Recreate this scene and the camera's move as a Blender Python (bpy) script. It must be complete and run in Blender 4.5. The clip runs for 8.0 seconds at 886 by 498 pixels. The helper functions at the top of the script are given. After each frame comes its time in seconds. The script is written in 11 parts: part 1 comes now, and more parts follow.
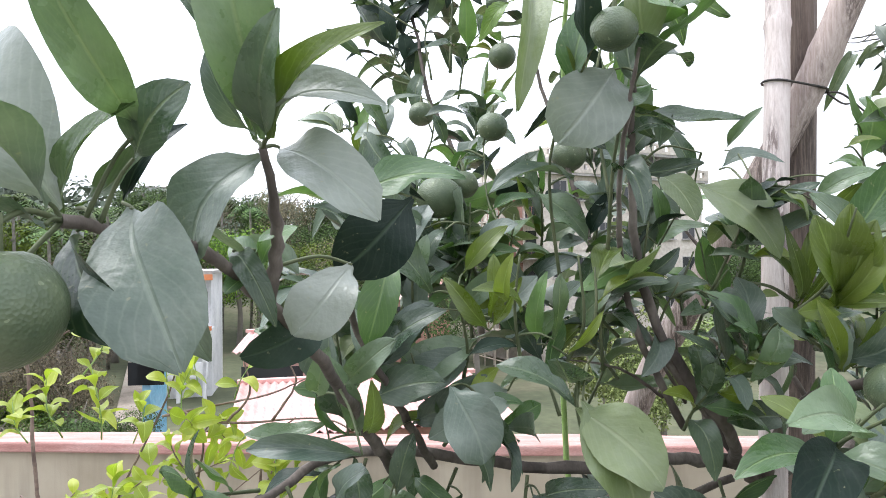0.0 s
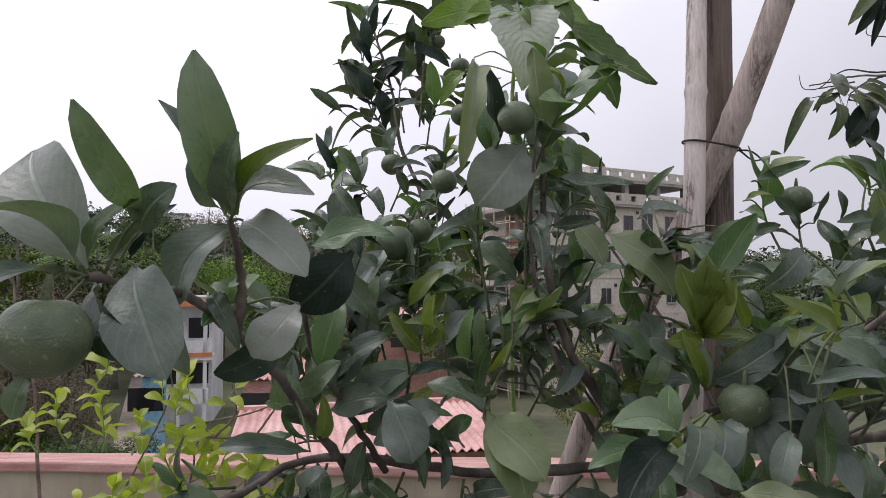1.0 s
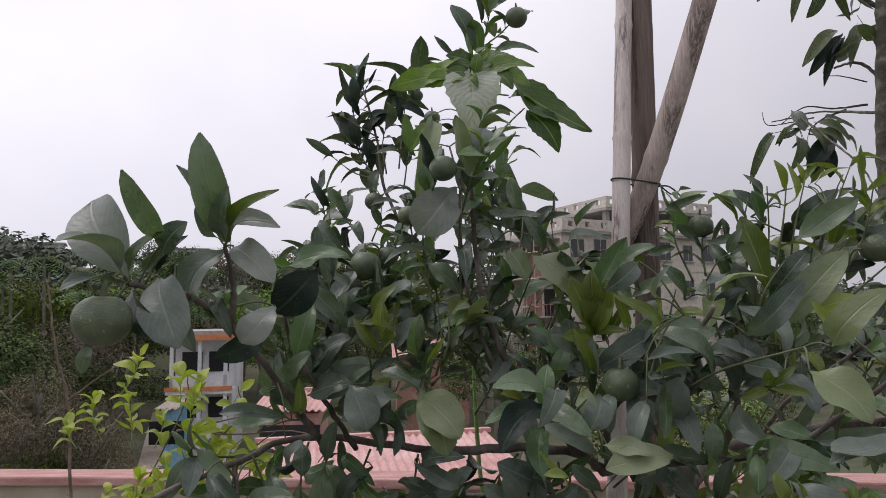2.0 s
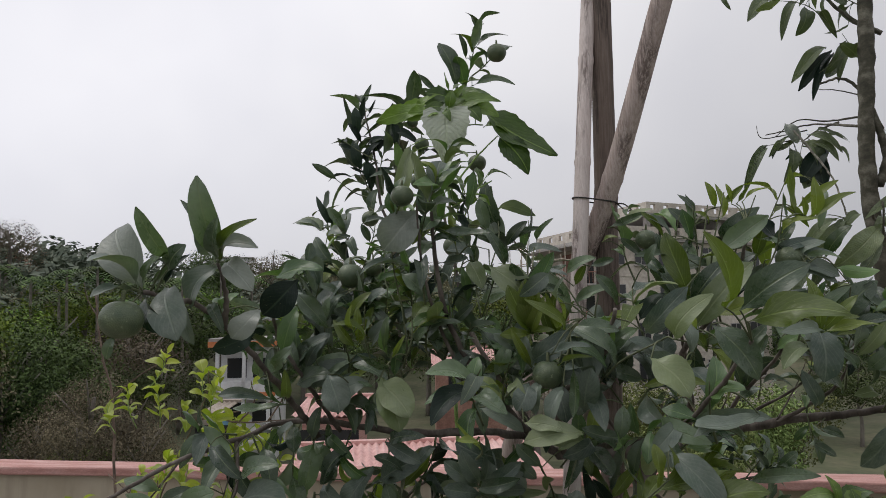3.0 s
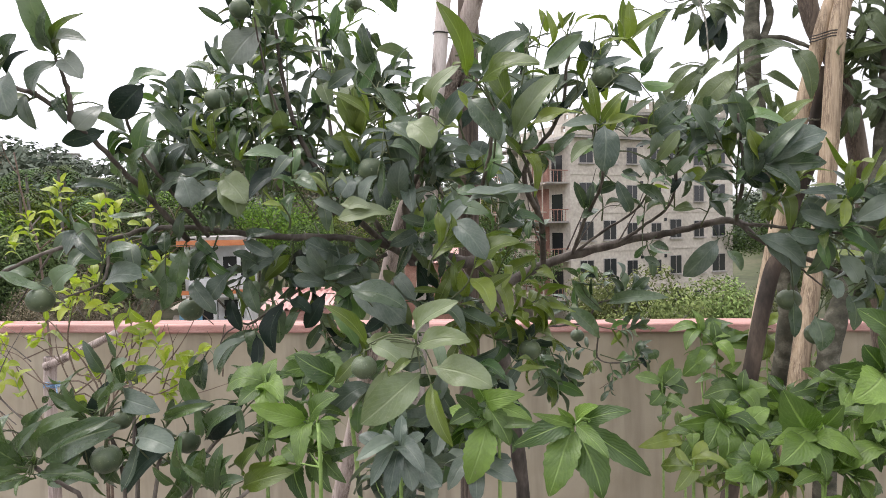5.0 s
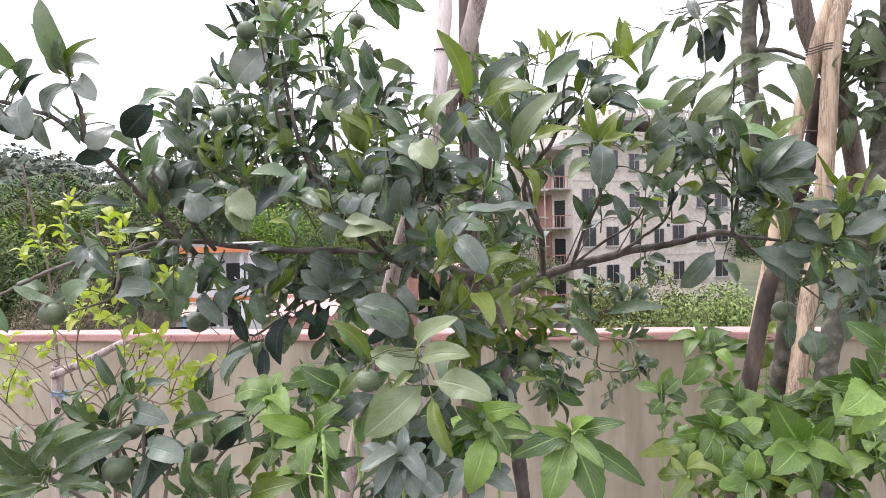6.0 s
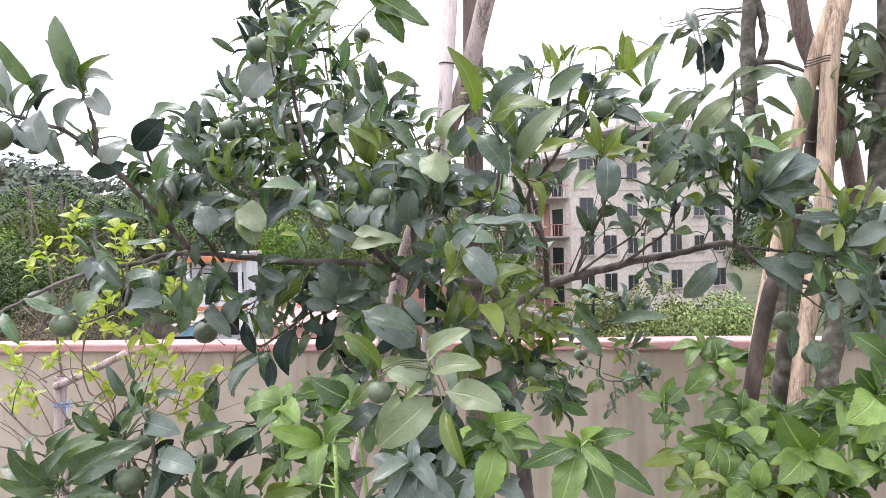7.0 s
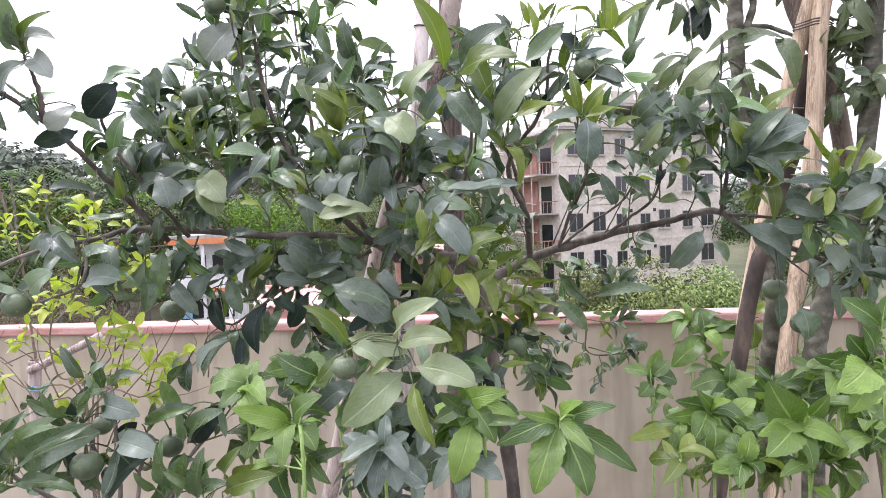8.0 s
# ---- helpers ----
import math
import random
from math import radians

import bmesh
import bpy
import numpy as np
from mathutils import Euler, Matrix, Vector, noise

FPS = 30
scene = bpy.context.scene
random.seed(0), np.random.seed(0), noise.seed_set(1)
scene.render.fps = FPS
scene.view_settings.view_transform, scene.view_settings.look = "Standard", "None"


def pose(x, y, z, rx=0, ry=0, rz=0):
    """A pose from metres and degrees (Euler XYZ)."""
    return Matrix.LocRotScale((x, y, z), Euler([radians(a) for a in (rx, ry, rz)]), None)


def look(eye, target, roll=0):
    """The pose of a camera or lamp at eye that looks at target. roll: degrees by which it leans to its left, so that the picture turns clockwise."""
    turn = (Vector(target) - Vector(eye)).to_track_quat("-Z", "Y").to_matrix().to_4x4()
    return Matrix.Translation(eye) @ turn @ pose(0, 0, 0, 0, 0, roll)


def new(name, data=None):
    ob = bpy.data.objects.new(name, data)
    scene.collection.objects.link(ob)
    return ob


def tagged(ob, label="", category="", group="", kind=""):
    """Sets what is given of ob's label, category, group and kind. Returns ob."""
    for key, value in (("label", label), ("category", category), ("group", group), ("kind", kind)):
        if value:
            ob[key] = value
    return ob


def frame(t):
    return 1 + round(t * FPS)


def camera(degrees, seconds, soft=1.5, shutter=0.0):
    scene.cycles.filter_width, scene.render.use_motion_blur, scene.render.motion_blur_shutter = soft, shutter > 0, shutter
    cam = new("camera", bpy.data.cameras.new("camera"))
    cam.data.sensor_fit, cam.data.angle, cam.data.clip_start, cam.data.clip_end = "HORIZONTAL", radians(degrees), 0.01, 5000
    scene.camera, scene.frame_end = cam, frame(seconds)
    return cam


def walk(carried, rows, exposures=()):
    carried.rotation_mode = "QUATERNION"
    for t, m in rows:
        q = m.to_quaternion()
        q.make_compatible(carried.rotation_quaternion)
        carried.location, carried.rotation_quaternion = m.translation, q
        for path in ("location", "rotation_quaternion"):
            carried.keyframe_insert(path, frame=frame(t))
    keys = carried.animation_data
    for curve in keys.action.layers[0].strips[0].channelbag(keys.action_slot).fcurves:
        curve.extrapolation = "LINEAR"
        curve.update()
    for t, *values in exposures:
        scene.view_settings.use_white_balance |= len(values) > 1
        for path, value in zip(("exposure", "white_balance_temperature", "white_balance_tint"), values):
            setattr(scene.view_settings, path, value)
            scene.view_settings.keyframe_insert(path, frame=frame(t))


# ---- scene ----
cam = camera(67.8, 8.0, soft=0.9)
PATH = [
    (0, (0.067, -0.027, 1.727), (-0.017, 1.971, 1.743), -0.5),
    (0.2, (0.085, -0.061, 1.734), (-0.001, 1.937, 1.778), -1.2),
    (0.5, (0.105, -0.11, 1.754), (0.047, 1.888, 1.815), -0.8),
    (1, (0.163, -0.211, 1.744), (0.072, 1.784, 1.842), -0.2),
    (1.5, (0.237, -0.333, 1.722), (0.098, 1.657, 1.87), -0.6),
    (1.7, (0.262, -0.397, 1.713), (0.128, 1.591, 1.884), -0.7),
    (2.8, (0.463, -0.687, 1.694), (0.225, 1.287, 1.91), -1.2),
    (3, (0.505, -0.722, 1.69), (0.236, 1.248, 1.909), -0.8),
    (3.2, (0.561, -0.762, 1.676), (0.219, 1.196, 1.902), 0.4),
    (3.5, (0.664, -0.818, 1.648), (0.218, 1.118, 1.873), 0.1),
    (3.8, (0.74, -0.872, 1.602), (0.203, 1.046, 1.78), 0.9),
    (3.9, (0.758, -0.886, 1.58), (0.212, 1.034, 1.705), 0.4),
    (4, (0.772, -0.887, 1.562), (0.258, 1.044, 1.645), 0.6),
    (4.2, (0.791, -0.883, 1.518), (0.358, 1.069, 1.541), -0.8),
    (4.5, (0.843, -0.882, 1.464), (0.487, 1.085, 1.39), -1.2),
    (4.7, (0.863, -0.881, 1.444), (0.576, 1.096, 1.35), -1.2),
    (5, (0.855, -0.864, 1.445), (0.659, 1.125, 1.366), -1.1),
    (5.2, (0.857, -0.87, 1.451), (0.65, 1.118, 1.379), -1.3),
    (6.5, (0.864, -0.921, 1.47), (0.663, 1.068, 1.42), -1.2),
    (7, (0.842, -0.926, 1.475), (0.645, 1.064, 1.441), -1.3),
    (7.5, (0.811, -0.923, 1.481), (0.597, 1.065, 1.453), -1.3),
    (7.8, (0.827, -0.895, 1.448), (0.65, 1.096, 1.377), -1.9),
    (8, (0.871, -0.845, 1.449), (0.703, 1.145, 1.351), -2.1),
]
EXPOSURES = [(0.0, 0.85, 6200, 9), (0.5, 0.2, 6350, 12), (1.0, -0.38, 6450, 16), (1.7, -0.62, 6500, 17), (3.0, -0.8, 6650, 10), (3.8, -0.93, 6750, 9), (4.3, -0.83, 6850, 5), (4.7, 0.0, 6750, 8), (5.2, 0.47, 6600, 14), (6.5, 0.95, 6300, 19), (8.0, 0.95, 6250, 19)]
walk(cam, [(t, look(eye, target, roll)) for t, eye, target, roll in PATH], EXPOSURES)


# ---- world, sun and exposure ----
world = bpy.data.worlds.new("overcast")
scene.world = world
world.use_nodes = True
wn, wl = world.node_tree.nodes, world.node_tree.links
wn.clear()
SUN_UP, SUN_TURN = radians(60), radians(-82)
sky = wn.new("ShaderNodeTexSky")
sky.sky_type, sky.sun_disc = "NISHITA", False
sky.sun_elevation, sky.sun_rotation = SUN_UP, SUN_TURN
sky.dust_density, sky.air_density = 3.0, 1.0
coord = wn.new("ShaderNodeTexCoord")
cloud = wn.new("ShaderNodeTexNoise")
cloud.inputs["Scale"].default_value, cloud.inputs["Detail"].default_value = 1.6, 4.0
wl.new(coord.outputs["Generated"], cloud.inputs["Vector"])
veil = wn.new("ShaderNodeValToRGB")
veil.color_ramp.elements[0].position, veil.color_ramp.elements[0].color = 0.3, (6.2, 6.3, 7.0, 1)
veil.color_ramp.elements[1].position, veil.color_ramp.elements[1].color = 0.7, (8.2, 8.2, 8.6, 1)
wl.new(cloud.outputs["Fac"], veil.inputs["Fac"])
grey = wn.new("ShaderNodeMix")
grey.data_type = "RGBA"
grey.inputs["Factor"].default_value = 0.86
wl.new(sky.outputs["Color"], grey.inputs["A"])
glow = wn.new("ShaderNodeVectorMath")
glow.operation = "DOT_PRODUCT"
glow.inputs[1].default_value = (math.cos(SUN_UP) * math.sin(SUN_TURN), math.cos(SUN_UP) * math.cos(SUN_TURN), math.sin(SUN_UP))
wl.new(coord.outputs["Generated"], glow.inputs[0])
bright = wn.new("ShaderNodeMapRange")
bright.inputs["From Min"].default_value, bright.inputs["From Max"].default_value = 0.0, 0.6
bright.inputs["To Min"].default_value, bright.inputs["To Max"].default_value = 1.2, 2.2
wl.new(glow.outputs["Value"], bright.inputs["Value"])
lit = wn.new("ShaderNodeVectorMath")
lit.operation = "SCALE"
wl.new(veil.outputs["Color"], lit.inputs[0])
wl.new(bright.outputs["Result"], lit.inputs["Scale"])
wl.new(lit.outputs["Vector"], grey.inputs["B"])
back = wn.new("ShaderNodeBackground")
back.inputs["Strength"].default_value = 0.105
wl.new(grey.outputs["Result"], back.inputs["Color"])
wo = wn.new("ShaderNodeOutputWorld")
wl.new(back.outputs["Background"], wo.inputs["Surface"])
sun = new("sun", bpy.data.lights.new("sun", "SUN"))
sun.data.energy, sun.data.angle, sun.data.color = 1.5, radians(30), (1.0, 0.97, 0.93)
SUN_WAY = Vector((math.cos(SUN_UP) * math.sin(SUN_TURN), math.cos(SUN_UP) * math.cos(SUN_TURN), math.sin(SUN_UP)))
sun.matrix_world = look(SUN_WAY * 20, (0, 0, 0))


# ---- materials ----
def material(name):
    m = bpy.data.materials.new(name)
    m.use_nodes = True
    nt = m.node_tree
    b = nt.nodes["Principled BSDF"]
    return m, nt, b


def ramp(nt, fac, stops):
    r = nt.nodes.new("ShaderNodeValToRGB")
    while len(r.color_ramp.elements) < len(stops):
        r.color_ramp.elements.new(0.5)
    for e, (p, c) in zip(r.color_ramp.elements, stops):
        e.position, e.color = p, (*c, 1)
    nt.links.new(fac, r.inputs["Fac"])
    return r.outputs["Color"]


def noise_fac(nt, scale, detail=4.0, vector=None, rough=0.55):
    n = nt.nodes.new("ShaderNodeTexNoise")
    n.inputs["Scale"].default_value, n.inputs["Detail"].default_value = scale, detail
    n.inputs["Roughness"].default_value = rough
    if vector is None:
        vector = nt.nodes.new("ShaderNodeTexCoord").outputs["Object"]
    nt.links.new(vector, n.inputs["Vector"])
    return n.outputs["Fac"]


def math_node(nt, op, a, b=None):
    n = nt.nodes.new("ShaderNodeMath")
    n.operation = op
    for k, v in enumerate((a, b)):
        if v is None:
            continue
        if isinstance(v, (int, float)):
            n.inputs[k].default_value = v
        else:
            nt.links.new(v, n.inputs[k])
    return n.outputs[0]


def mixed(nt, fac, a, b, mode="MIX"):
    n = nt.nodes.new("ShaderNodeMix")
    n.data_type, n.blend_type = "RGBA", mode
    for key, v in (("Factor", fac), ("A", a), ("B", b)):
        if isinstance(v, (int, float)):
            n.inputs[key].default_value = v
        elif isinstance(v, tuple):
            n.inputs[key].default_value = (*v, 1)
        else:
            nt.links.new(v, n.inputs[key])
    return n.outputs["Result"]


def bumped(nt, b, fac, strength, dist):
    n = nt.nodes.new("ShaderNodeBump")
    n.inputs["Strength"].default_value, n.inputs["Distance"].default_value = strength, dist
    nt.links.new(fac, n.inputs["Height"])
    nt.links.new(n.outputs["Normal"], b.inputs["Normal"])


def rough_surface(name, dark, mid, light, scale=8.0, rough=0.85, bump=0.3, dist=0.004, fine=90.0, stretch=None):
    m, nt, b = material(name)
    vec = nt.nodes.new("ShaderNodeTexCoord").outputs["Object"]
    if stretch:
        mp = nt.nodes.new("ShaderNodeMapping")
        mp.inputs["Scale"].default_value = stretch
        nt.links.new(vec, mp.inputs["Vector"])
        vec = mp.outputs["Vector"]
    big, small = noise_fac(nt, scale, 5.0, vec), noise_fac(nt, fine, 3.0, vec)
    col = ramp(nt, big, [(0.28, dark), (0.5, mid), (0.72, light)])
    col = mixed(nt, 0.35, col, ramp(nt, small, [(0.3, (0.25, 0.25, 0.25)), (0.7, (0.75, 0.75, 0.75))]), "OVERLAY")
    nt.links.new(col, b.inputs["Base Color"])
    b.inputs["Roughness"].default_value = rough
    bumped(nt, b, mixed(nt, 0.5, big, small), bump, dist)
    return m


def leaf_material(name, dark, light, rib, rough=0.4, veins=9.0, translucent=0.15, vein_bump=0.4, dust=0.25, vein_show=0.16, rib_show=0.6, ribs=0.06, gloss=0.48):
    """A leaf blade: u runs across it, v from the stalk to the tip."""
    m, nt, b = material(name)
    uv = nt.nodes.new("ShaderNodeTexCoord").outputs["UV"]
    sp = nt.nodes.new("ShaderNodeSeparateXYZ")
    nt.links.new(uv, sp.inputs[0])
    off = math_node(nt, "ABSOLUTE", math_node(nt, "SUBTRACT", sp.outputs[0], 0.5))
    info, geo = nt.nodes.new("ShaderNodeObjectInfo"), nt.nodes.new("ShaderNodeNewGeometry")
    rnd = math_node(nt, "FRACT", math_node(nt, "ADD", info.outputs["Random"], geo.outputs["Random Per Island"]))
    pos = geo.outputs["Position"]
    blot = noise_fac(nt, 45.0, 4.0, pos)
    tone = math_node(nt, "ADD", math_node(nt, "MULTIPLY", rnd, 0.75), math_node(nt, "MULTIPLY", blot, 0.4))
    col = ramp(nt, tone, [(0.12, dark), (0.7, tuple(0.6 * a + 0.4 * c for a, c in zip(dark, light))), (1.0, light)])
    grime = noise_fac(nt, 14.0, 5.0, pos, 0.7)
    col = mixed(nt, math_node(nt, "MULTIPLY", ramp(nt, grime, [(0.42, (0, 0, 0)), (0.7, (1, 1, 1))]), dust), col, (0.28, 0.305, 0.275))
    bent = math_node(nt, "MULTIPLY", noise_fac(nt, 60.0, 2.0, pos), 0.9)
    slant = math_node(nt, "ADD", bent, math_node(nt, "SUBTRACT", math_node(nt, "MULTIPLY", sp.outputs[1], veins), math_node(nt, "MULTIPLY", off, veins * 0.9)))
    wave = math_node(nt, "PINGPONG", slant, 0.5)
    side = ramp(nt, wave, [(0.0, (1, 1, 1)), (0.16, (0, 0, 0))])
    mid = ramp(nt, off, [(0.012, (1, 1, 1)), (0.04, (0, 0, 0))])
    col = mixed(nt, math_node(nt, "MULTIPLY", side, vein_show), col, rib)
    col = mixed(nt, math_node(nt, "MULTIPLY", mid, rib_show), col, rib)
    spots = ramp(nt, noise_fac(nt, 150.0, 2.0, pos), [(0.70, (0, 0, 0)), (0.76, (1, 1, 1))])
    col = mixed(nt, math_node(nt, "MULTIPLY", spots, 0.5), col, (0.24, 0.23, 0.15))
    nt.links.new(col, b.inputs["Base Color"])
    nt.links.new(math_node(nt, "ADD", math_node(nt, "MULTIPLY", grime, 0.4), rough - 0.2), b.inputs["Roughness"])
    b.inputs["Specular IOR Level"].default_value = gloss
    h = math_node(nt, "ADD", math_node(nt, "MULTIPLY", wave, ribs), math_node(nt, "MULTIPLY", noise_fac(nt, 42.0, 4.0, pos), 1.0))
    h = math_node(nt, "SUBTRACT", h, math_node(nt, "MULTIPLY", mid, 0.35))
    bumped(nt, b, h, vein_bump, 0.006)
    tr = nt.nodes.new("ShaderNodeBsdfTranslucent")
    nt.links.new(mixed(nt, 1.0, col, (1.5, 1.8, 0.7), "MULTIPLY"), tr.inputs["Color"])
    mx = nt.nodes.new("ShaderNodeMixShader")
    mx.inputs[0].default_value = translucent
    nt.links.new(b.outputs[0], mx.inputs[1])
    nt.links.new(tr.outputs[0], mx.inputs[2])
    nt.links.new(mx.outputs[0], nt.nodes["Material Output"].inputs["Surface"])
    return m


LEAF_DARK = leaf_material("citrus_leaf", (0.015, 0.033, 0.02), (0.15, 0.215, 0.118), (0.18, 0.22, 0.13), rough=0.3, dust=0.22)
LEAF_MID = leaf_material("green_citrus_leaf", (0.035, 0.078, 0.03), (0.15, 0.25, 0.085), (0.2, 0.28, 0.12), rough=0.32, translucent=0.22, dust=0.14)
# darkened copy of the citrus leaf: shade of the crown put into its colour
LEAF_SHADED = leaf_material("shaded_citrus_leaf", (0.006, 0.015, 0.011), (0.03, 0.052, 0.036), (0.05, 0.075, 0.05), rough=0.42, translucent=0.08, dust=0.04, gloss=0.2)
LEAF_SILVER = leaf_material("silvery_leaf", (0.12, 0.145, 0.12), (0.24, 0.26, 0.235), (0.3, 0.33, 0.29), rough=0.36, dust=0.5, rib_show=0.4)
LEAF_GREY = leaf_material("dusty_leaf", (0.036, 0.062, 0.048), (0.185, 0.23, 0.18), (0.24, 0.28, 0.225), rough=0.36, dust=0.4, rib_show=0.35)
LEAF_SAGE = leaf_material("sun_bleached_leaf", (0.11, 0.15, 0.06), (0.22, 0.26, 0.13), (0.26, 0.3, 0.17), rough=0.42, dust=0.3, rib_show=0.6)
LEAF_FRESH = leaf_material("young_citrus_leaf", (0.06, 0.092, 0.013), (0.2, 0.25, 0.038), (0.23, 0.29, 0.1), rough=0.32, translucent=0.25, dust=0.1)
LEAF_LIME = leaf_material("lime_sapling_leaf", (0.22, 0.28, 0.03), (0.44, 0.46, 0.08), (0.46, 0.52, 0.15), translucent=0.35, dust=0.05)
LEAF_HERB = leaf_material("herb_leaf", (0.024, 0.058, 0.011), (0.2, 0.31, 0.06), (0.28, 0.39, 0.13), rough=0.38, veins=9.0, translucent=0.2, vein_bump=0.6, dust=0.06, vein_show=0.1, ribs=0.22)
LEAF_PALE = leaf_material("pale_leaf_back", (0.36, 0.4, 0.33), (0.52, 0.55, 0.47), (0.42, 0.47, 0.36), rough=0.6, veins=11.0, vein_bump=0.9, vein_show=0.4, ribs=0.4)
LEAF_GUAVA = leaf_material("ribbed_leaf", (0.04, 0.065, 0.026), (0.15, 0.19, 0.08), (0.2, 0.23, 0.12), rough=0.42, veins=16.0, vein_bump=0.9, vein_show=0.2, ribs=0.28)
LEAF_GLOSS = leaf_material("glossy_leaf", (0.024, 0.05, 0.018), (0.10, 0.155, 0.05), (0.16, 0.2, 0.09), rough=0.28, dust=0.08)
BARK = rough_surface("citrus_bark", (0.045, 0.036, 0.031), (0.115, 0.095, 0.082), (0.23, 0.2, 0.175), 18, 0.9, 0.7, 0.004, 140, (1, 1, 0.45))
TWIG = rough_surface("green_twig", (0.05, 0.065, 0.03), (0.09, 0.11, 0.05), (0.14, 0.15, 0.08), 25, 0.7, 0.3, 0.002)
MOSSY = rough_surface("mossy_bark", (0.028, 0.028, 0.018), (0.072, 0.068, 0.048), (0.2, 0.19, 0.15), 16, 0.9, 0.5, 0.003, 120, (1, 1, 1.2))
STEM = rough_surface("herb_stem", (0.16, 0.26, 0.06), (0.24, 0.36, 0.1), (0.3, 0.42, 0.16), 30, 0.5, 0.2, 0.001)
STALK = rough_surface("brown_stalk", (0.10, 0.07, 0.055), (0.17, 0.12, 0.09), (0.25, 0.19, 0.15), 25, 0.8, 0.4, 0.002)


def cane(name, dark, mid, light, stain, cover=0.52):
    """Weathered cane: long fibres, worn bark in flakes and dark mould specks along the grain."""
    m, nt, b = material(name)
    vec = nt.nodes.new("ShaderNodeNewGeometry").outputs["Position"]

    def along(sx, sz):
        mp = nt.nodes.new("ShaderNodeMapping")
        mp.inputs["Scale"].default_value = (sx, sx, sz)
        nt.links.new(vec, mp.inputs["Vector"])
        return mp.outputs["Vector"]
    fibre, patch, speck = noise_fac(nt, 1.0, 6.0, along(190, 6), 0.8), noise_fac(nt, 1.0, 5.0, along(22, 3.0)), noise_fac(nt, 1.0, 4.0, along(170, 11), 0.8)
    col = ramp(nt, fibre, [(0.3, dark), (0.5, mid), (0.7, light)])
    worn = math_node(nt, "MULTIPLY", ramp(nt, patch, [(cover - 0.06, (0, 0, 0)), (cover + 0.06, (1, 1, 1))]), ramp(nt, speck, [(0.4, (0, 0, 0)), (0.55, (1, 1, 1))]))
    col = mixed(nt, math_node(nt, "MULTIPLY", worn, 0.8), col, stain)
    nt.links.new(col, b.inputs["Base Color"])
    b.inputs["Roughness"].default_value = 0.8
    bumped(nt, b, mixed(nt, 0.5, fibre, speck), 0.6, 0.003)
    return m


BAMBOO_PALE = cane("weathered_bamboo", (0.5, 0.415, 0.385), (0.66, 0.575, 0.545), (0.78, 0.71, 0.68), (0.12, 0.08, 0.07), 0.53)
BAMBOO_GREY = cane("split_grey_bamboo", (0.3, 0.23, 0.2), (0.46, 0.375, 0.34), (0.59, 0.51, 0.47), (0.085, 0.058, 0.05), 0.53)
BAMBOO_DUN = cane("dun_bamboo", (0.1, 0.072, 0.058), (0.17, 0.13, 0.108), (0.26, 0.21, 0.18), (0.045, 0.032, 0.027), 0.5)
BAMBOO_BROWN = cane("brown_bamboo", (0.1, 0.075, 0.058), (0.17, 0.13, 0.1), (0.25, 0.2, 0.16), (0.05, 0.036, 0.03), 0.48)
BAMBOO_TAN = cane("tan_bamboo", (0.33, 0.235, 0.15), (0.47, 0.36, 0.25), (0.6, 0.48, 0.36), (0.14, 0.095, 0.065), 0.5)
POLE_DARK = rough_surface("damp_wood", (0.015, 0.011, 0.008), (0.05, 0.036, 0.027), (0.12, 0.09, 0.068), 14, 0.9, 0.7, 0.004, 100, (1, 1, 0.3))
WIRE = rough_surface("rusty_wire", (0.02, 0.018, 0.018), (0.04, 0.035, 0.03), (0.08, 0.06, 0.05), 60, 0.6, 0.3, 0.0005)
TWINE = rough_surface("blue_twine", (0.1, 0.2, 0.36), (0.2, 0.33, 0.5), (0.35, 0.48, 0.62), 90, 0.8, 0.5, 0.001)


def peel(name, dark, light):
    m, nt, b = material(name)
    pos = nt.nodes.new("ShaderNodeNewGeometry").outputs["Position"]
    col = ramp(nt, noise_fac(nt, 30.0, 4.0, pos), [(0.3, dark), (0.7, light)])
    spot = math_node(nt, "GREATER_THAN", noise_fac(nt, 120.0, 2.0, pos), 0.68)
    col = mixed(nt, math_node(nt, "MULTIPLY", spot, 0.45), col, (0.28, 0.32, 0.2))
    nt.links.new(col, b.inputs["Base Color"])
    b.inputs["Roughness"].default_value = 0.42
    v = nt.nodes.new("ShaderNodeTexVoronoi")
    v.inputs["Scale"].default_value = 420.0
    nt.links.new(pos, v.inputs["Vector"])
    bumped(nt, b, v.outputs["Distance"], 0.45, 0.0012)
    return m


PEEL = peel("green_peel", (0.055, 0.085, 0.045), (0.135, 0.165, 0.09))


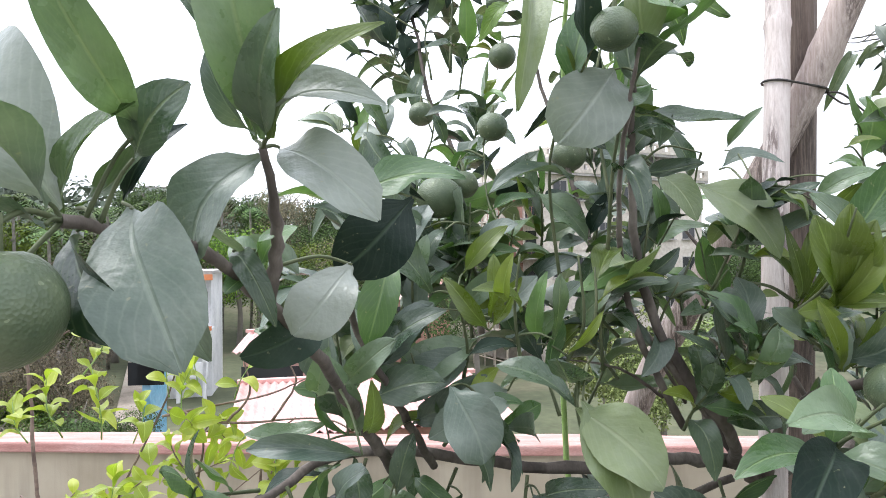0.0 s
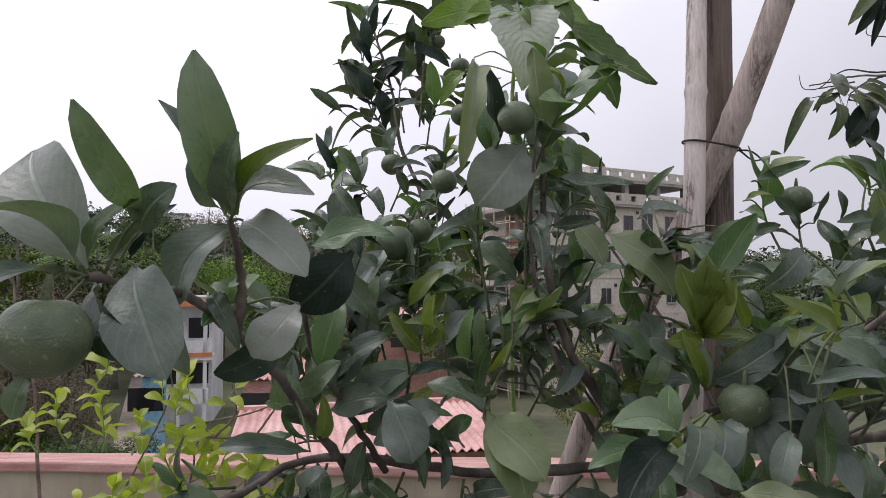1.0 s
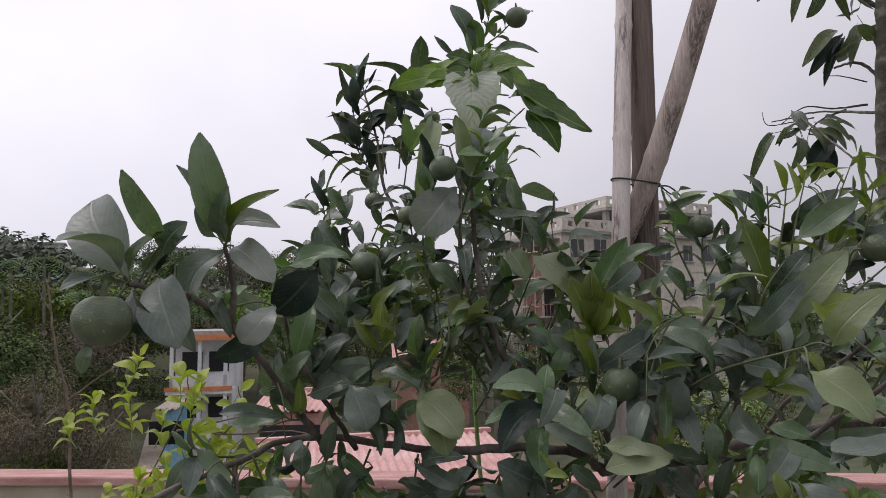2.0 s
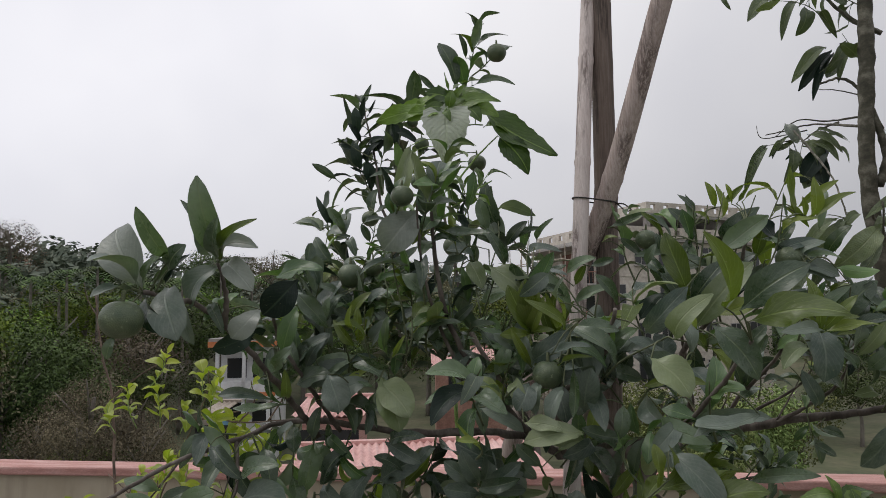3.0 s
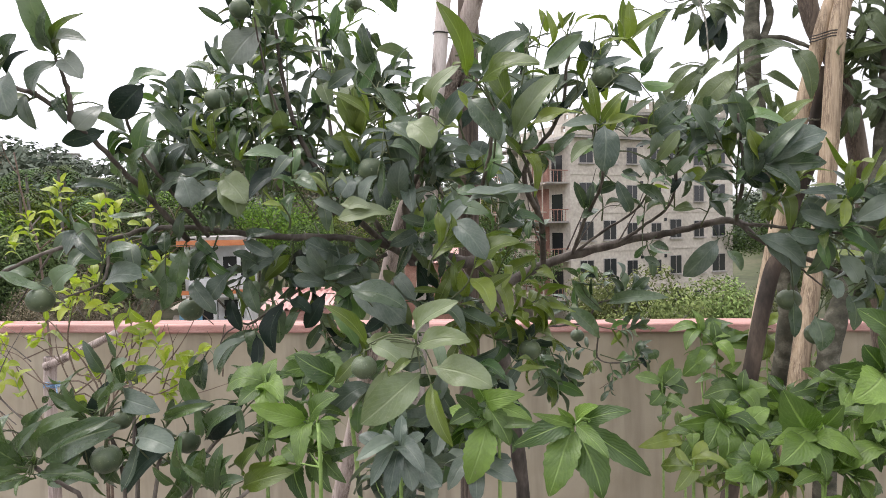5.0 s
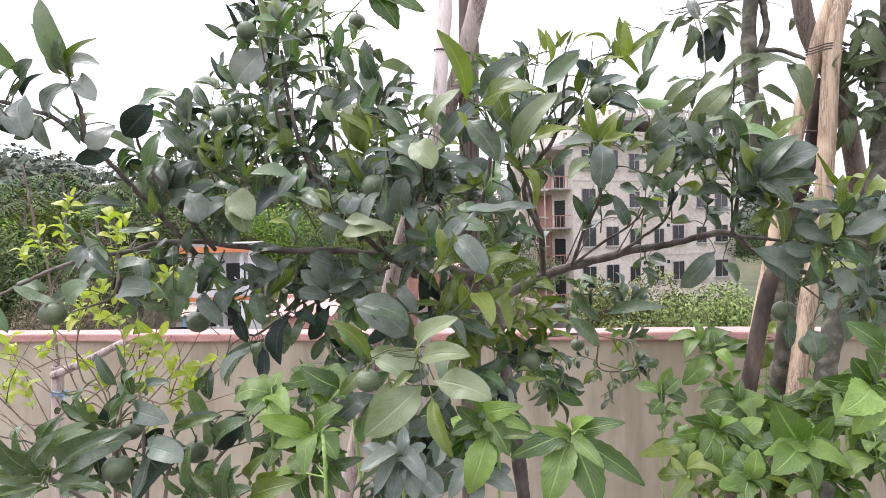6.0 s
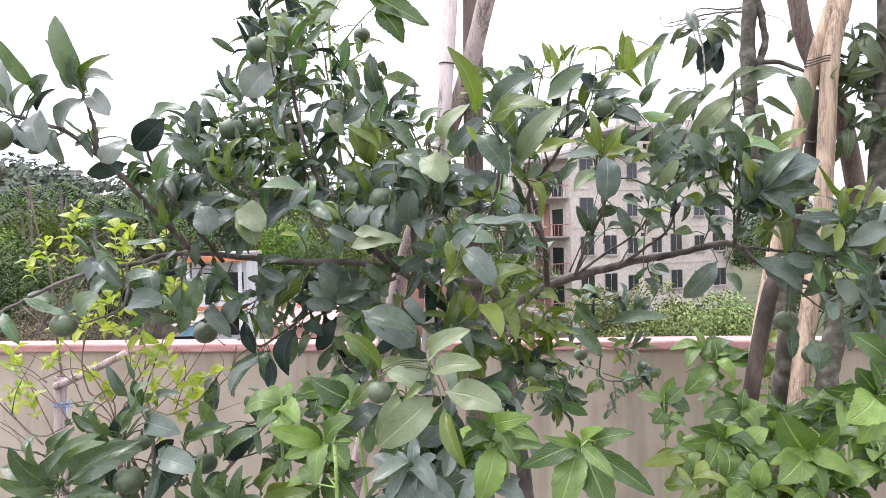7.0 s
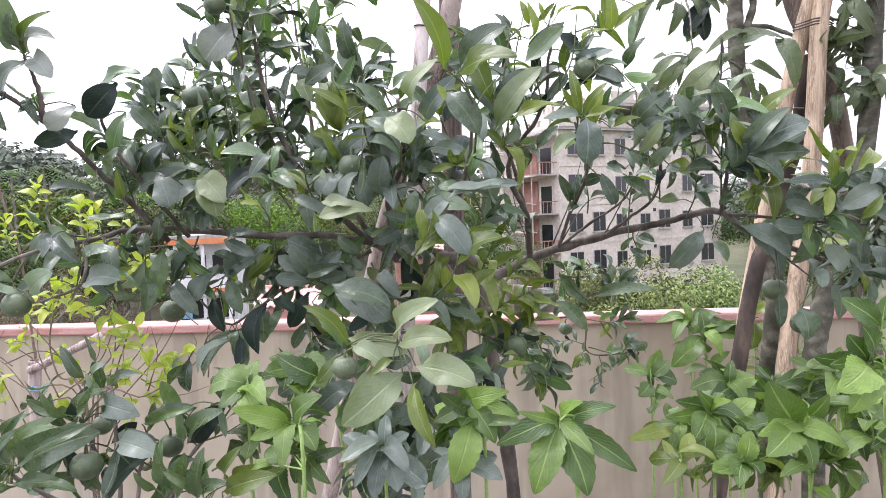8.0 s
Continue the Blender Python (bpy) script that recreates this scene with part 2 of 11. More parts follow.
def plaster():
    """Beige render with rain streaks below the coping."""
    m, nt, b = material("beige_render")
    pos = nt.nodes.new("ShaderNodeNewGeometry").outputs["Position"]
    mp = nt.nodes.new("ShaderNodeMapping")
    mp.inputs["Scale"].default_value = (5.0, 5.0, 0.5)
    nt.links.new(pos, mp.inputs["Vector"])
    streak, blot, grain = noise_fac(nt, 1.6, 5.0, mp.outputs["Vector"]), noise_fac(nt, 2.2, 5.0, pos), noise_fac(nt, 160.0, 2.0, pos)
    col = ramp(nt, blot, [(0.3, (0.345, 0.292, 0.21)), (0.55, (0.425, 0.37, 0.28)), (0.75, (0.48, 0.43, 0.34))])
    col = mixed(nt, ramp(nt, streak, [(0.48, (0, 0, 0)), (0.7, (0.85, 0.85, 0.85))]), col, (0.26, 0.225, 0.17))
    nt.links.new(col, b.inputs["Base Color"])
    b.inputs["Roughness"].default_value = 0.92
    bumped(nt, b, mixed(nt, 0.5, blot, grain), 0.35, 0.004)
    return m


RENDER = plaster()
PINK = rough_surface("pink_coping_paint", (0.38, 0.185, 0.155), (0.48, 0.26, 0.23), (0.56, 0.36, 0.32), 4, 0.8, 0.4, 0.003, 60, (1, 6, 6))
SLAB = rough_surface("terrace_concrete", (0.09, 0.08, 0.07), (0.15, 0.135, 0.12), (0.22, 0.2, 0.18), 3, 0.95, 0.4, 0.004)
CREAM = rough_surface("cream_facade", (0.43, 0.385, 0.33), (0.54, 0.49, 0.43), (0.62, 0.57, 0.5), 0.35, 0.9, 0.2, 0.01, 4)
CONCRETE = rough_surface("grey_cement", (0.26, 0.24, 0.225), (0.36, 0.34, 0.32), (0.45, 0.43, 0.4), 0.5, 0.9, 0.2, 0.01, 5)
BRICKRED = rough_surface("unplastered_brick", (0.22, 0.11, 0.085), (0.32, 0.17, 0.13), (0.42, 0.26, 0.2), 0.8, 0.9, 0.3, 0.02, 8)
ROD = rough_surface("scaffold_bamboo", (0.25, 0.21, 0.17), (0.38, 0.33, 0.27), (0.5, 0.44, 0.37), 2, 0.8, 0.2, 0.005)
WHITEWALL = rough_surface("white_wash", (0.55, 0.55, 0.56), (0.7, 0.7, 0.71), (0.8, 0.8, 0.8), 0.5, 0.8, 0.2, 0.01, 5)
ORANGE = rough_surface("orange_paint", (0.5, 0.16, 0.06), (0.62, 0.22, 0.09), (0.7, 0.32, 0.15), 1, 0.7, 0.2, 0.005)
TIN = rough_surface("pink_tin", (0.44, 0.22, 0.19), (0.58, 0.33, 0.3), (0.67, 0.45, 0.41), 0.7, 0.6, 0.2, 0.005, 6)
BLUE = rough_surface("blue_sheet", (0.12, 0.3, 0.45), (0.2, 0.42, 0.58), (0.32, 0.52, 0.66), 0.8, 0.7, 0.3, 0.01, 6)
EARTH = rough_surface("undergrowth_ground", (0.05, 0.06, 0.03), (0.09, 0.1, 0.05), (0.16, 0.14, 0.09), 0.15, 0.95, 0.5, 0.05, 2)
LANE = rough_surface("dirt_lane", (0.25, 0.21, 0.17), (0.34, 0.29, 0.24), (0.42, 0.37, 0.31), 0.8, 0.95, 0.4, 0.02, 8)
TRUNK_FAR = rough_surface("grey_trunk", (0.1, 0.09, 0.075), (0.19, 0.17, 0.145), (0.3, 0.28, 0.25), 2, 0.9, 0.5, 0.01, 12)


def foliage(name, dark, light, scale=0.5):
    m, nt, b = material(name)
    geo, info = nt.nodes.new("ShaderNodeNewGeometry"), nt.nodes.new("ShaderNodeObjectInfo")
    tone = math_node(nt, "ADD", math_node(nt, "MULTIPLY", geo.outputs["Random Per Island"], 0.55),
                     math_node(nt, "MULTIPLY", noise_fac(nt, scale, 3.0, geo.outputs["Position"]), 0.75))
    col = ramp(nt, tone, [(0.25, dark), (0.65, tuple((a + c) / 2 for a, c in zip(dark, light))), (1.0, light)])
    hsv = nt.nodes.new("ShaderNodeHueSaturation")
    nt.links.new(col, hsv.inputs["Color"])
    nt.links.new(math_node(nt, "ADD", math_node(nt, "MULTIPLY", info.outputs["Random"], 0.05), 0.475), hsv.inputs["Hue"])
    nt.links.new(math_node(nt, "ADD", math_node(nt, "MULTIPLY", info.outputs["Random"], 0.8), 0.6), hsv.inputs["Value"])
    nt.links.new(hsv.outputs["Color"], b.inputs["Base Color"])
    b.inputs["Roughness"].default_value = 0.75
    b.inputs["Specular IOR Level"].default_value = 0.2
    return m


CROWN = foliage("tree_crown", (0.01, 0.019, 0.007), (0.12, 0.185, 0.055))
CROWN_LIGHT = foliage("light_crown", (0.025, 0.055, 0.008), (0.22, 0.31, 0.04))
CROWN_PALE = foliage("feathery_crown", (0.045, 0.07, 0.018), (0.27, 0.32, 0.11))
CROWN_DRY = foliage("dry_scrub", (0.045, 0.04, 0.025), (0.3, 0.26, 0.165))
# greyed and lifted in tone: the haze of distance is in this colour
WOODS = foliage("hill_woods", (0.06, 0.078, 0.058), (0.17, 0.19, 0.14), 0.08)


def window_glass():
    m, nt, b = material("dark_window")
    b.inputs["Base Color"].default_value = (0.03, 0.032, 0.035, 1)
    b.inputs["Roughness"].default_value = 0.15
    return m


PANE = window_glass()


# ---- building helpers ----
def mesh_of(name, verts, faces, mat, smooth=False, uvs=None):
    me = bpy.data.meshes.new(name)
    me.from_pydata(verts, [], faces)
    me.materials.append(mat)
    if smooth:
        me.polygons.foreach_set("use_smooth", [True] * len(me.polygons))
    if uvs is not None:
        lay = me.uv_layers.new(name="UVMap")
        idx = np.empty(len(me.loops), dtype=np.int32)
        me.loops.foreach_get("vertex_index", idx)
        lay.data.foreach_set("uv", np.asarray(uvs, dtype=np.float32)[idx].ravel())
    me.update()
    return me


def thing(name, base, label, category, group="", kind=""):
    ob = new(name)
    ob.location, ob.empty_display_size = base, 0.05
    return tagged(ob, label, category, group, kind)


def root_of(ob):
    at = Vector((0, 0, 0))
    while ob is not None:
        at += ob.location
        ob = ob.parent
    return at


def part(name, me, parent, label="", m=None, kind=""):
    """A mesh in world coordinates, or one at the world pose m, as a part of its parent."""
    ob = new(name, me)
    if parent is not None:
        ob.parent = parent
    ob.matrix_basis = Matrix.Translation(-root_of(parent)) @ (m if m is not None else Matrix.Identity(4))
    return tagged(ob, label, "", "", kind)


def smooth_line(points, steps=6):
    """A rounded line through the given points."""
    pts = [Vector(p) for p in points]
    if len(pts) < 3:
        return [pts[0].lerp(pts[-1], k / steps) for k in range(steps + 1)]
    out, ext = [], [2 * pts[0] - pts[1], *pts, 2 * pts[-1] - pts[-2]]
    for a, b, c, d in zip(ext, ext[1:], ext[2:], ext[3:]):
        for k in range(steps):
            t = k / steps
            out.append(0.5 * (2 * b + (c - a) * t + (2 * a - 5 * b + 4 * c - d) * t * t + (3 * b - a - 3 * c + d) * t ** 3))
    return out + [pts[-1]]


def tube(line, r0, r1, sides=8, knots=0.0, rng=None, ring=None):
    """Vertices and faces of a tapering round stem along a line. ring: every so many metres a node stands out."""
    verts, faces, n = [], [], len(line)
    run = [0.0]
    for a, b in zip(line, line[1:]):
        run.append(run[-1] + (b - a).length)
    total = max(run[-1], 1e-6)
    axis = None
    for k, p in enumerate(line):
        d = (line[min(k + 1, n - 1)] - line[max(k - 1, 0)]).normalized()
        if axis is None:
            axis = d.orthogonal().normalized()
        axis = (axis - axis.dot(d) * d).normalized()
        side = d.cross(axis)
        r = r0 + (r1 - r0) * run[k] / total
        if knots and rng:
            r *= 1 + knots * (rng.random() - 0.5)
        if ring:
            near = abs((run[k] / ring + 0.5) % 1.0 - 0.5) * ring
            r *= 1.0 + 0.13 * math.exp(-(near / 0.008) ** 2)
        for s in range(sides):
            a = 2 * math.pi * s / sides
            verts.append(p + r * (math.cos(a) * axis + math.sin(a) * side))
    for k in range(n - 1):
        for s in range(sides):
            a, b = k * sides + s, k * sides + (s + 1) % sides
            faces.append((a, b, b + sides, a + sides))
    faces.append(tuple(range(sides - 1, -1, -1)))
    faces.append(tuple(range((n - 1) * sides, n * sides)))
    return verts, faces


def box(lo, hi, bevel=0.0):
    bm = bmesh.new()
    bmesh.ops.create_cube(bm, size=1.0)
    for v in bm.verts:
        v.co = Vector([a + (b - a) * (c + 0.5) for a, b, c in zip(lo, hi, v.co)])
    if bevel:
        bmesh.ops.bevel(bm, geom=bm.edges[:], offset=bevel, segments=2, affect="EDGES", profile=0.5)
    return bm


def from_bm(name, bm, mat, smooth=False, m=None):
    if m is not None:
        bm.transform(m)
    me = bpy.data.meshes.new(name)
    bm.to_mesh(me)
    bm.free()
    me.materials.append(mat)
    if smooth:
        me.polygons.foreach_set("use_smooth", [True] * len(me.polygons))
    return me


def blade(name, wide, mat, fold=0.2, curl=0.15, wave=0.0, a=0.6, b=0.8, heart=0.0, teeth=0, nu=4, nv=8, twist=0.0, stalk=0.07, bite=0.0):
    """A leaf one metre long along +y with its face to +z: wide is its greatest width, fold lifts its halves, curl bends the tip down."""
    verts, uvs, faces = [], [], []
    peak = (a / (a + b)) ** a * (b / (a + b)) ** b
    for j in range(nv + 1):
        v = j / nv
        s = max((v - stalk) / (1 - stalk), 0.0)
        w = wide / 2 * (s ** a * (1 - s) ** b / peak) if 0 < s < 1 else 0.0
        w = max(w, 0.012)
        if teeth and 0.1 < s < 0.97:
            w *= 1.0 + (0.07 if j % 2 else -0.03)
        ang = curl * (v - 0.25) ** 2 * (1 if v > 0.25 else 0.3) * 3.0
        for i in range(nu + 1):
            u = 2 * i / nu - 1
            cut = 1.0 - bite * math.exp(-((s - 0.55) / 0.16) ** 2) if u > 0 else 1.0
            x = u * w * cut
            y = v - heart * abs(u) ** 1.5 * (1 - s) * 0.5
            z = fold * abs(x) - ang * 0.5 + wave * (math.sin(8 * v + 1.7 * u) * 0.032 + math.sin(15 * v - 2.3 * u) * 0.008) * abs(u)
            tw = twist * (v - 0.3)
            verts.append((x * math.cos(tw) - z * math.sin(tw), y - ang * 0.15, x * math.sin(tw) + z * math.cos(tw)))
            uvs.append((0.5 + u / 2, v))
    for j in range(nv):
        for i in range(nu):
            k = j * (nu + 1) + i
            faces.append((k, k + 1, k + nu + 2, k + nu + 1))
    return mesh_of(name, verts, faces, mat, True, uvs)


def blades(name, mat, wide, a=0.6, b=0.8, teeth=0, heart=0.0, nv=8, curl=0.2, fold=1.0):
    """Six shapes of one kind of leaf."""
    return [blade(name, wide * w, mat, f * fold, c * curl / 0.2, wv, a, b, heart, teeth, 4, nv, tw)
            for w, f, c, wv, tw in ((1, 0.32, 0.4, 0.8, 0.2), (0.92, 0.55, 0.5, 1.0, -0.4), (1.1, 0.22, 0.3, 1.5, 0.45),
                                    (0.85, 0.8, 0.7, 0.7, 0.4), (1.0, 0.4, -0.3, 1.3, -0.6), (1.05, 0.28, 0.9, 1.1, 0.2))]


CITRUS, GREY, FRESH = blades("leaf", LEAF_DARK, 0.41, 0.7, 0.62, nv=11), blades("leaf", LEAF_GREY, 0.45, 0.62, 0.42, nv=11), blades("leaf", LEAF_FRESH, 0.36, 0.75, 0.7, nv=11)
LIME, HERB, GUAVA = blades("leaf", LEAF_LIME, 0.55, 0.7, 0.7), blades("leaf", LEAF_HERB, 0.5, 0.62, 0.8, 1, 0.0, 16, 0.2, 0.5), blades("leaf", LEAF_GUAVA, 0.4, 0.7, 0.6, 0, 0, 10, 0.35)
PALE = blades("leaf", LEAF_PALE, 0.75, 0.45, 0.95, 1, 0.25, 14)
NARROW = blades("leaf", LEAF_DARK, 0.32, 0.7, 0.7)
GLOSS = blades("leaf", LEAF_GLOSS, 0.36, 0.75, 0.65, nv=11)
MID, SHADED, SILVER = blades("leaf", LEAF_MID, 0.38, 0.7, 0.66, nv=11), blades("leaf", LEAF_SHADED, 0.4, 0.7, 0.62, nv=11), blades("leaf", LEAF_SILVER, 0.45, 0.62, 0.42, nv=11)
SAGE = blades("leaf", LEAF_SAGE, 0.41, 0.62, 0.55, nv=11)


class Plant:
    """A plant under one Empty: stems are parts, the nearest leaves are parts of their own, the rest is one part."""

    def __init__(self, name, base, label, category, seed, group="", bark=BARK, twig=TWIG):
        self.ob = thing(name, base, label, category, group)
        self.rng, self.leaves, self.bark, self.twig = random.Random(seed), [], bark, twig
        self.free, self.loose, self.lines = [], set(), []

    def limb(self, r0, r1, *points, name="branch", mat=None, sides=9, label=""):
        line = smooth_line(points, 7)
        for p in line[1:-1]:
            p += Vector([self.rng.uniform(-1, 1) * min(r0, 0.01) * 0.25 for _ in range(3)])
        v, f = tube(line, r0, r1, sides, 0.22, self.rng)
        self.lines += [p.copy() for p in line]
        return part(name, mesh_of(name, v, f, mat or self.bark, True), self.ob, label)

    def leaf(self, base, tip, shapes=CITRUS, face=(0, -0.75, 0.65), wide=1.0, shape=None, exact=True):
        base, tip = Vector(base), Vector(tip)
        y = tip - base
        size = y.length
        y.normalize()
        z = Vector(face)
        x = y.cross(z)
        if x.length < 1e-3:
            x = y.orthogonal()
        x.normalize()
        z = x.cross(y)
        rot = Matrix((x, y, z)).transposed().to_4x4()
        me = shapes[self.rng.randrange(len(shapes)) if shape is None else shape]
        lift = Matrix.Identity(4)
        if exact:  # the drooping end, not the axis, meets the tip
            end = me.vertices[len(me.vertices) - 3].co
            lift = Matrix.Rotation(-math.atan2(end.z, end.y), 4, "X")
            size /= math.hypot(end.y, end.z)
        self.leaves.append((me, Matrix.Translation(base) @ rot @ lift @ Matrix.Diagonal((size * wide, size, size, 1))))

    def joined(self, p, r, far=0.2):
        """A thin twig from the nearest stem to p, where p does not yet sit on one."""
        p = Vector(p)
        near = min(self.lines, key=lambda q: (q - p).length_squared)
        gap = (near - p).length
        if 0.012 < gap < far:
            mid = near.lerp(p, 0.55) + Vector((0, 0, 0.12 * gap))
            v, f = tube(smooth_line([near, mid, p], 4), r, r * 0.7, 6)
            part("twig", mesh_of("twig", v, f, self.twig, True), self.ob)

    def shoot(self, base, tip, n, size=0.09, shapes=CITRUS, open_=55, r=0.0028, face=0.5, first=0.25, bend=0.0, stem=None):
        """A twig with n leaves in a spiral, from first of its length to its tip."""
        rng, a, b = self.rng, Vector(base), Vector(tip)
        d = b - a
        mid = a.lerp(b, 0.5) + Vector([rng.uniform(-0.12, 0.12) * d.length for _ in range(3)]) + Vector((0, 0, bend * d.length))
        line = smooth_line([a, mid, b], 5)
        self.lines += [p.copy() for p in line]
        v, f = tube(line, r, r * 0.45, 6)
        part("twig", mesh_of("twig", v, f, stem or self.twig, True), self.ob)
        turn = rng.uniform(0, 6.28)
        for k in range(n):
            t = first + (1 - first) * (k + 0.5) / n
            q = t * (len(line) - 1)
            i = min(int(q), len(line) - 2)
            p = line[i].lerp(line[i + 1], q - i)
            ax = (line[i + 1] - line[i]).normalized()
            turn += 2.4 + rng.uniform(-0.5, 0.5)
            o = ax.orthogonal().normalized()
            out = math.cos(turn) * o + math.sin(turn) * ax.cross(o)
            ang = radians(open_ * (1.25 - 0.7 * t) + rng.uniform(-14, 14))
            way = (math.cos(ang) * ax + math.sin(ang) * out + Vector((0, 0, rng.uniform(-0.25, 0.12)))).normalized()
            s = size * rng.uniform(0.72, 1.18) * (1.0 - 0.25 * max(t - 0.8, 0) / 0.2)
            normal = ax * (1 - face) + Vector((0, -0.35, 0.8)) * face + Vector([rng.uniform(-0.35, 0.35) for _ in range(3)])
            self.loose.add(len(self.leaves))
            kind = rng.random()
            # some picks are the darkened copies that stand for leaves in shade
            pick = shapes if shapes is not CITRUS or kind < 0.4 else (SHADED if kind < 0.48 else MID if kind < 0.72 else GREY if kind < 0.85 else FRESH if kind < 0.95 else SAGE)
            self.leaf(p, p + way * s, pick, normal, rng.uniform(0.8, 1.12), exact=False)

    def bush(self, at, spread, count, n, size=0.09, shapes=CITRUS, reach=0.4):
        """Leafy twigs from the stems nearby into a cloud round a point."""
        rng, stems = self.rng, list(self.lines)
        for _ in range(count):
            while True:
                u = Vector([rng.uniform(-1, 1) for _ in range(3)])
                if u.length < 1:
                    break
            p = Vector(at) + Vector([a * b for a, b in zip(u, spread)])
            near = min(stems, key=lambda q: (q - p).length_squared)
            gap = (near - p).length
            if gap > reach:
                continue
            if gap < 0.07:
                p = near + (p - near).normalized() * 0.07 + Vector((0, -0.02, 0.03))
                gap = 0.08
            self.shoot(near, p, n, size, shapes, r=0.0022, first=max(0.2, 1 - 0.13 / gap), bend=0.1)

    def done(self, singles=300):
        """Links the leaves: those towards the terrace as parts, those behind joined. Fruit and large leaves hang free on that side."""
        keep = [(p, 0.042) for p in self.free]
        keep += [(m @ Vector((0, 0.5, 0)), 0.034) for k, (me, m) in enumerate(self.leaves) if k not in self.loose]
        for k, (me, m) in enumerate(self.leaves):
            if k not in self.loose and self.lines:
                self.joined(m.translation, 0.0018)
        kept = []
        for k, (me, m) in enumerate(self.leaves):
            if k in self.loose:
                c = m @ Vector((0, 0.5, 0))
                shut = False
                for p, r in keep:
                    way = (Vector((0.5, -0.6, 1.6)) - p).normalized()
                    d = (c - p).dot(way)
                    if 0.0 < d < 0.6 and (c - p - d * way).length < r + 0.012:
                        shut = True
                        break
                if shut:
                    continue
            kept.append((me, m))
        self.leaves = kept
        order = sorted(range(len(self.leaves)), key=lambda k: self.leaves[k][1].translation.y)
        for k in order[:singles]:
            me, m = self.leaves[k]
            part("leaf", me, self.ob, m=m)
        rest = order[singles:]
        by_mat = {}
        for k in rest:
            by_mat.setdefault(self.leaves[k][0].materials[0].name, []).append(self.leaves[k])
        for mat, items in by_mat.items():
            verts, faces, uvs = [], [], []
            for me, m in items:
                n0 = len(verts)
                co = np.empty(len(me.vertices) * 3)
                me.vertices.foreach_get("co", co)
                mm = np.array(m)
                verts.extend((co.reshape(-1, 3) @ mm[:3, :3].T + mm[:3, 3]).tolist())
                nu = 5
                rows = len(me.vertices) // nu
                for j in range(rows):
                    uvs.extend([(i / (nu - 1), j / (rows - 1)) for i in range(nu)])
                for p in me.polygons:
                    faces.append(tuple(n0 + q for q in p.vertices))
            part("foliage", mesh_of("foliage", verts, faces, bpy.data.materials[mat], True, uvs), self.ob, "leaves further back in the crown", kind="stuff")


def fruit_mesh():
    bm = bmesh.new()
    bmesh.ops.create_uvsphere(bm, u_segments=24, v_segments=16, radius=0.5)
    for v in bm.verts:
        r = math.hypot(v.co.x, v.co.y)
        v.co.z *= 0.92
        if v.co.z > 0.3:
            v.co.z -= 0.09 * max(0.0, 1 - r / 0.22)
        v.co *= 1 + 0.03 * noise.noise(v.co * 3.0)
    return from_bm("fruit", bm, PEEL, True)


FRUIT = fruit_mesh()


def cap_mesh():
    line = [Vector((0, 0, 0.36)), Vector((0, 0, 0.42)), Vector((0.01, 0, 0.52)), Vector((0.03, 0, 0.7))]
    v, f = tube(line, 0.075, 0.035, 8)
    return mesh_of("stalk", v, f, TWIG, True)


CAP = cap_mesh()


def fruit(plant, at, size, tilt=(0, 0)):
    m = pose(*at, tilt[0], tilt[1], plant.rng.uniform(0, 360)) @ Matrix.Diagonal((size, size, size, 1))
    plant.free.append(Vector(at))
    plant.joined(Vector(at) + Vector((0.0, 0.0, size * 0.6)), 0.0022)
    ob = part("fruit", FRUIT, plant.ob, "unripe dark green citrus fruit with pitted peel", m=m)
    st = new("stalk", CAP)
    st.parent = ob
    return ob


# ---- terrace ----
FLOOR = -0.45
terrace = tagged(part("floor", from_bm("floor", box((-9, -4, FLOOR - 0.2), (9, 3.3, FLOOR), 0.0), SLAB), None), "rough grey concrete roof terrace floor", "floor", kind="structure")
WALL = pose(0, 3.062, 0, 0, 0, -0.4)


def wall_run(x0, x1, z0, z1, y0, y1, mat, name, bevel):
    bm = box((x0, y0, z0), (x1, y1, z1), 0.0)
    bmesh.ops.subdivide_edges(bm, edges=[e for e in bm.edges if abs(e.verts[0].co.x - e.verts[1].co.x) > 1], cuts=60, use_grid_fill=True)
    for v in bm.verts:
        v.co += Vector((0, 0.006, 0.007)) * noise.noise(Vector((v.co.x * 1.7, v.co.z * 3, v.co.y * 9)))
    bmesh.ops.bevel(bm, geom=[e for e in bm.edges if len(e.link_faces) == 2 and e.calc_face_angle(0) > 1.0], offset=bevel, segments=2, affect="EDGES", profile=0.5)
    return from_bm(name, bm, mat, False, WALL)


tagged(part("wall_parapet", wall_run(-9, 9, FLOOR, 0.785, 0.02, 0.16, RENDER, "wall_parapet", 0.004), None), "beige rendered parapet wall with rain stains", "wall", kind="structure")
tagged(part("trim", wall_run(-9.05, 9.05, 0.785, 0.838, -0.012, 0.19, PINK, "trim", 0.010), None), "pink painted coping on the parapet wall", "coping", kind="structure")


# ---- ground and hill ----
def ground_height(x, y):
    d = math.hypot(x, y)
    h = -7.0
    rise = max(0.0, min(1.0, (d - 60) / 90))
    side = 0.75 + 0.25 * max(-1.0, min(1.0, (-x - 10) / 60))
    side += 0.22 * max(0.0, min(1.0, (-x - 60) / 40))
    h += 17.0 * side * rise * rise * (3 - 2 * rise)
    if d > 170:
        h -= min(1.0, (d - 170) / 400) * 14
    return h + 0.6 * noise.noise(Vector((x * 0.04, y * 0.04, 0))) * min(1.0, d / 30)


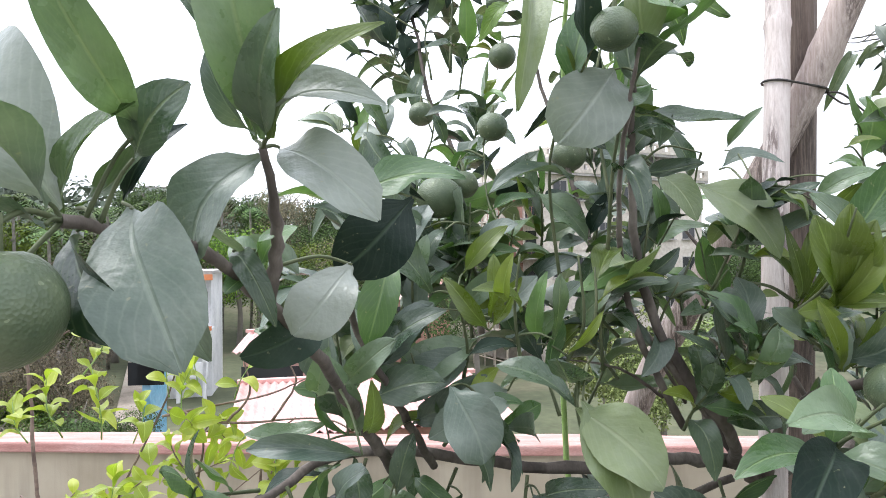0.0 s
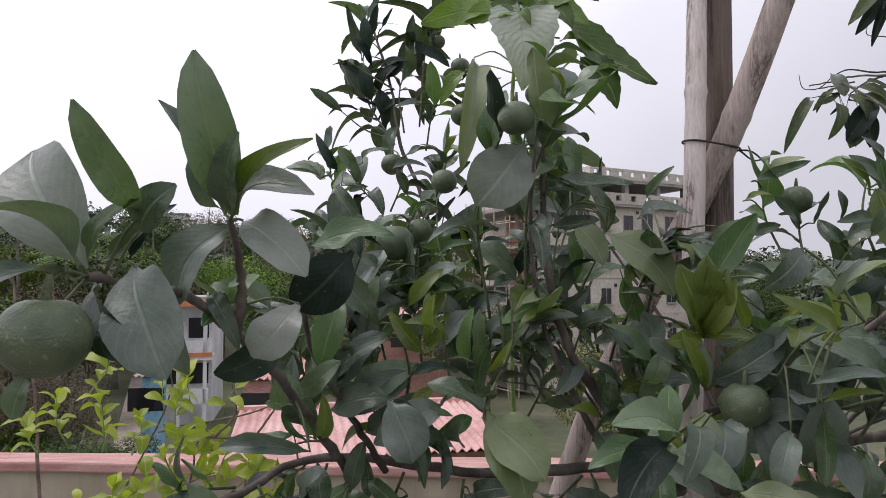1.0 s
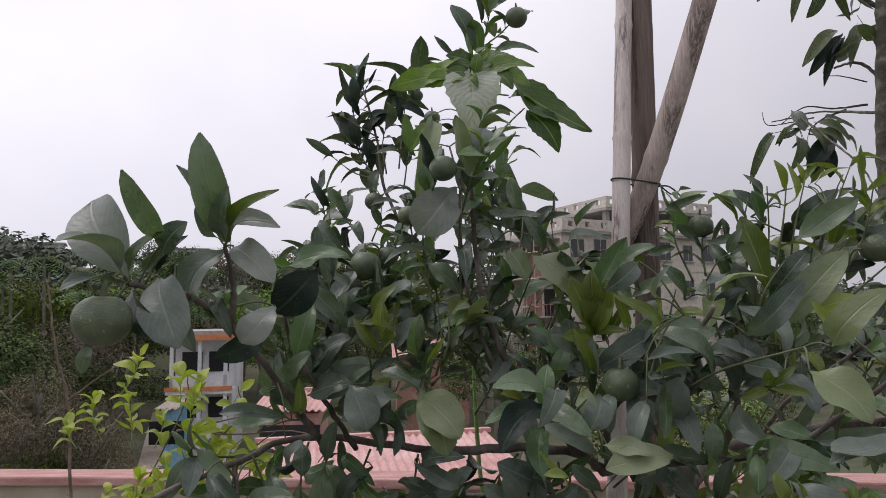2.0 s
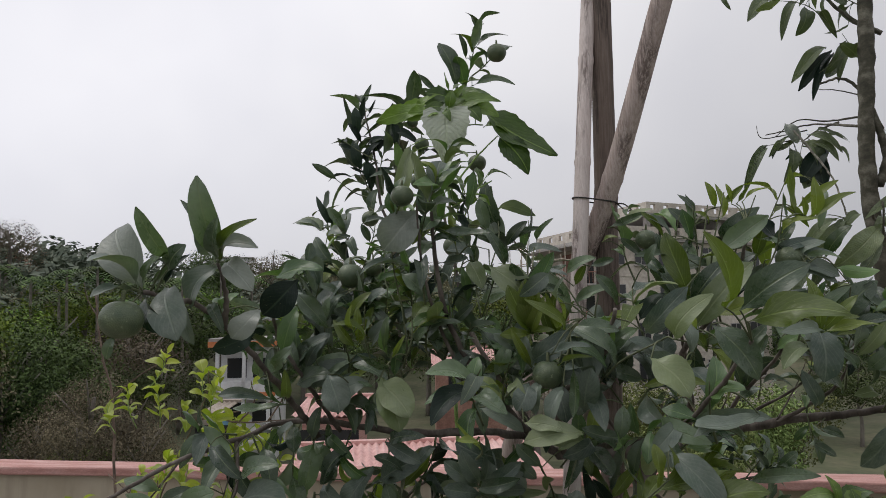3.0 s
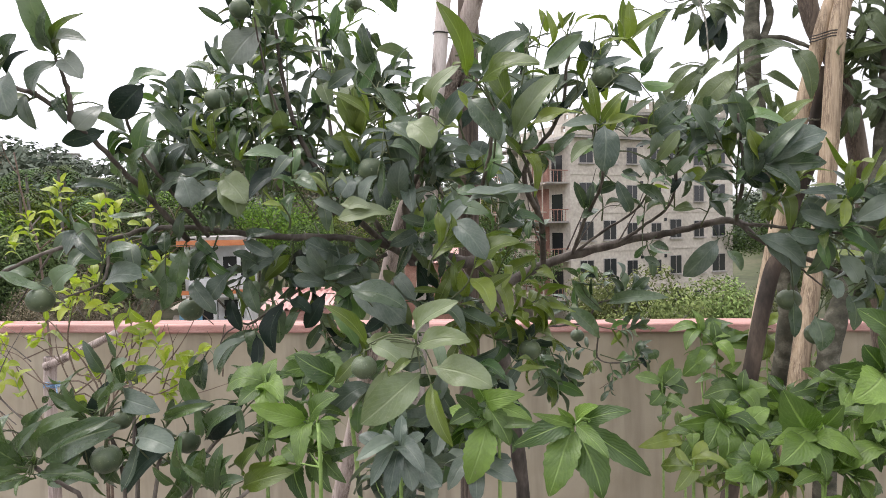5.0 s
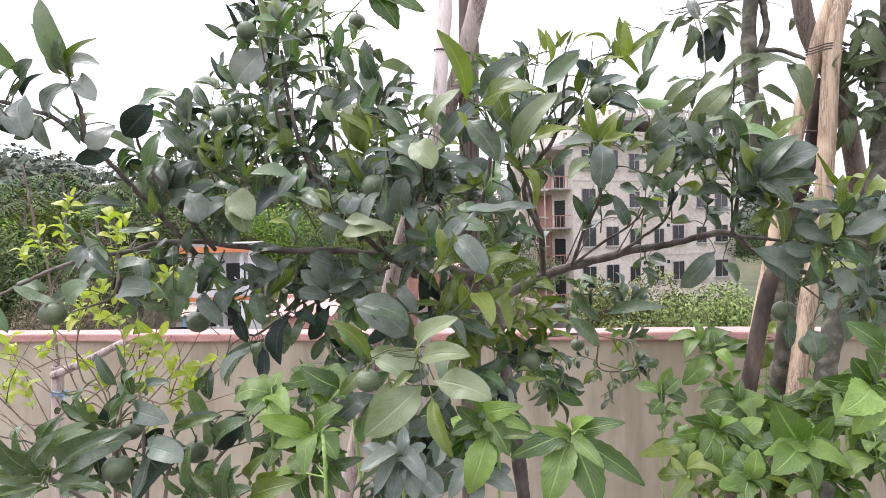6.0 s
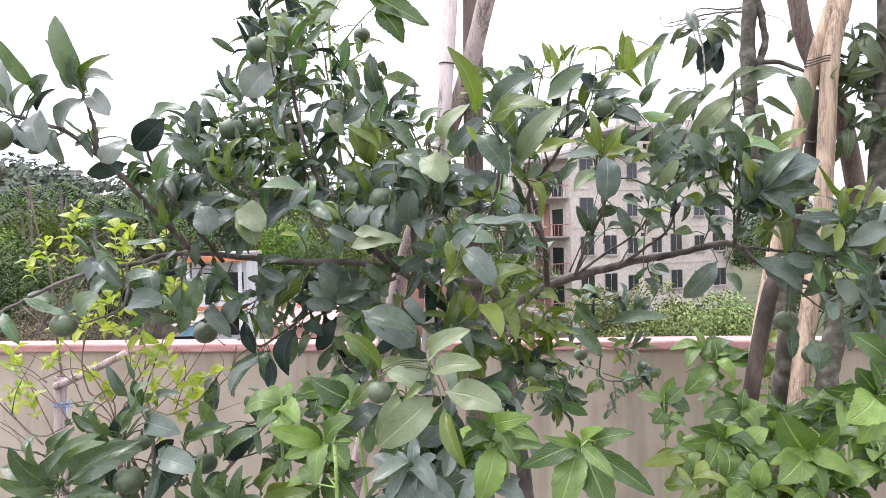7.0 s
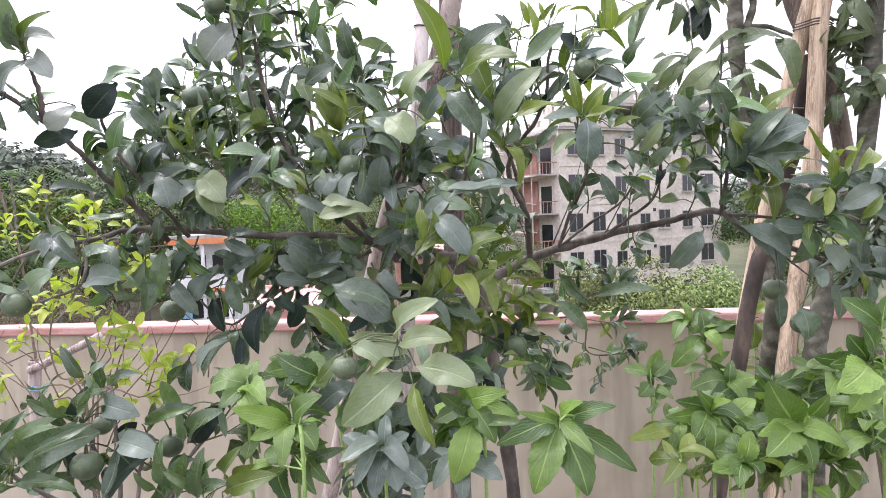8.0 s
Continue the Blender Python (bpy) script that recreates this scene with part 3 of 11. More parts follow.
def ground():
    rings = [0, 6, 12, 20, 28, 36, 45, 55, 65, 75, 85, 95, 105, 115, 125, 135, 145, 155, 170, 200, 260, 360, 560, 900, 1600, 3000]
    n, verts, faces = 72, [(0, 0, -7.0)], []
    for r in rings[1:]:
        for k in range(n):
            a = 2 * math.pi * k / n
            x, y = r * math.sin(a), r * math.cos(a)
            verts.append((x, y, ground_height(x, y)))
    for k in range(n):
        faces.append((0, 1 + k, 1 + (k + 1) % n))
    for j in range(len(rings) - 2):
        for k in range(n):
            a, b = 1 + j * n + k, 1 + j * n + (k + 1) % n
            faces.append((a, a + n, b + n, b))
    return mesh_of("ground", verts, faces, EARTH, True)


tagged(part("ground", ground(), None), "overgrown ground rising to a wooded hill", "ground", kind="structure")
# the house under the terrace
tagged(part("wall_house", from_bm("wall_house", box((-9, -4, -7.5), (9, 3.3, FLOOR - 0.2)), CREAM), None), "plain cream wall of the house below the terrace", "wall", kind="structure")


# ---- far buildings ----
def build(parent, name, lo, hi, mat, m, label="", bevel=0.0):
    return part(name, from_bm(name, box(lo, hi, bevel), mat, False, m), parent, label)


def window_at(parent, m, x, z, w, h, label=""):
    """A recessed window in a facade whose face lies at y = 0: frame, sill, pane and bars."""
    win = part("window", from_bm("window", box((x - w / 2 - 0.06, -0.03, z - 0.06), (x + w / 2 + 0.06, 0.05, z + h + 0.06)), CONCRETE, False, m), parent, label)

    def sub(name, lo, hi, mat):
        ob = new(name, from_bm(name, box(lo, hi), mat, False, m))
        ob.parent = win
        ob.matrix_basis = Matrix.Translation(-root_of(win))
    sub("pane", (x - w / 2, -0.045, z), (x + w / 2, -0.02, z + h), PANE)
    sub("sill", (x - w / 2 - 0.15, -0.22, z - 0.14), (x + w / 2 + 0.15, -0.03, z - 0.06), CONCRETE)
    sub("mullion", (x - 0.02, -0.07, z), (x + 0.02, -0.046, z + h), CONCRETE)


def pierced_parapet(parent, m, x0, x1, y0, y1, z0, z1, gap, hole):
    """A parapet with a row of square holes right through it."""
    zl, zh = z0 + (z1 - z0) * 0.3, z0 + (z1 - z0) * 0.78
    along = abs(x1 - x0) > abs(y1 - y0)
    build(parent, "parapet_base", (x0, y0, z0), (x1, y1, zl), CREAM, m)
    build(parent, "parapet_rail", (x0, y0, zh), (x1, y1, z1), CREAM, m)
    a0, a1 = (x0, x1) if along else (y0, y1)
    n = max(1, int((a1 - a0) / gap))
    step = (a1 - a0) / n
    for k in range(n + 1):
        c0, c1 = max(a0, a0 + k * step - (step - hole) / 2), min(a1, a0 + k * step + (step - hole) / 2)
        lo, hi = ((c0, y0, zl), (c1, y1, zh)) if along else ((x0, c0, zl), (x1, c1, zh))
        build(parent, "parapet_block", lo, hi, CREAM, m)


def apartment_building():
    m = pose(5.3, 50.0, 0, 0, 0, 30.7)
    ob = thing("apartment_building", (13, 58, -7.6), "unfinished cream apartment building with open roof storey", "building")
    build(ob, "wall", (0.4, 0.0, -7.6), (17.6, 9, 7.75), CREAM, m, "cream rendered facade")
    build(ob, "roof", (0.2, -0.4, 7.75), (18.0, 9.2, 7.95), CONCRETE, m)
    pierced_parapet(ob, m, 0.2, 18.0, -0.45, -0.2, 7.95, 8.85, 1.5, 0.55)
    pierced_parapet(ob, m, 0.2, 0.45, -0.2, 9.0, 7.95, 8.85, 1.5, 0.55)
    # open roof storey under a flat slab
    build(ob, "roof_slab", (4.6, -0.3, 9.75), (16.4, 8.4, 9.98), CONCRETE, m)
    pierced_parapet(ob, m, 4.6, 16.4, -0.35, -0.1, 9.98, 10.85, 1.25, 0.5)
    pierced_parapet(ob, m, 4.6, 4.85, -0.1, 8.4, 9.98, 10.85, 1.25, 0.5)
    for x in (5.2, 9.0, 12.6, 15.8):
        for y in (0.4, 4.2, 8.0):
            build(ob, "column", (x - 0.2, y - 0.2, 7.95), (x + 0.2, y + 0.2, 9.75), CONCRETE, m)
    build(ob, "back_wall", (7.2, 5.2, 7.95), (15.0, 8.0, 9.75), CONCRETE, m)
    for row, z in enumerate((5.9, 2.9, -0.1, -3.1, -6.0)):
        for x, w, h in ((1.9, 0.95, 1.25), (4.15, 0.9, 1.3), (6.4, 0.75, 1.1), (8.9, 0.75, 1.05), (11.0, 0.9, 1.3), (13.6, 0.8, 1.15), (15.9, 1.1, 1.25)):
            if (row + int(x)) % 7 == 5:
                continue
            window_at(ob, m, x, z, w * 1.3, h * 1.12)
        for x in (7.4, 9.9):
            build(ob, "vent", (x - 0.13, -0.05, z + 1.35), (x + 0.13, 0.02, z + 1.62), PANE, m)
        if row:
            build(ob, "floor_band", (0.38, -0.05, z + 2.05), (17.62, 0.03, z + 2.2), CREAM, m)
    # side wing with balconies on the corner
    for k, z in enumerate((7.4, 4.4, 1.4, -1.6, -4.6)):
        build(ob, "balcony_slab", (-1.5, 0.2, z - 0.12), (0.4, 8.6, z), CONCRETE, m)
        if k:
            build(ob, "balcony_rail", (-1.48, 0.22, z + 0.85), (-1.42, 8.6, z + 0.92), BRICKRED, m, "red railing")
            build(ob, "balcony_rail", (-1.48, 0.22, z + 0.85), (0.38, 0.28, z + 0.92), BRICKRED, m, "red railing")
            for j in range(11):
                build(ob, "baluster", (-1.47, 0.25 + j * 0.8, z), (-1.43, 0.29 + j * 0.8, z + 0.85), BRICKRED, m)
            for j in range(5):
                build(ob, "baluster", (-1.3 + j * 0.35, 0.24, z), (-1.27 + j * 0.35, 0.27, z + 0.85), BRICKRED, m)
            build(ob, "door", (0.36, 1.0, z), (0.4, 2.4, z + 2.1), PANE, m)
            build(ob, "brick_panel", (0.34, 2.8, z), (0.39, 5.2, z + 2.6), BRICKRED, m)
    return ob


apartment_building()


def scaffold():
    m = pose(5.3, 50.0, 0, 0, 0, 30.7)
    ob = thing("scaffold", (4, 53, -7.6), "bamboo scaffold lashed against the unfinished building", "scaffold")
    rng = random.Random(5)
    for j in range(6):
        for x in (-1.95, -2.9):
            p = m @ Vector((x + rng.uniform(-0.1, 0.1), 0.3 + j * 1.55, -7.6))
            q = m @ Vector((x + rng.uniform(-0.2, 0.2), 0.3 + j * 1.55 + rng.uniform(-0.2, 0.2), 7.4 + rng.uniform(-0.8, 0.8)))
            v, f = tube([p, p.lerp(q, 0.5), q], 0.06, 0.04, 6)
            part("pole", mesh_of("pole", v, f, ROD), ob)
    for z in (-6.3, -4.2, -2.1, 0.0, 2.1, 4.2, 6.2):
        for x in (-1.95, -2.9):
            p, q = m @ Vector((x, -0.2, z)), m @ Vector((x, 8.6, z + rng.uniform(-0.15, 0.15)))
            v, f = tube([p, p.lerp(q, 0.5), q], 0.05, 0.04, 6)
            part("ledger", mesh_of("ledger", v, f, ROD), ob)
        if z in (-4.2, 0.0, 2.1):
            build(ob, "plank", (-2.9, 0.4, z + 0.06), (-1.95, 7.8, z + 0.11), ROD, m)


scaffold()


def white_house():
    m = pose(-19.0, 38, -0.5, 0, 0, 14)
    ob = thing("white_house", (-16, 40, -7.2), "two-storey whitewashed house with an orange band and verandas", "house")
    build(ob, "wall", (0, 1.6, -7.2), (3.4, 7, 1.1), WHITEWALL, m)
    build(ob, "roof", (-0.4, -0.2, 1.15), (3.7, 7.2, 1.35), CONCRETE, m)
    build(ob, "fascia", (-0.42, -0.24, 0.8), (3.72, -0.14, 1.15), ORANGE, m, "orange painted fascia")
    build(ob, "veranda_slab", (-0.2, -0.1, -2.4), (3.6, 1.6, -2.15), WHITEWALL, m)
    build(ob, "fascia", (-0.25, -0.16, -2.2), (3.65, -0.1, -1.95), ORANGE, m, "orange painted fascia")
    build(ob, "veranda_wall", (0, 0.0, -5.0), (3.4, 0.15, -4.1), WHITEWALL, m)
    build(ob, "veranda_wall", (0, 0.0, -2.15), (3.4, 0.12, -1.3), WHITEWALL, m)
    for x in (0.1, 1.7, 3.2):
        build(ob, "pillar", (x - 0.1, 0, -7.2), (x + 0.1, 0.26, 1.1), WHITEWALL, m)
    for z in (-1.2, -4.0):
        for x in (0.9, 2.5):
            build(ob, "window", (x - 0.5, 1.55, z), (x + 0.7, 1.62, z + 1.25), PANE, m)


white_house()


def corrugated(w, d, pitch=0.22, height=0.045):
    n = int(w / pitch * 4)
    verts, faces = [], []
    for j in (0, 1):
        for k in range(n + 1):
            verts.append((w * k / n, d * j, height * math.sin(2 * math.pi * k / 4)))
    for k in range(n):
        faces.append((k, k + 1, n + 2 + k, n + 1 + k))
    for j in (0, 1):
        for k in range(n + 1):
            verts.append((w * k / n, d * j, height * math.sin(2 * math.pi * k / 4) - 0.02))
    o = 2 * (n + 1)
    for k in range(n):
        faces.append((o + k + 1, o + k, o + n + 1 + k, o + n + 2 + k))
    return verts, faces


def tin_shed(base, turn, w, d, rise, label, wall=BRICKRED, tin=TIN, low=-7.2):
    ob = thing("tin_shed", (base[0], base[1], low), label, "shed", "sheds below the terrace")
    m = pose(*base, 0, 0, turn)
    tilt = math.degrees(math.atan2(rise, d))
    v, f = corrugated(w, math.hypot(d, rise))
    mm = m @ pose(0, 0, 0, tilt, 0, 0)
    part("roof", mesh_of("roof", [mm @ Vector(p) for p in v], f, tin, True), ob, "corrugated roofing sheets")
    build(ob, "ridge", (-0.1, d - 0.1, rise - 0.02), (w + 0.1, d + 0.15, rise + 0.09), tin, m)
    build(ob, "wall", (0.3, 0.3, low - base[2]), (w - 0.3, d - 0.1, -0.12), wall, m)
    for x in (w * 0.3, w * 0.7):
        build(ob, "window", (x - 0.5, 0.26, -1.4), (x + 0.5, 0.31, -0.5), PANE, m)
    return ob


tin_shed((-5.3, 14.0, -2.2), 15, 6.8, 4.7, 0.3, "shed with a faded pink corrugated tin roof")
tin_shed((-7.7, 21.0, -1.4), 4, 2.5, 2.2, 0.42, "small pink hut with a red tin roof", PINK)
tin_shed((-6.5, 44.0, -1.3), 10, 5.5, 3.5, 1.1, "distant shed with a red tin roof")
tin_shed((-23.0, 21.4, -0.2), 25, 2.0, 2.0, 0.75, "shed under blue plastic sheets", BLUE, BLUE)
tin_shed((-13.1, 25.0, -1.9), 8, 0.9, 2.4, 0.2, "narrow lean-to hung with blue sheets under brown roofing", BLUE, LANE)
tagged(part("lane", from_bm("lane", box((-1.2, 0, -0.25), (1.2, 34, 0.0), 0.05), LANE, False, pose(-15.5, 30, -6.75, 0, 0, 26)), None), "bare earth lane between the houses", "lane", kind="structure")


def hill_house(at, turn, w, h, mat, label):
    ob = thing("hill_house", at, label, "house", "houses on the hill")
    m = pose(*at, 0, 0, turn)
    build(ob, "wall", (0, 0, -6), (w, 5, h), mat, m)
    build(ob, "roof", (-0.5, -0.5, h), (w + 0.5, 5.5, h + 0.3), CONCRETE, m)
    for x in (w * 0.2, w * 0.5, w * 0.8):
        build(ob, "window", (x - 0.7, -0.05, h - 2.2), (x + 0.7, 0.04, h - 0.9), PANE, m)


hill_house((-101, 132, 13.4), 30, 9, 4.6, WHITEWALL, "white flat-roofed house among hilltop trees")
hill_house((-118, 128, 14.5), 35, 8, 3.0, BRICKRED, "red-roofed house among hilltop trees")
hill_house((-70, 138, 12.5), 20, 8, 4.0, WHITEWALL, "small white house among hilltop trees")


# ---- trees beyond the terrace ----
def clump_mesh(name, mat, seed, blobs, count, size, squash=0.8):
    """A crown of many small leaf clumps on several rounded masses, with gaps."""
    rng = random.Random(seed)
    masses = [(Vector((rng.uniform(-1, 1), rng.uniform(-1, 1), rng.uniform(-0.7, 1))) * 0.6, rng.uniform(0.35, 0.6)) for _ in range(blobs)]
    verts, faces = [], []
    for _ in range(count):
        c, r = masses[rng.randrange(blobs)]
        d = Vector((rng.gauss(0, 1), rng.gauss(0, 1), rng.gauss(0, 1))).normalized()
        p = c + d * r * rng.uniform(0.7, 1.08)
        p.z *= squash
        n = (d + Vector((rng.uniform(-1, 1), rng.uniform(-1, 1), rng.uniform(-0.4, 1.2)))).normalized()
        u = n.orthogonal().normalized()
        w = n.cross(u)
        a = rng.uniform(0, 6.28)
        u, w = math.cos(a) * u + math.sin(a) * w, math.cos(a) * w - math.sin(a) * u
        s = size * rng.uniform(0.6, 1.4)
        k = len(verts)
        verts += [p - u * s, p + w * s * 0.45 - n * s * 0.1, p + u * s, p - w * s * 0.45 - n * s * 0.1]
        faces.append((k, k + 1, k + 2, k + 3))
    return mesh_of(name, verts, faces, mat)


CROWNS = {"dark": [clump_mesh("crown", CROWN, s, 12, 8200, 0.028) for s in (1, 2, 3)],
          "light": [clump_mesh("crown", CROWN_LIGHT, s, 10, 7600, 0.028) for s in (4, 5)],
          "pale": [clump_mesh("crown", CROWN_PALE, s, 9, 6000, 0.034) for s in (14, 15)],
          "dry": [clump_mesh("crown", CROWN_DRY, s, 12, 6400, 0.024) for s in (6, 7)]}


def trunk_mesh():
    rng = random.Random(9)
    v, f = tube(smooth_line([(0, 0, 0), (0.02, 0.01, 0.35), (-0.02, 0.02, 0.65), (0.03, 0, 1.0)], 4), 0.035, 0.014, 7, 0.2, rng)
    for k in range(5):
        a = k * 1.3
        z = 0.5 + k * 0.09
        vv, ff = tube(smooth_line([(0, 0, z), (0.1 * math.cos(a), 0.1 * math.sin(a), z + 0.12), (0.25 * math.cos(a), 0.25 * math.sin(a), z + 0.28)], 3), 0.013, 0.004, 5)
        o = len(v)
        v += vv
        f += [tuple(q + o for q in g) for g in ff]
    return mesh_of("trunk", v, f, TRUNK_FAR, True)


TRUNK = trunk_mesh()


def far_tree(x, y, top, wide, kind, label, k=0, low=None):
    base = (x, y, ground_height(x, y) if low is None else low)
    ob = thing("tree", base, label, "tree", "trees below the terrace")
    h = top - base[2]
    ch = min(h * 0.62, wide * 1.1)
    part("trunk", TRUNK, ob, m=pose(*base, 0, 0, 40 * k) @ Matrix.Diagonal((h * 0.7, h * 0.7, h * 0.8, 1)))
    part("crown", CROWNS[kind][k % len(CROWNS[kind])], ob, m=pose(x, y, top - ch * 0.62, 0, 0, 67 * k) @ Matrix.Diagonal((wide * 0.55, wide * 0.55, ch * 0.62, 1)))


rng_t = random.Random(21)
for k in range(26):
    a = radians(-58 + k * 2.1 + rng_t.uniform(-1, 1))
    d = rng_t.uniform(30, 52)
    x, y = d * math.sin(a), d * math.cos(a)
    if -23 < x < -2 and y < 52:
        continue
    far_tree(x, y, 1.4 + 0.045 * d * rng_t.uniform(-0.8, 0.9), rng_t.uniform(5, 8), ("dry", "dark", "dry")[k % 3], "leafy tree in the overgrown plot", k)
for k in range(30):
    a = radians(-56 + k * 1.9 + rng_t.uniform(-1, 1))
    d = rng_t.uniform(60, 95)
    x, y = d * math.sin(a), d * math.cos(a)
    far_tree(x, y, 1.4 + d * rng_t.uniform(0.03, 0.085), rng_t.uniform(7, 11), ("dark", "dry", "dark", "light")[k % 4], "tree on the slope of the hill", k)
for x, y, top, wide in ((-26.5, 26, 4.6, 8), (-32, 35, 3.6, 8), (-22, 25, 1.0, 5), (-37, 31, 2.8, 8), (-23, 30, -0.2, 5), (-30, 26, -0.9, 4), (-25, 22, -1.6, 4)):
    far_tree(x, y, top, wide, "light" if x < -26 else "dark", "broad yellow-green tree beyond the parapet", int(-x))
for x, y, top, wide in ((5.4, 27, 0.1, 4.2), (7.6, 26, -0.5, 4.0), (9.4, 27, -0.6, 3.6), (6.4, 24, -1.6, 3.5), (10.8, 28, -1.0, 3)):
    far_tree(x, y, top, wide, "pale", "feathery light green bush before the apartment building", int(x * 3))
for x, y, top, wide in ((-23.0, 27.5, 2.4, 6.5), (-27.5, 34, 3.2, 7), (0.5, 40, 1.6, 6), (-3.5, 52, 3.4, 7), (3.0, 62, 4.0, 8), (-8, 58, 4.4, 8), (24, 60, 3.5, 8), (30, 70, 6.0, 10), (-13.5, 50, 2.5, 6), (22, 48, -1, 6)):
    far_tree(x, y, top, wide, "dark", "dark green tree between the houses", int(x + 40))

for k, (x, y, top, wide) in enumerate(((-24.6, 27, -3.1, 4.5), (-20.2, 25, -2.4, 4), (-16.8, 23, -2.6, 3.6), (-16.0, 24, -2.4, 3.4), (-12.8, 21, -2.7, 3), (-15.2, 20, -2.8, 3.4), (-17.9, 21, -3.0, 3.6), (-13.0, 19, -2.8, 3), (-11.8, 22, -3.2, 2.4), (-18.3, 29, -2.3, 3.6))):
    far_tree(x, y, top, wide, ("dark", "dry", "light", "dark")[k % 4], "thick bush below the parapet", k)

for k, (x, y, top, wide) in enumerate(((-17.2, 24, 0.3, 3.2), (-15.2, 23.5, -0.4, 3.0), (-16.2, 22, -0.9, 2.8), (-13.9, 22.5, -1.2, 2.6), (-18.6, 23, -0.9, 3.0))):
    far_tree(x, y, top, wide, "dry", "dry brown scrub beyond the parapet", k)

for k, (x, y, top, wide) in enumerate(((-36, 88, 13.2, 9), (-30, 90, 12.4, 8), (-25, 88, 12.0, 8), (-20, 92, 11.8, 9), (-14, 90, 11.0, 8), (-40, 80, 12.6, 8))):
    far_tree(x, y, top, wide, "dark" if k % 2 else "dry", "tree on the slope of the hill", k)


far_tree(-74, 84, 18.5, 9, "dry", "tall thin-leaved tree standing above the hill woods", 6)
far_tree(-88, 76, 19.5, 10, "dark", "tall tree standing above the hill woods", 4)


def palm_mesh():
    verts, faces = [], []
    rng = random.Random(3)
    for k in range(11):
        a = k * 2.4
        out = Vector((math.cos(a), math.sin(a), 0))
        rise = rng.uniform(0.1, 0.9)
        rib = [Vector((0, 0, 0)) + out * t * 1.0 + Vector((0, 0, rise * t - (0.5 + rise) * t * t * 0.9)) for t in [i / 9 for i in range(10)]]
        side = out.cross(Vector((0, 0, 1)))
        for i in range(9):
            for s in (-1, 1):
                p = rib[i].lerp(rib[i + 1], 0.5)
                tip = p + side * s * 0.3 * math.sin(math.pi * (i + 1.2) / 10.5) + out * 0.12 - Vector((0, 0, 0.12))
                d = (rib[i + 1] - rib[i]) * 0.33
                n = len(verts)
                verts += [p - d, p + d, tip]
                faces.append((n, n + 1, n + 2))
    return mesh_of("crown", verts, faces, CROWN)


PALM = palm_mesh()


def palm(x, y, top, k, size=2.4):
    base = (x, y, ground_height(x, y))
    ob = thing("palm_tree", base, "slender areca palm with a drooping crown", "palm", "palms on the slope")
    v, f = tube(smooth_line([base, (x + 0.2, y, (base[2] + top) / 2), (x, y, top)], 4), 0.16, 0.1, 7)
    part("trunk", mesh_of("trunk", v, f, TRUNK_FAR, True), ob)
    part("crown", PALM, ob, m=pose(x, y, top, 0, 0, 31 * k) @ Matrix.Diagonal((size, size, size, 1)))


for k in range(11):
    a = radians(-47 + k * 2.9 + rng_t.uniform(-0.8, 0.8))
    d = rng_t.uniform(58, 80)
    palm(d * math.sin(a), d * math.cos(a), 1.4 + d * rng_t.uniform(0.062, 0.085), k)
for k, (x, y, top) in enumerate(((-35.7, 50, 6.5), (-38.5, 50, 6.3), (-28.1, 50, 5.4), (-41, 49, 5.7), (-32.4, 51, 5.2), (-36.8, 47, 4.2), (-30.2, 46, 3.6))):
    palm(x, y, top, k + 3, 2.1)


def woods():
    """Far woods over the whole hill."""
    rng, verts, faces = random.Random(77), [], []
    for _ in range(420):
        a, d = radians(rng.uniform(-70, 50)), rng.uniform(90, 165)
        x, y = d * math.sin(a), d * math.cos(a)
        z, w = ground_height(x, y), rng.uniform(2.5, 5.0)
        h = rng.uniform(3.0, 6.5)
        for _ in range(190):
            e = Vector((rng.gauss(0, 1), rng.gauss(0, 1), rng.gauss(0, 1))).normalized()
            p = Vector((x, y, z + h * 0.55)) + Vector((e.x * w * rng.uniform(0.6, 1.05), e.y * w, e.z * h * 0.55 * rng.uniform(0.6, 1.1)))
            n = (e + Vector((rng.uniform(-1, 1), rng.uniform(-1, 1), rng.uniform(0, 1)))).normalized()
            u = n.orthogonal().normalized() * rng.uniform(0.35, 0.8)
            q = n.cross(u) * 0.6
            k = len(verts)
            verts += [p - u, p + q, p + u, p - q]
            faces.append((k, k + 1, k + 2, k + 3))
    return mesh_of("woods", verts, faces, WOODS)


tagged(part("woods", woods(), None), "hazy woods covering the far hill", "woods", kind="stuff")


# ---- the citrus tree ----
tree = Plant("citrus_tree", (0.86, 1.42, FLOOR), "bushy citrus tree with dusty dark leaves and unripe green fruit", "tree", 11)
tree.limb(0.031, 0.019, (0.93, 1.42, FLOOR), (0.892, 1.38, 0.538), (0.819, 1.36, 1.098), (0.786, 1.3, 1.299), (0.676, 1.2, 1.318), name="trunk", sides=12)
tree.limb(0.0135, 0.004, (0.786, 1.3, 1.29), (0.659, 1.2, 1.342), (0.573, 1.15, 1.323), (0.496, 1.08, 1.379), (0.358, 1, 1.409), (0.175, 0.93, 1.418), (-0.088, 0.91, 1.448), (-0.195, 0.8, 1.422), (-0.277, 0.68, 1.394), (-0.403, 0.6, 1.325))
tree.limb(0.021, 0.006, (0.791, 1.32, 1.22), (0.898, 1.5, 1.251), (1.017, 1.6, 1.294), (1.263, 1.5, 1.369), (1.403, 1.42, 1.399), (1.554, 1.3, 1.435), (1.607, 1.2, 1.379), (1.735, 1.15, 1.314), (1.839, 1.1, 1.267))
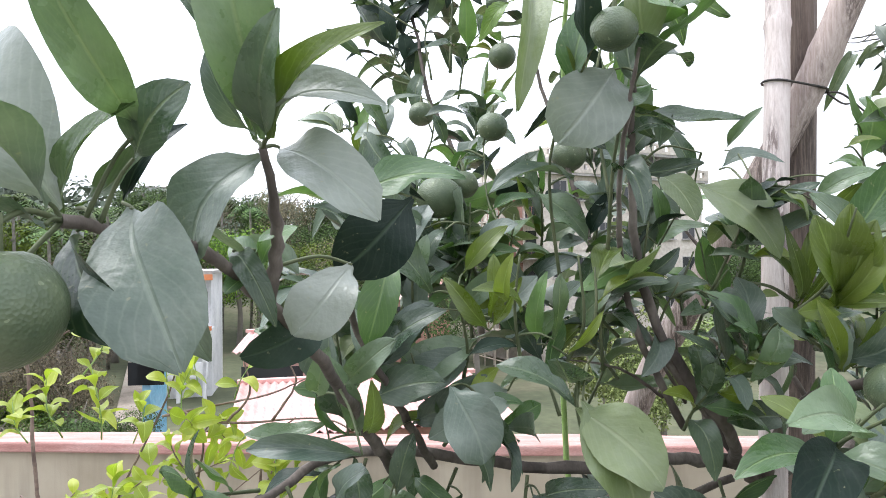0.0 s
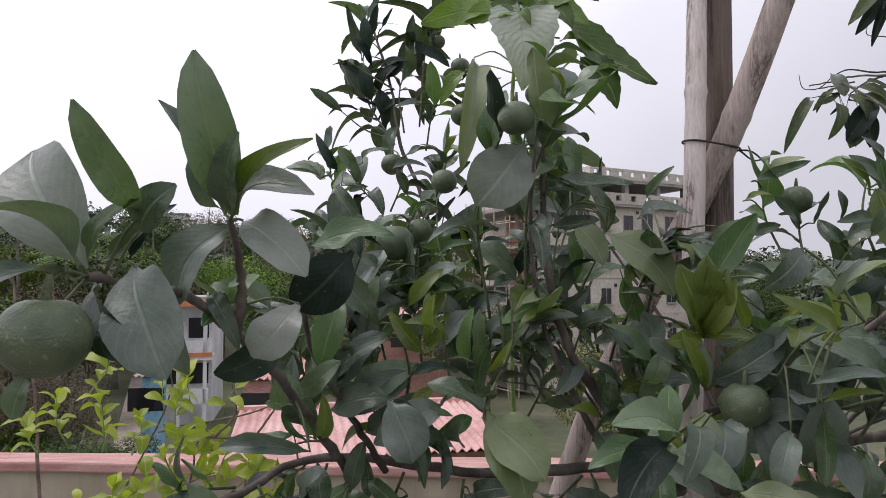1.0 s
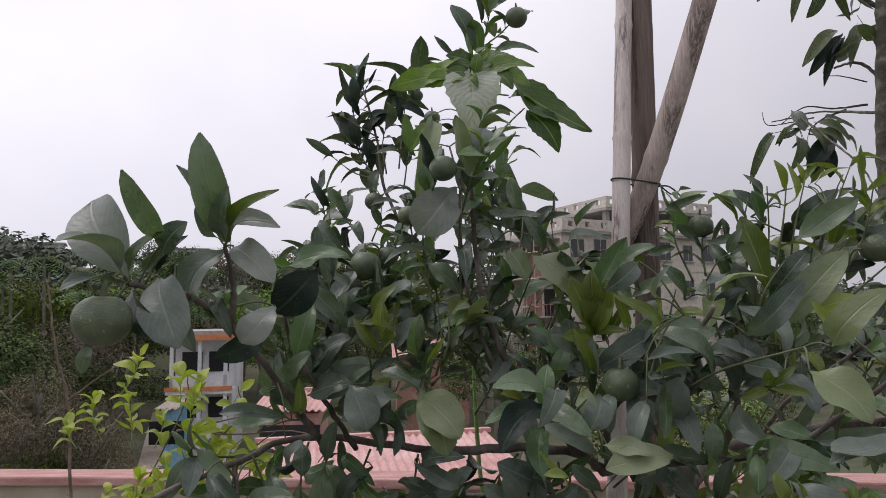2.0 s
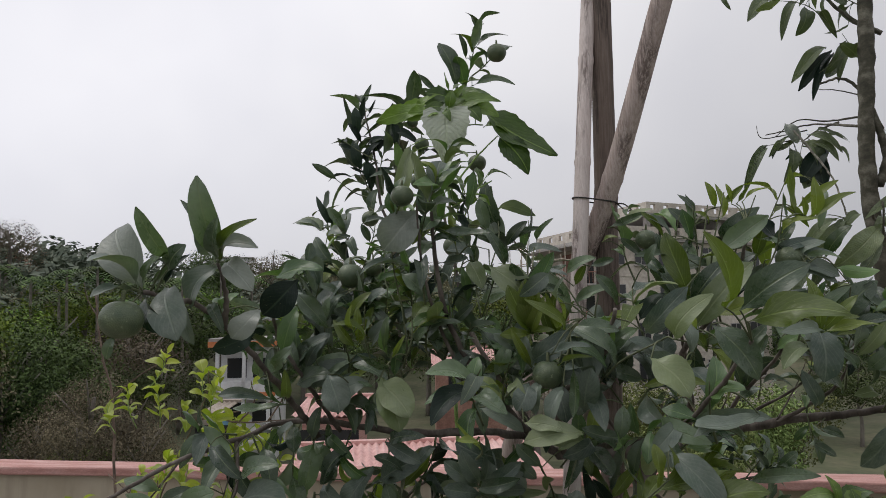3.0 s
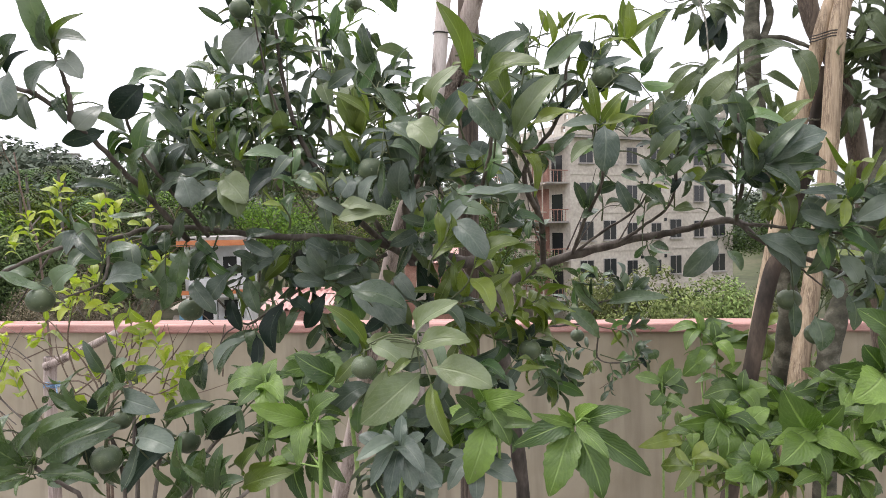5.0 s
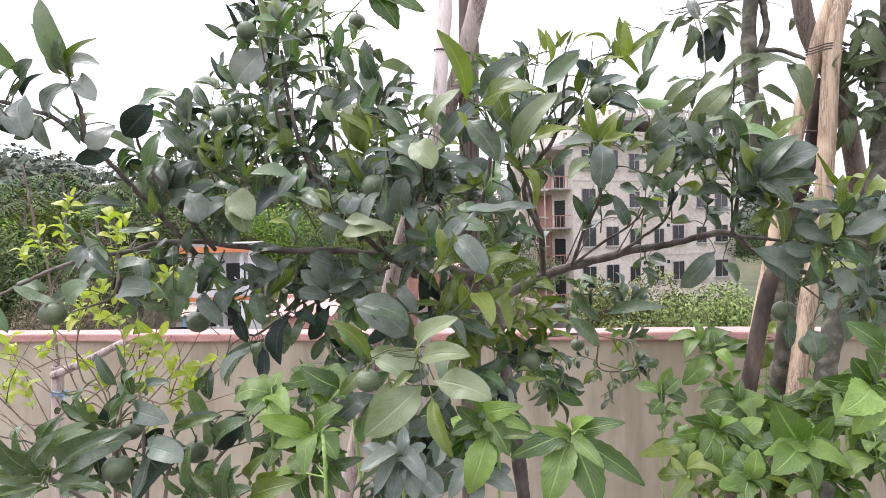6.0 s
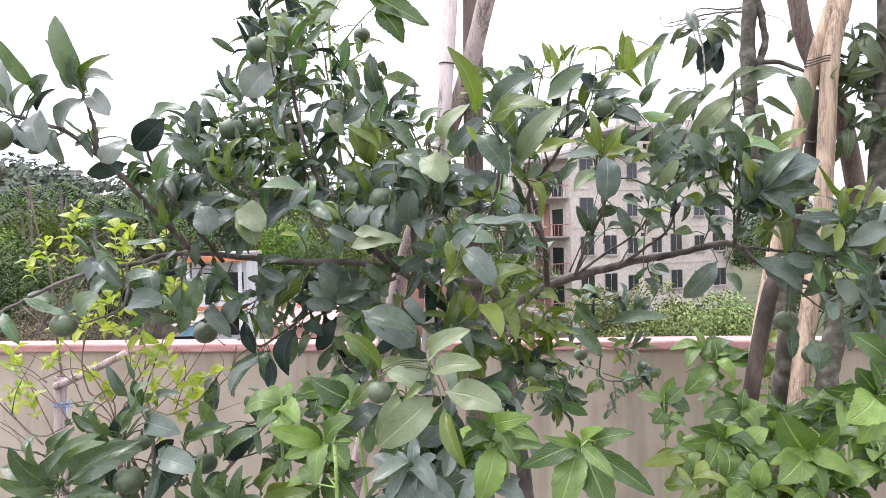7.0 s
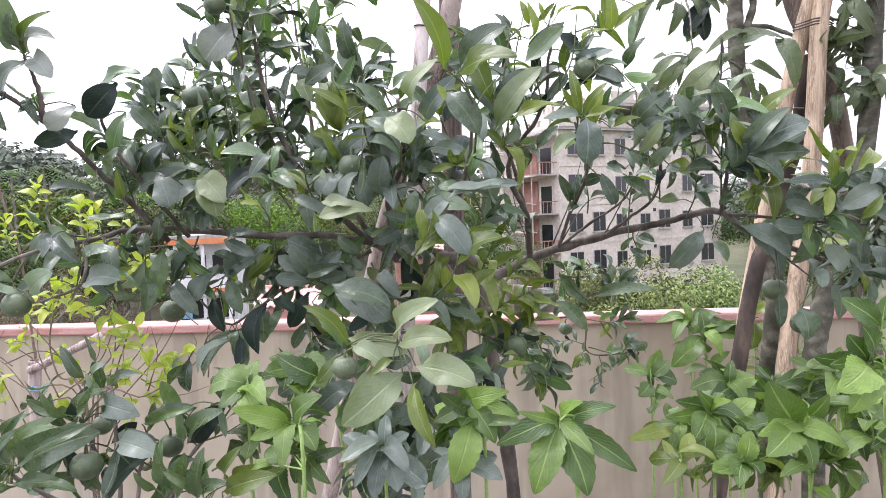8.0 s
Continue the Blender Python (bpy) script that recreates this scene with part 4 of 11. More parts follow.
tree.limb(0.0085, 0.004, (-0.039, 0.91, 1.411), (-0.063, 0.8, 1.5), (-0.076, 0.6, 1.626), (-0.103, 0.52, 1.686), (-0.126, 0.46, 1.727), (-0.139, 0.42, 1.736), (-0.179, 0.36, 1.749))
tree.limb(0.007, 0.003, (-0.103, 0.52, 1.686), (-0.086, 0.49, 1.745), (-0.085, 0.45, 1.806))
tree.limb(0.0065, 0.003, (0.011, 0.93, 1.42), (-0.029, 0.82, 1.535), (-0.066, 0.72, 1.65), (-0.062, 0.66, 1.731), (-0.042, 0.65, 1.782))
tree.limb(0.01, 0.004, (0.496, 1.08, 1.379), (0.439, 0.95, 1.462), (0.324, 0.9, 1.624), (0.28, 0.85, 1.777), (0.27, 0.8, 1.949))
tree.limb(0.01, 0.004, (0.573, 1.15, 1.323), (0.564, 1, 1.492), (0.642, 0.8, 1.592), (0.661, 0.6, 1.709))
tree.limb(0.009, 0.003, (0.513, 1.08, 1.372), (0.407, 1.1, 1.532), (0.312, 1.2, 1.684), (0.253, 1.3, 1.927), (0.191, 1.4, 2.191))
tree.limb(0.008, 0.003, (0.087, 1.3, 1.567), (0.04, 1.5, 1.925), (-0.034, 1.58, 2.12), (-0.066, 1.63, 2.289), (-0.14, 1.75, 2.532))
tree.limb(0.008, 0.003, (0.633, 1.1, 1.352), (0.765, 0.7, 1.457), (0.816, 0.5, 1.567), (0.833, 0.35, 1.654))
tree.limb(0.012, 0.004, (0.984, 1.58, 1.285), (0.968, 1.4, 1.447), (0.908, 1.2, 1.594), (1.007, 1.05, 1.748), (1.026, 0.95, 1.906))
tree.limb(0.007, 0.003, (0.968, 1.4, 1.447), (0.938, 1.3, 1.561), (0.884, 1.1, 1.743), (0.91, 1, 1.923))
tree.limb(0.007, 0.003, (1.089, 1.58, 1.316), (1.119, 1.45, 1.443), (1.147, 1.2, 1.57), (1.073, 0.85, 1.673))
tree.limb(0.006, 0.003, (1.243, 1.5, 1.363), (1.314, 1.45, 1.419), (1.4, 1.4, 1.505), (1.373, 1.2, 1.669))
tree.limb(0.006, 0.003, (1.07, 1.6, 1.304), (1.184, 1.5, 1.401), (1.295, 1.45, 1.479), (1.344, 1.4, 1.574))
tree.limb(0.007, 0.003, (1.566, 1.28, 1.426), (1.526, 1.1, 1.571), (1.463, 0.95, 1.717))
tree.limb(0.006, 0.003, (1.574, 1.28, 1.426), (1.606, 1.15, 1.419), (1.724, 1.05, 1.402), (1.85, 1, 1.385))
tree.limb(0.006, 0.002, (1.607, 1.2, 1.379), (1.763, 1.3, 1.285), (1.871, 1.35, 1.206))
tree.limb(0.008, 0.003, (0.798, 1.32, 1.182), (0.692, 1, 1.224), (0.66, 0.6, 1.223), (0.696, 0.25, 1.239))
tree.limb(0.007, 0.003, (0.495, 1.08, 1.355), (0.328, 1.1, 1.285), (0.186, 1.2, 1.24), (0.049, 1.1, 1.144), (0.002, 1, 1.23))
tree.limb(0.006, 0.002, (-0.203, 0.8, 1.422), (-0.161, 0.7, 1.314), (-0.21, 0.6, 1.283))
tree.limb(0.006, 0.003, (0.836, 1.34, 1.179), (0.986, 1.7, 1.042), (1.22, 2, 0.992), (1.255, 2.1, 0.821), (1.464, 2.15, 0.81))
tree.limb(0.005, 0.002, (1.184, 1.9, 1.032), (1.226, 1.85, 1.11), (1.384, 1.84, 1.133))
tree.limb(0.006, 0.003, (0.782, 1.3, 1.299), (0.679, 1.2, 1.455), (0.587, 1.4, 1.694), (0.437, 1.6, 1.978))
tree.limb(0.006, 0.002, (0.375, 0.95, 1.472), (0.291, 0.9, 1.635), (0.251, 0.8, 1.796), (0.253, 0.7, 1.951))
# left cluster
tree.leaf((-0.18, 0.36, 1.757), (-0.267, 0.4, 1.867), SILVER, face=(0.1, -1, 0.3), wide=1.161, shape=0)
tree.leaf((-0.18, 0.35, 1.759), (-0.21, 0.24, 1.795), GREY, face=(-0.1, -0.7, 0.7), wide=0.75, shape=1)
tree.leaf((-0.176, 0.34, 1.746), (-0.206, 0.26, 1.737), GREY, face=(0, -0.5, 0.9), wide=0.6, shape=0)
tree.leaf((-0.186, 0.37, 1.754), (-0.129, 0.35, 1.82), GLOSS, face=(-0.4, -0.9, 0.3), wide=0.75, shape=0)
tree.leaf((-0.145, 0.38, 1.789), (-0.103, 0.36, 1.834), CITRUS, face=(0.3, -0.9, 0.3), wide=1.29, shape=0)
tree.leaf((-0.194, 0.4, 1.76), (-0.134, 0.38, 1.805), GLOSS, face=(-0.2, -0.9, 0.4), wide=0.7, shape=4)
tree.leaf((-0.091, 0.45, 1.816), (-0.112, 0.42, 1.869), GREY, face=(-0.4, -0.9, 0.2), wide=0.6, shape=1)
tree.leaf((-0.136, 0.37, 1.805), (-0.157, 0.29, 1.888), CITRUS, face=(0.2, -1, 0.2), wide=0.62, shape=0)
tree.leaf((-0.152, 0.39, 1.759), (-0.082, 0.32, 1.668), GREY, face=(0, -1, 0.3), wide=1.032, shape=0)
tree.leaf((-0.182, 0.38, 1.744), (-0.108, 0.34, 1.666), CITRUS, face=(-0.4, -0.9, 0.2), wide=0.85, shape=1)
tree.leaf((-0.188, 0.3, 1.676), (-0.2, 0.3, 1.635), CITRUS, face=(0, -1, 0), wide=1.1, shape=0)
tree.leaf((-0.174, 0.42, 1.765), (-0.144, 0.44, 1.827), SHADED, face=(0.4, -0.7, 0.5), wide=0.7, shape=3)
tree.leaf((-0.085, 0.45, 1.812), (-0.101, 0.38, 1.959), CITRUS, face=(0.3, -1, 0.2), wide=0.72, shape=0)
tree.leaf((-0.093, 0.46, 1.813), (-0.141, 0.42, 1.927), CITRUS, face=(0.5, -0.8, 0.1), wide=0.42, shape=1)
tree.leaf((-0.079, 0.44, 1.811), (-0.055, 0.38, 1.884), CITRUS, face=(0, -1, 0.2), wide=0.75, shape=0)
tree.leaf((-0.077, 0.44, 1.812), (0.014, 0.4, 1.874), FRESH, face=(0, -0.8, 0.6), wide=0.62, shape=1)
tree.leaf((-0.082, 0.46, 1.817), (0.012, 0.42, 1.841), SILVER, face=(0.1, -0.8, 0.5), wide=0.95, shape=3)
tree.leaf((-0.075, 0.46, 1.808), (0.011, 0.4, 1.752), SILVER, face=(0, -0.9, 0.4), wide=0.8, shape=0)
tree.leaf((-0.09, 0.46, 1.802), (-0.148, 0.453, 1.731), GREY, face=(0.14, -0.86, 0.71), wide=1.5, shape=1)
tree.leaf((-0.034, 0.53, 1.719), (-0.067, 0.49, 1.66), SILVER, face=(0, -1, 0.35), wide=1.29, shape=2)
tree.leaf((-0.065, 0.58, 1.671), (-0.124, 0.52, 1.635), SHADED, face=(0, -0.9, -0.1), shape=2)
tree.leaf((-0.126, 0.5, 1.731), (-0.08, 0.48, 1.674), CITRUS, wide=0.7)
tree.leaf((0.011, 0.62, 1.783), (-0.059, 0.617, 1.704), SHADED, face=(0.1, -1, -0.1), wide=1.6, shape=0)
tree.leaf((-0.058, 0.66, 1.79), (0.063, 0.635, 1.81), MID, face=(-0.15, -0.63, 0.42), wide=0.85, shape=2)
tree.leaf((-0.019, 0.7, 1.731), (-0.041, 0.68, 1.627), MID, face=(0, -1, 0.2), shape=0)
tree.leaf((-0.149, 0.44, 1.731), (-0.12, 0.42, 1.652), GREY, face=(0.3, -1, 0.1), wide=0.7, shape=1)
tree.shoot((-0.137, 0.46, 1.731), (-0.155, 0.44, 1.704), 5, 0.057, CITRUS)
tree.shoot((-0.103, 0.52, 1.686), (-0.107, 0.5, 1.731), 5, 0.057, CITRUS)
# upper left and spire
tree.shoot((-0.051, 1.58, 2.121), (-0.158, 1.78, 2.579), 22, 0.15, NARROW, open_=48, first=0.1)
tree.shoot((-0.025, 1.58, 2.154), (0.021, 1.72, 2.477), 19, 0.143, NARROW, open_=50)
tree.shoot((0.02, 1.55, 2.163), (0.078, 1.7, 2.56), 17, 0.143, NARROW, open_=50)
tree.shoot((-0.056, 1.62, 2.285), (-0.187, 1.62, 2.369), 4, 0.098, SHADED)
tree.shoot((-0.068, 1.58, 2.138), (-0.197, 1.55, 2.211), 3, 0.104, NARROW, first=0.7)
tree.shoot((0.041, 1.5, 2.086), (0.14, 1.5, 2.278), 16, 0.103, CITRUS)
tree.shoot((-0.153, 1.5, 1.913), (-0.236, 1.56, 2.104), 10, 0.098, CITRUS)
tree.leaf((-0.247, 1.55, 2.027), (-0.351, 1.55, 2.055), PALE, wide=0.6)
tree.shoot((-0.04, 1.4, 1.916), (-0.009, 1.4, 2.037), 13, 0.103, CITRUS)
tree.shoot((-0.07, 1.4, 1.931), (-0.147, 1.4, 2.025), 10, 0.098, CITRUS)
tree.shoot((0.081, 1.4, 1.913), (0.102, 1.35, 2.055), 13, 0.098, CITRUS)
tree.shoot((0.269, 1.5, 2.417), (0.342, 1.52, 2.749), 10, 0.115, CITRUS, open_=45)
tree.shoot((0.312, 1.5, 2.543), (0.407, 1.5, 2.631), 5, 0.081, CITRUS)
# middle of the crown
tree.shoot((0.194, 0.9, 1.66), (0.21, 0.72, 1.967), 16, 0.103, CITRUS)
tree.shoot((0.246, 0.85, 1.716), (0.3, 0.72, 2.02), 21, 0.103, CITRUS)
tree.shoot((0.263, 0.9, 1.786), (0.299, 0.95, 2.149), 16, 0.103, CITRUS)
tree.shoot((0.268, 1.1, 1.729), (0.305, 1.2, 2.107), 16, 0.098, CITRUS)
tree.shoot((0.312, 1.2, 1.684), (0.312, 1.75, 2.219), 10, 0.132, CITRUS, open_=35)
tree.shoot((0.466, 0.85, 1.632), (0.482, 0.7, 1.773), 13, 0.103, CITRUS)
tree.shoot((0.425, 1.3, 1.729), (0.494, 1.6, 2.041), 7, 0.103, CITRUS)
tree.shoot((0.576, 0.75, 1.577), (0.6, 0.55, 1.697), 13, 0.103, CITRUS)
tree.shoot((0.648, 0.7, 1.572), (0.707, 0.4, 1.654), 9, 0.103, CITRUS)
tree.shoot((0.395, 0.65, 1.479), (0.405, 0.5, 1.604), 13, 0.103, CITRUS)
tree.shoot((0.394, 0.5, 1.442), (0.406, 0.42, 1.491), 13, 0.069, FRESH, open_=60)
tree.shoot((0.199, 0.75, 1.498), (0.201, 0.68, 1.625), 10, 0.103, CITRUS)
tree.shoot((0.047, 0.86, 1.471), (-0.009, 0.8, 1.603), 10, 0.103, CITRUS)
tree.shoot((-0.094, 0.86, 1.49), (-0.108, 0.8, 1.66), 10, 0.103, CITRUS)
tree.shoot((-0.035, 0.9, 1.602), (-0.112, 0.95, 1.766), 8, 0.103, CITRUS)
tree.shoot((0.012, 1, 1.556), (-0.079, 1.1, 1.741), 13, 0.098, CITRUS)
tree.shoot((0.103, 1, 1.621), (0.009, 1.1, 1.809), 13, 0.098, CITRUS)
tree.shoot((-0.072, 1.2, 1.715), (-0.138, 1.3, 2.002), 10, 0.098, CITRUS)
tree.shoot((0.141, 1, 1.739), (0.09, 1.1, 1.913), 10, 0.098, CITRUS)
tree.shoot((0.439, 0.7, 1.492), (0.447, 0.6, 1.585), 10, 0.103, CITRUS)
tree.shoot((0.496, 0.7, 1.463), (0.474, 0.62, 1.518), 8, 0.103, CITRUS)
tree.shoot((-0.174, 0.82, 1.428), (-0.142, 0.8, 1.288), 6, 0.115, CITRUS)
tree.shoot((-0.203, 0.8, 1.43), (-0.256, 0.72, 1.448), 6, 0.103, CITRUS)
tree.shoot((-0.172, 0.72, 1.357), (-0.182, 0.68, 1.448), 5, 0.115, CITRUS)
tree.shoot((-0.083, 0.9, 1.44), (-0.094, 0.88, 1.311), 6, 0.115, CITRUS)
tree.shoot((0.044, 0.92, 1.421), (-0.002, 0.9, 1.308), 5, 0.103, CITRUS)
tree.shoot((0.145, 0.92, 1.411), (0.099, 0.9, 1.275), 7, 0.098, CITRUS)
tree.shoot((0.253, 0.95, 1.408), (0.162, 1, 1.229), 10, 0.098, CITRUS)
tree.shoot((0.357, 1, 1.396), (0.284, 1, 1.228), 10, 0.098, CITRUS)
tree.shoot((0.443, 1, 1.377), (0.412, 0.9, 1.239), 10, 0.098, CITRUS)
tree.shoot((0.509, 1, 1.326), (0.54, 0.9, 1.174), 10, 0.098, CITRUS)
tree.shoot((0.56, 1, 1.325), (0.631, 0.8, 1.429), 10, 0.098, CITRUS)
tree.shoot((0.676, 0.6, 1.328), (0.727, 0.5, 1.411), 10, 0.103, FRESH)
tree.shoot((0.728, 0.6, 1.275), (0.8, 0.5, 1.397), 10, 0.103, FRESH)
tree.shoot((0.795, 0.9, 1.236), (0.86, 0.8, 1.381), 10, 0.098, FRESH)
tree.shoot((0.809, 0.9, 1.173), (0.95, 0.9, 1.242), 14, 0.098, FRESH)
tree.shoot((0.789, 1, 1.124), (0.901, 0.9, 1.11), 10, 0.103, CITRUS)
tree.shoot((0.708, 0.8, 1.16), (0.826, 0.7, 1.066), 10, 0.103, CITRUS)
tree.shoot((0.255, 1.1, 1.251), (0.349, 1, 1.091), 10, 0.098, CITRUS)
tree.shoot((0.422, 1, 1.226), (0.406, 0.9, 1.014), 10, 0.098, CITRUS)
tree.shoot((0.575, 0.7, 1.178), (0.574, 0.6, 0.982), 8, 0.109, CITRUS)
tree.shoot((0.325, 0.9, 1.656), (0.316, 0.95, 1.857), 13, 0.103, CITRUS)
tree.shoot((0.351, 1.2, 1.702), (0.294, 1.3, 1.964), 13, 0.103, CITRUS)
tree.shoot((0.189, 0.9, 1.5), (0.157, 0.95, 1.616), 10, 0.098, CITRUS)
tree.shoot((0.292, 1, 1.532), (0.12, 1.1, 1.681), 13, 0.098, CITRUS)
tree.shoot((0.433, 1, 1.662), (0.504, 1, 1.826), 10, 0.098, CITRUS)
tree.shoot((0.564, 1, 1.492), (0.683, 1, 1.605), 13, 0.098, CITRUS)
tree.shoot((0.451, 1.05, 1.461), (0.498, 1.1, 1.599), 13, 0.098, CITRUS)
tree.shoot((0.26, 1.1, 1.464), (0.31, 1.2, 1.592), 13, 0.098, CITRUS)
# single leaves towards the terrace
tree.leaf((0.181, 0.66, 1.575), (0.237, 0.63, 1.473), SAGE, face=(0, -1, 0.4), wide=1.161, shape=2)
tree.leaf((0.074, 0.86, 1.611), (-0.031, 0.82, 1.549), CITRUS, face=(0, -0.8, 0.6), wide=1.1, shape=0)
tree.leaf((0.043, 0.73, 1.576), (0.088, 0.7, 1.501), GREY, face=(0, -1, 0.3), wide=1.376, shape=2)
tree.leaf((-0.141, 0.9, 1.489), (-0.242, 0.86, 1.476), CITRUS, face=(0, -0.6, 0.8), wide=0.95, shape=4)
tree.leaf((0.242, 0.77, 1.947), (0.176, 0.74, 1.849), SILVER, face=(0, -1, 0.2), wide=1.6, shape=0)
tree.leaf((0.278, 0.82, 1.908), (0.41, 0.82, 1.898), CITRUS, face=(0, -0.4, 0.9), wide=0.8, shape=4)
tree.leaf((0.266, 0.82, 1.875), (0.339, 0.82, 1.879), CITRUS, wide=0.8)
tree.leaf((0.344, 0.95, 1.842), (0.385, 0.9, 1.772), SAGE, face=(0, -1, 0.3), wide=1.1, shape=0)
tree.leaf((0.496, 0.77, 1.661), (0.443, 0.72, 1.763), FRESH, face=(0, -0.9, 0.4), wide=0.8)
tree.leaf((0.496, 0.77, 1.661), (0.507, 0.72, 1.762), FRESH, face=(0, -0.9, 0.4), wide=0.8)
tree.leaf((0.496, 0.77, 1.661), (0.535, 0.72, 1.738), FRESH, face=(0, -0.9, 0.4), wide=0.8)
tree.leaf((0.496, 0.77, 1.661), (0.432, 0.72, 1.655), FRESH, face=(0, -0.9, 0.4), wide=0.8)
tree.leaf((0.496, 0.77, 1.661), (0.545, 0.72, 1.663), FRESH, face=(0, -0.9, 0.4), wide=0.8)
tree.leaf((0.496, 0.77, 1.661), (0.48, 0.72, 1.778), FRESH, face=(0, -0.9, 0.4), wide=0.8)
tree.leaf((0.49, 0.68, 1.561), (0.472, 0.64, 1.507), GREY, face=(0, -1, 0.2), wide=1.376, shape=2)
tree.leaf((0.545, 0.72, 1.56), (0.569, 0.7, 1.479), GREY, face=(0, -1, 0.2), wide=1.032, shape=0)
tree.leaf((0.489, 0.62, 1.484), (0.562, 0.6, 1.457), SAGE, face=(0, -1, 0.5), wide=1.29, shape=2)
tree.leaf((0.685, 0.8, 1.612), (0.792, 0.75, 1.594), GREY, face=(0, -0.5, 0.8), wide=0.7, shape=1)
tree.leaf((0.593, 0.62, 1.47), (0.48, 0.58, 1.454), SAGE, face=(0, -0.8, 0.7), wide=0.989, shape=0)
tree.leaf((0.494, 0.62, 1.291), (0.629, 0.59, 1.261), CITRUS, face=(0, -0.8, 0.7), wide=0.989, shape=0)
tree.leaf((0.594, 0.32, 1.223), (0.533, 0.28, 1.309), FRESH, face=(0.3, -0.8, 0.5), wide=0.7, shape=1)
tree.leaf((0.617, 0.25, 1.237), (0.677, 0.22, 1.213), SAGE, wide=1.032)
tree.leaf((0.704, 0.24, 1.19), (0.621, 0.16, 1.121), SAGE, face=(0, -1, 0.3), wide=1.05, shape=0)
tree.leaf((0.701, 0.2, 1.256), (0.777, 0.14, 1.314), SAGE, face=(0, -0.7, 0.7), wide=0.95, shape=1)
tree.leaf((0.697, 0.24, 1.236), (0.793, 0.2, 1.256), SAGE, face=(0, -0.8, 0.6), wide=0.9, shape=0)
tree.leaf((0.718, 0.3, 1.188), (0.828, 0.26, 1.171), SAGE, face=(0, -0.9, 0.5), wide=1.032, shape=2)
tree.leaf((0.726, 0.2, 1.182), (0.756, 0.14, 1.095), FRESH, face=(0, -1, 0.1), wide=0.75, shape=1)
tree.leaf((0.688, 0.24, 1.212), (0.662, 0.2, 1.189), FRESH, wide=1.1)
tree.leaf((0.68, 0.33, 1.631), (0.732, 0.29, 1.582), SAGE, face=(0, -1, 0.4), wide=1.376, shape=2)
tree.leaf((0.787, 0.32, 1.706), (0.754, 0.24, 1.817), FRESH, face=(0.3, -1, 0), wide=0.75, shape=1)
tree.leaf((0.807, 0.28, 1.684), (0.912, 0.2, 1.701), FRESH, face=(0, -0.9, 0.5), wide=0.95, shape=2)
tree.leaf((0.81, 0.32, 1.701), (0.894, 0.28, 1.769), CITRUS, face=(0, -0.9, 0.4), shape=0)
tree.leaf((0.721, 0.36, 1.657), (0.769, 0.33, 1.732), SAGE)
tree.leaf((0.784, 0.38, 1.68), (0.847, 0.36, 1.598), CITRUS, face=(0, -1, 0.3), wide=1.1, shape=0)
tree.leaf((1.09, 0.76, 1.673), (1.086, 0.72, 1.558), GREY, face=(0, -1, 0.3), wide=1.1, shape=0)
tree.leaf((1.075, 0.78, 1.629), (1.001, 0.74, 1.589), SAGE, wide=1.032)
tree.leaf((0.89, 0.52, 1.52), (0.777, 0.48, 1.5), GREY, face=(0, -0.6, 0.8), wide=0.85, shape=4)
tree.leaf((0.869, 0.54, 1.474), (0.77, 0.5, 1.491), GREY, face=(0, -0.5, 0.8), wide=0.7, shape=1)
tree.leaf((0.737, 0.54, 1.453), (0.815, 0.48, 1.372), GREY, face=(0, -0.9, 0.4), wide=0.9, shape=0)
tree.leaf((0.175, 0.66, 1.568), (0.258, 0.62, 1.507), SAGE, face=(0, -1, 0.4), wide=1.29, shape=2)
tree.leaf((1.566, 1.45, 1.371), (1.447, 1.42, 1.245), GREY, face=(0, -1, 0.3), wide=0.85, shape=0)
tree.leaf((1.542, 1.05, 1.396), (1.657, 1, 1.31), GREY, face=(0, -0.9, 0.5), wide=0.85, shape=0)
tree.leaf((1.521, 0.95, 1.585), (1.599, 0.9, 1.685), GREY, face=(0, -0.9, 0.5))
tree.leaf((1.521, 0.95, 1.585), (1.658, 0.9, 1.662), GREY, face=(0, -0.9, 0.5))
tree.leaf((1.521, 0.95, 1.585), (1.66, 0.9, 1.591), CITRUS, face=(0, -0.9, 0.5))
tree.leaf((1.521, 0.95, 1.585), (1.6, 0.9, 1.51), CITRUS, face=(0, -0.9, 0.5))
tree.leaf((1.521, 0.95, 1.585), (1.461, 0.9, 1.68), CITRUS, face=(0, -0.9, 0.5))
tree.leaf((1.521, 0.95, 1.585), (1.593, 0.9, 1.706), CITRUS, face=(0, -0.9, 0.5))
tree.leaf((1.687, 1.02, 1.173), (1.706, 1, 1.081), CITRUS, face=(0, -1, 0.2), wide=1.462, shape=2)
tree.leaf((0.091, 1.22, 1.201), (0.114, 1.2, 1.067), CITRUS, face=(0, -1, 0), wide=1.032, shape=0)
tree.leaf((0.066, 1.14, 1.123), (-0.068, 1.12, 0.991), CITRUS, face=(0, -0.8, 0.5), wide=0.8, shape=1)
tree.leaf((0.041, 1.14, 1.11), (0.09, 1.12, 1.017), CITRUS, face=(0, -1, 0), wide=1.1, shape=0)
tree.leaf((-0.18, 1.28, 1.007), (-0.205, 1.28, 0.89), CITRUS, face=(0.3, -1, 0), shape=1)
tree.leaf((-0.239, 0.6, 1.305), (-0.324, 0.55, 1.345), CITRUS, face=(0, -0.6, 0.8), shape=4)
tree.leaf((-0.224, 0.6, 1.304), (-0.152, 0.58, 1.361), CITRUS, face=(0, -1, 0.2), wide=1.29, shape=2)
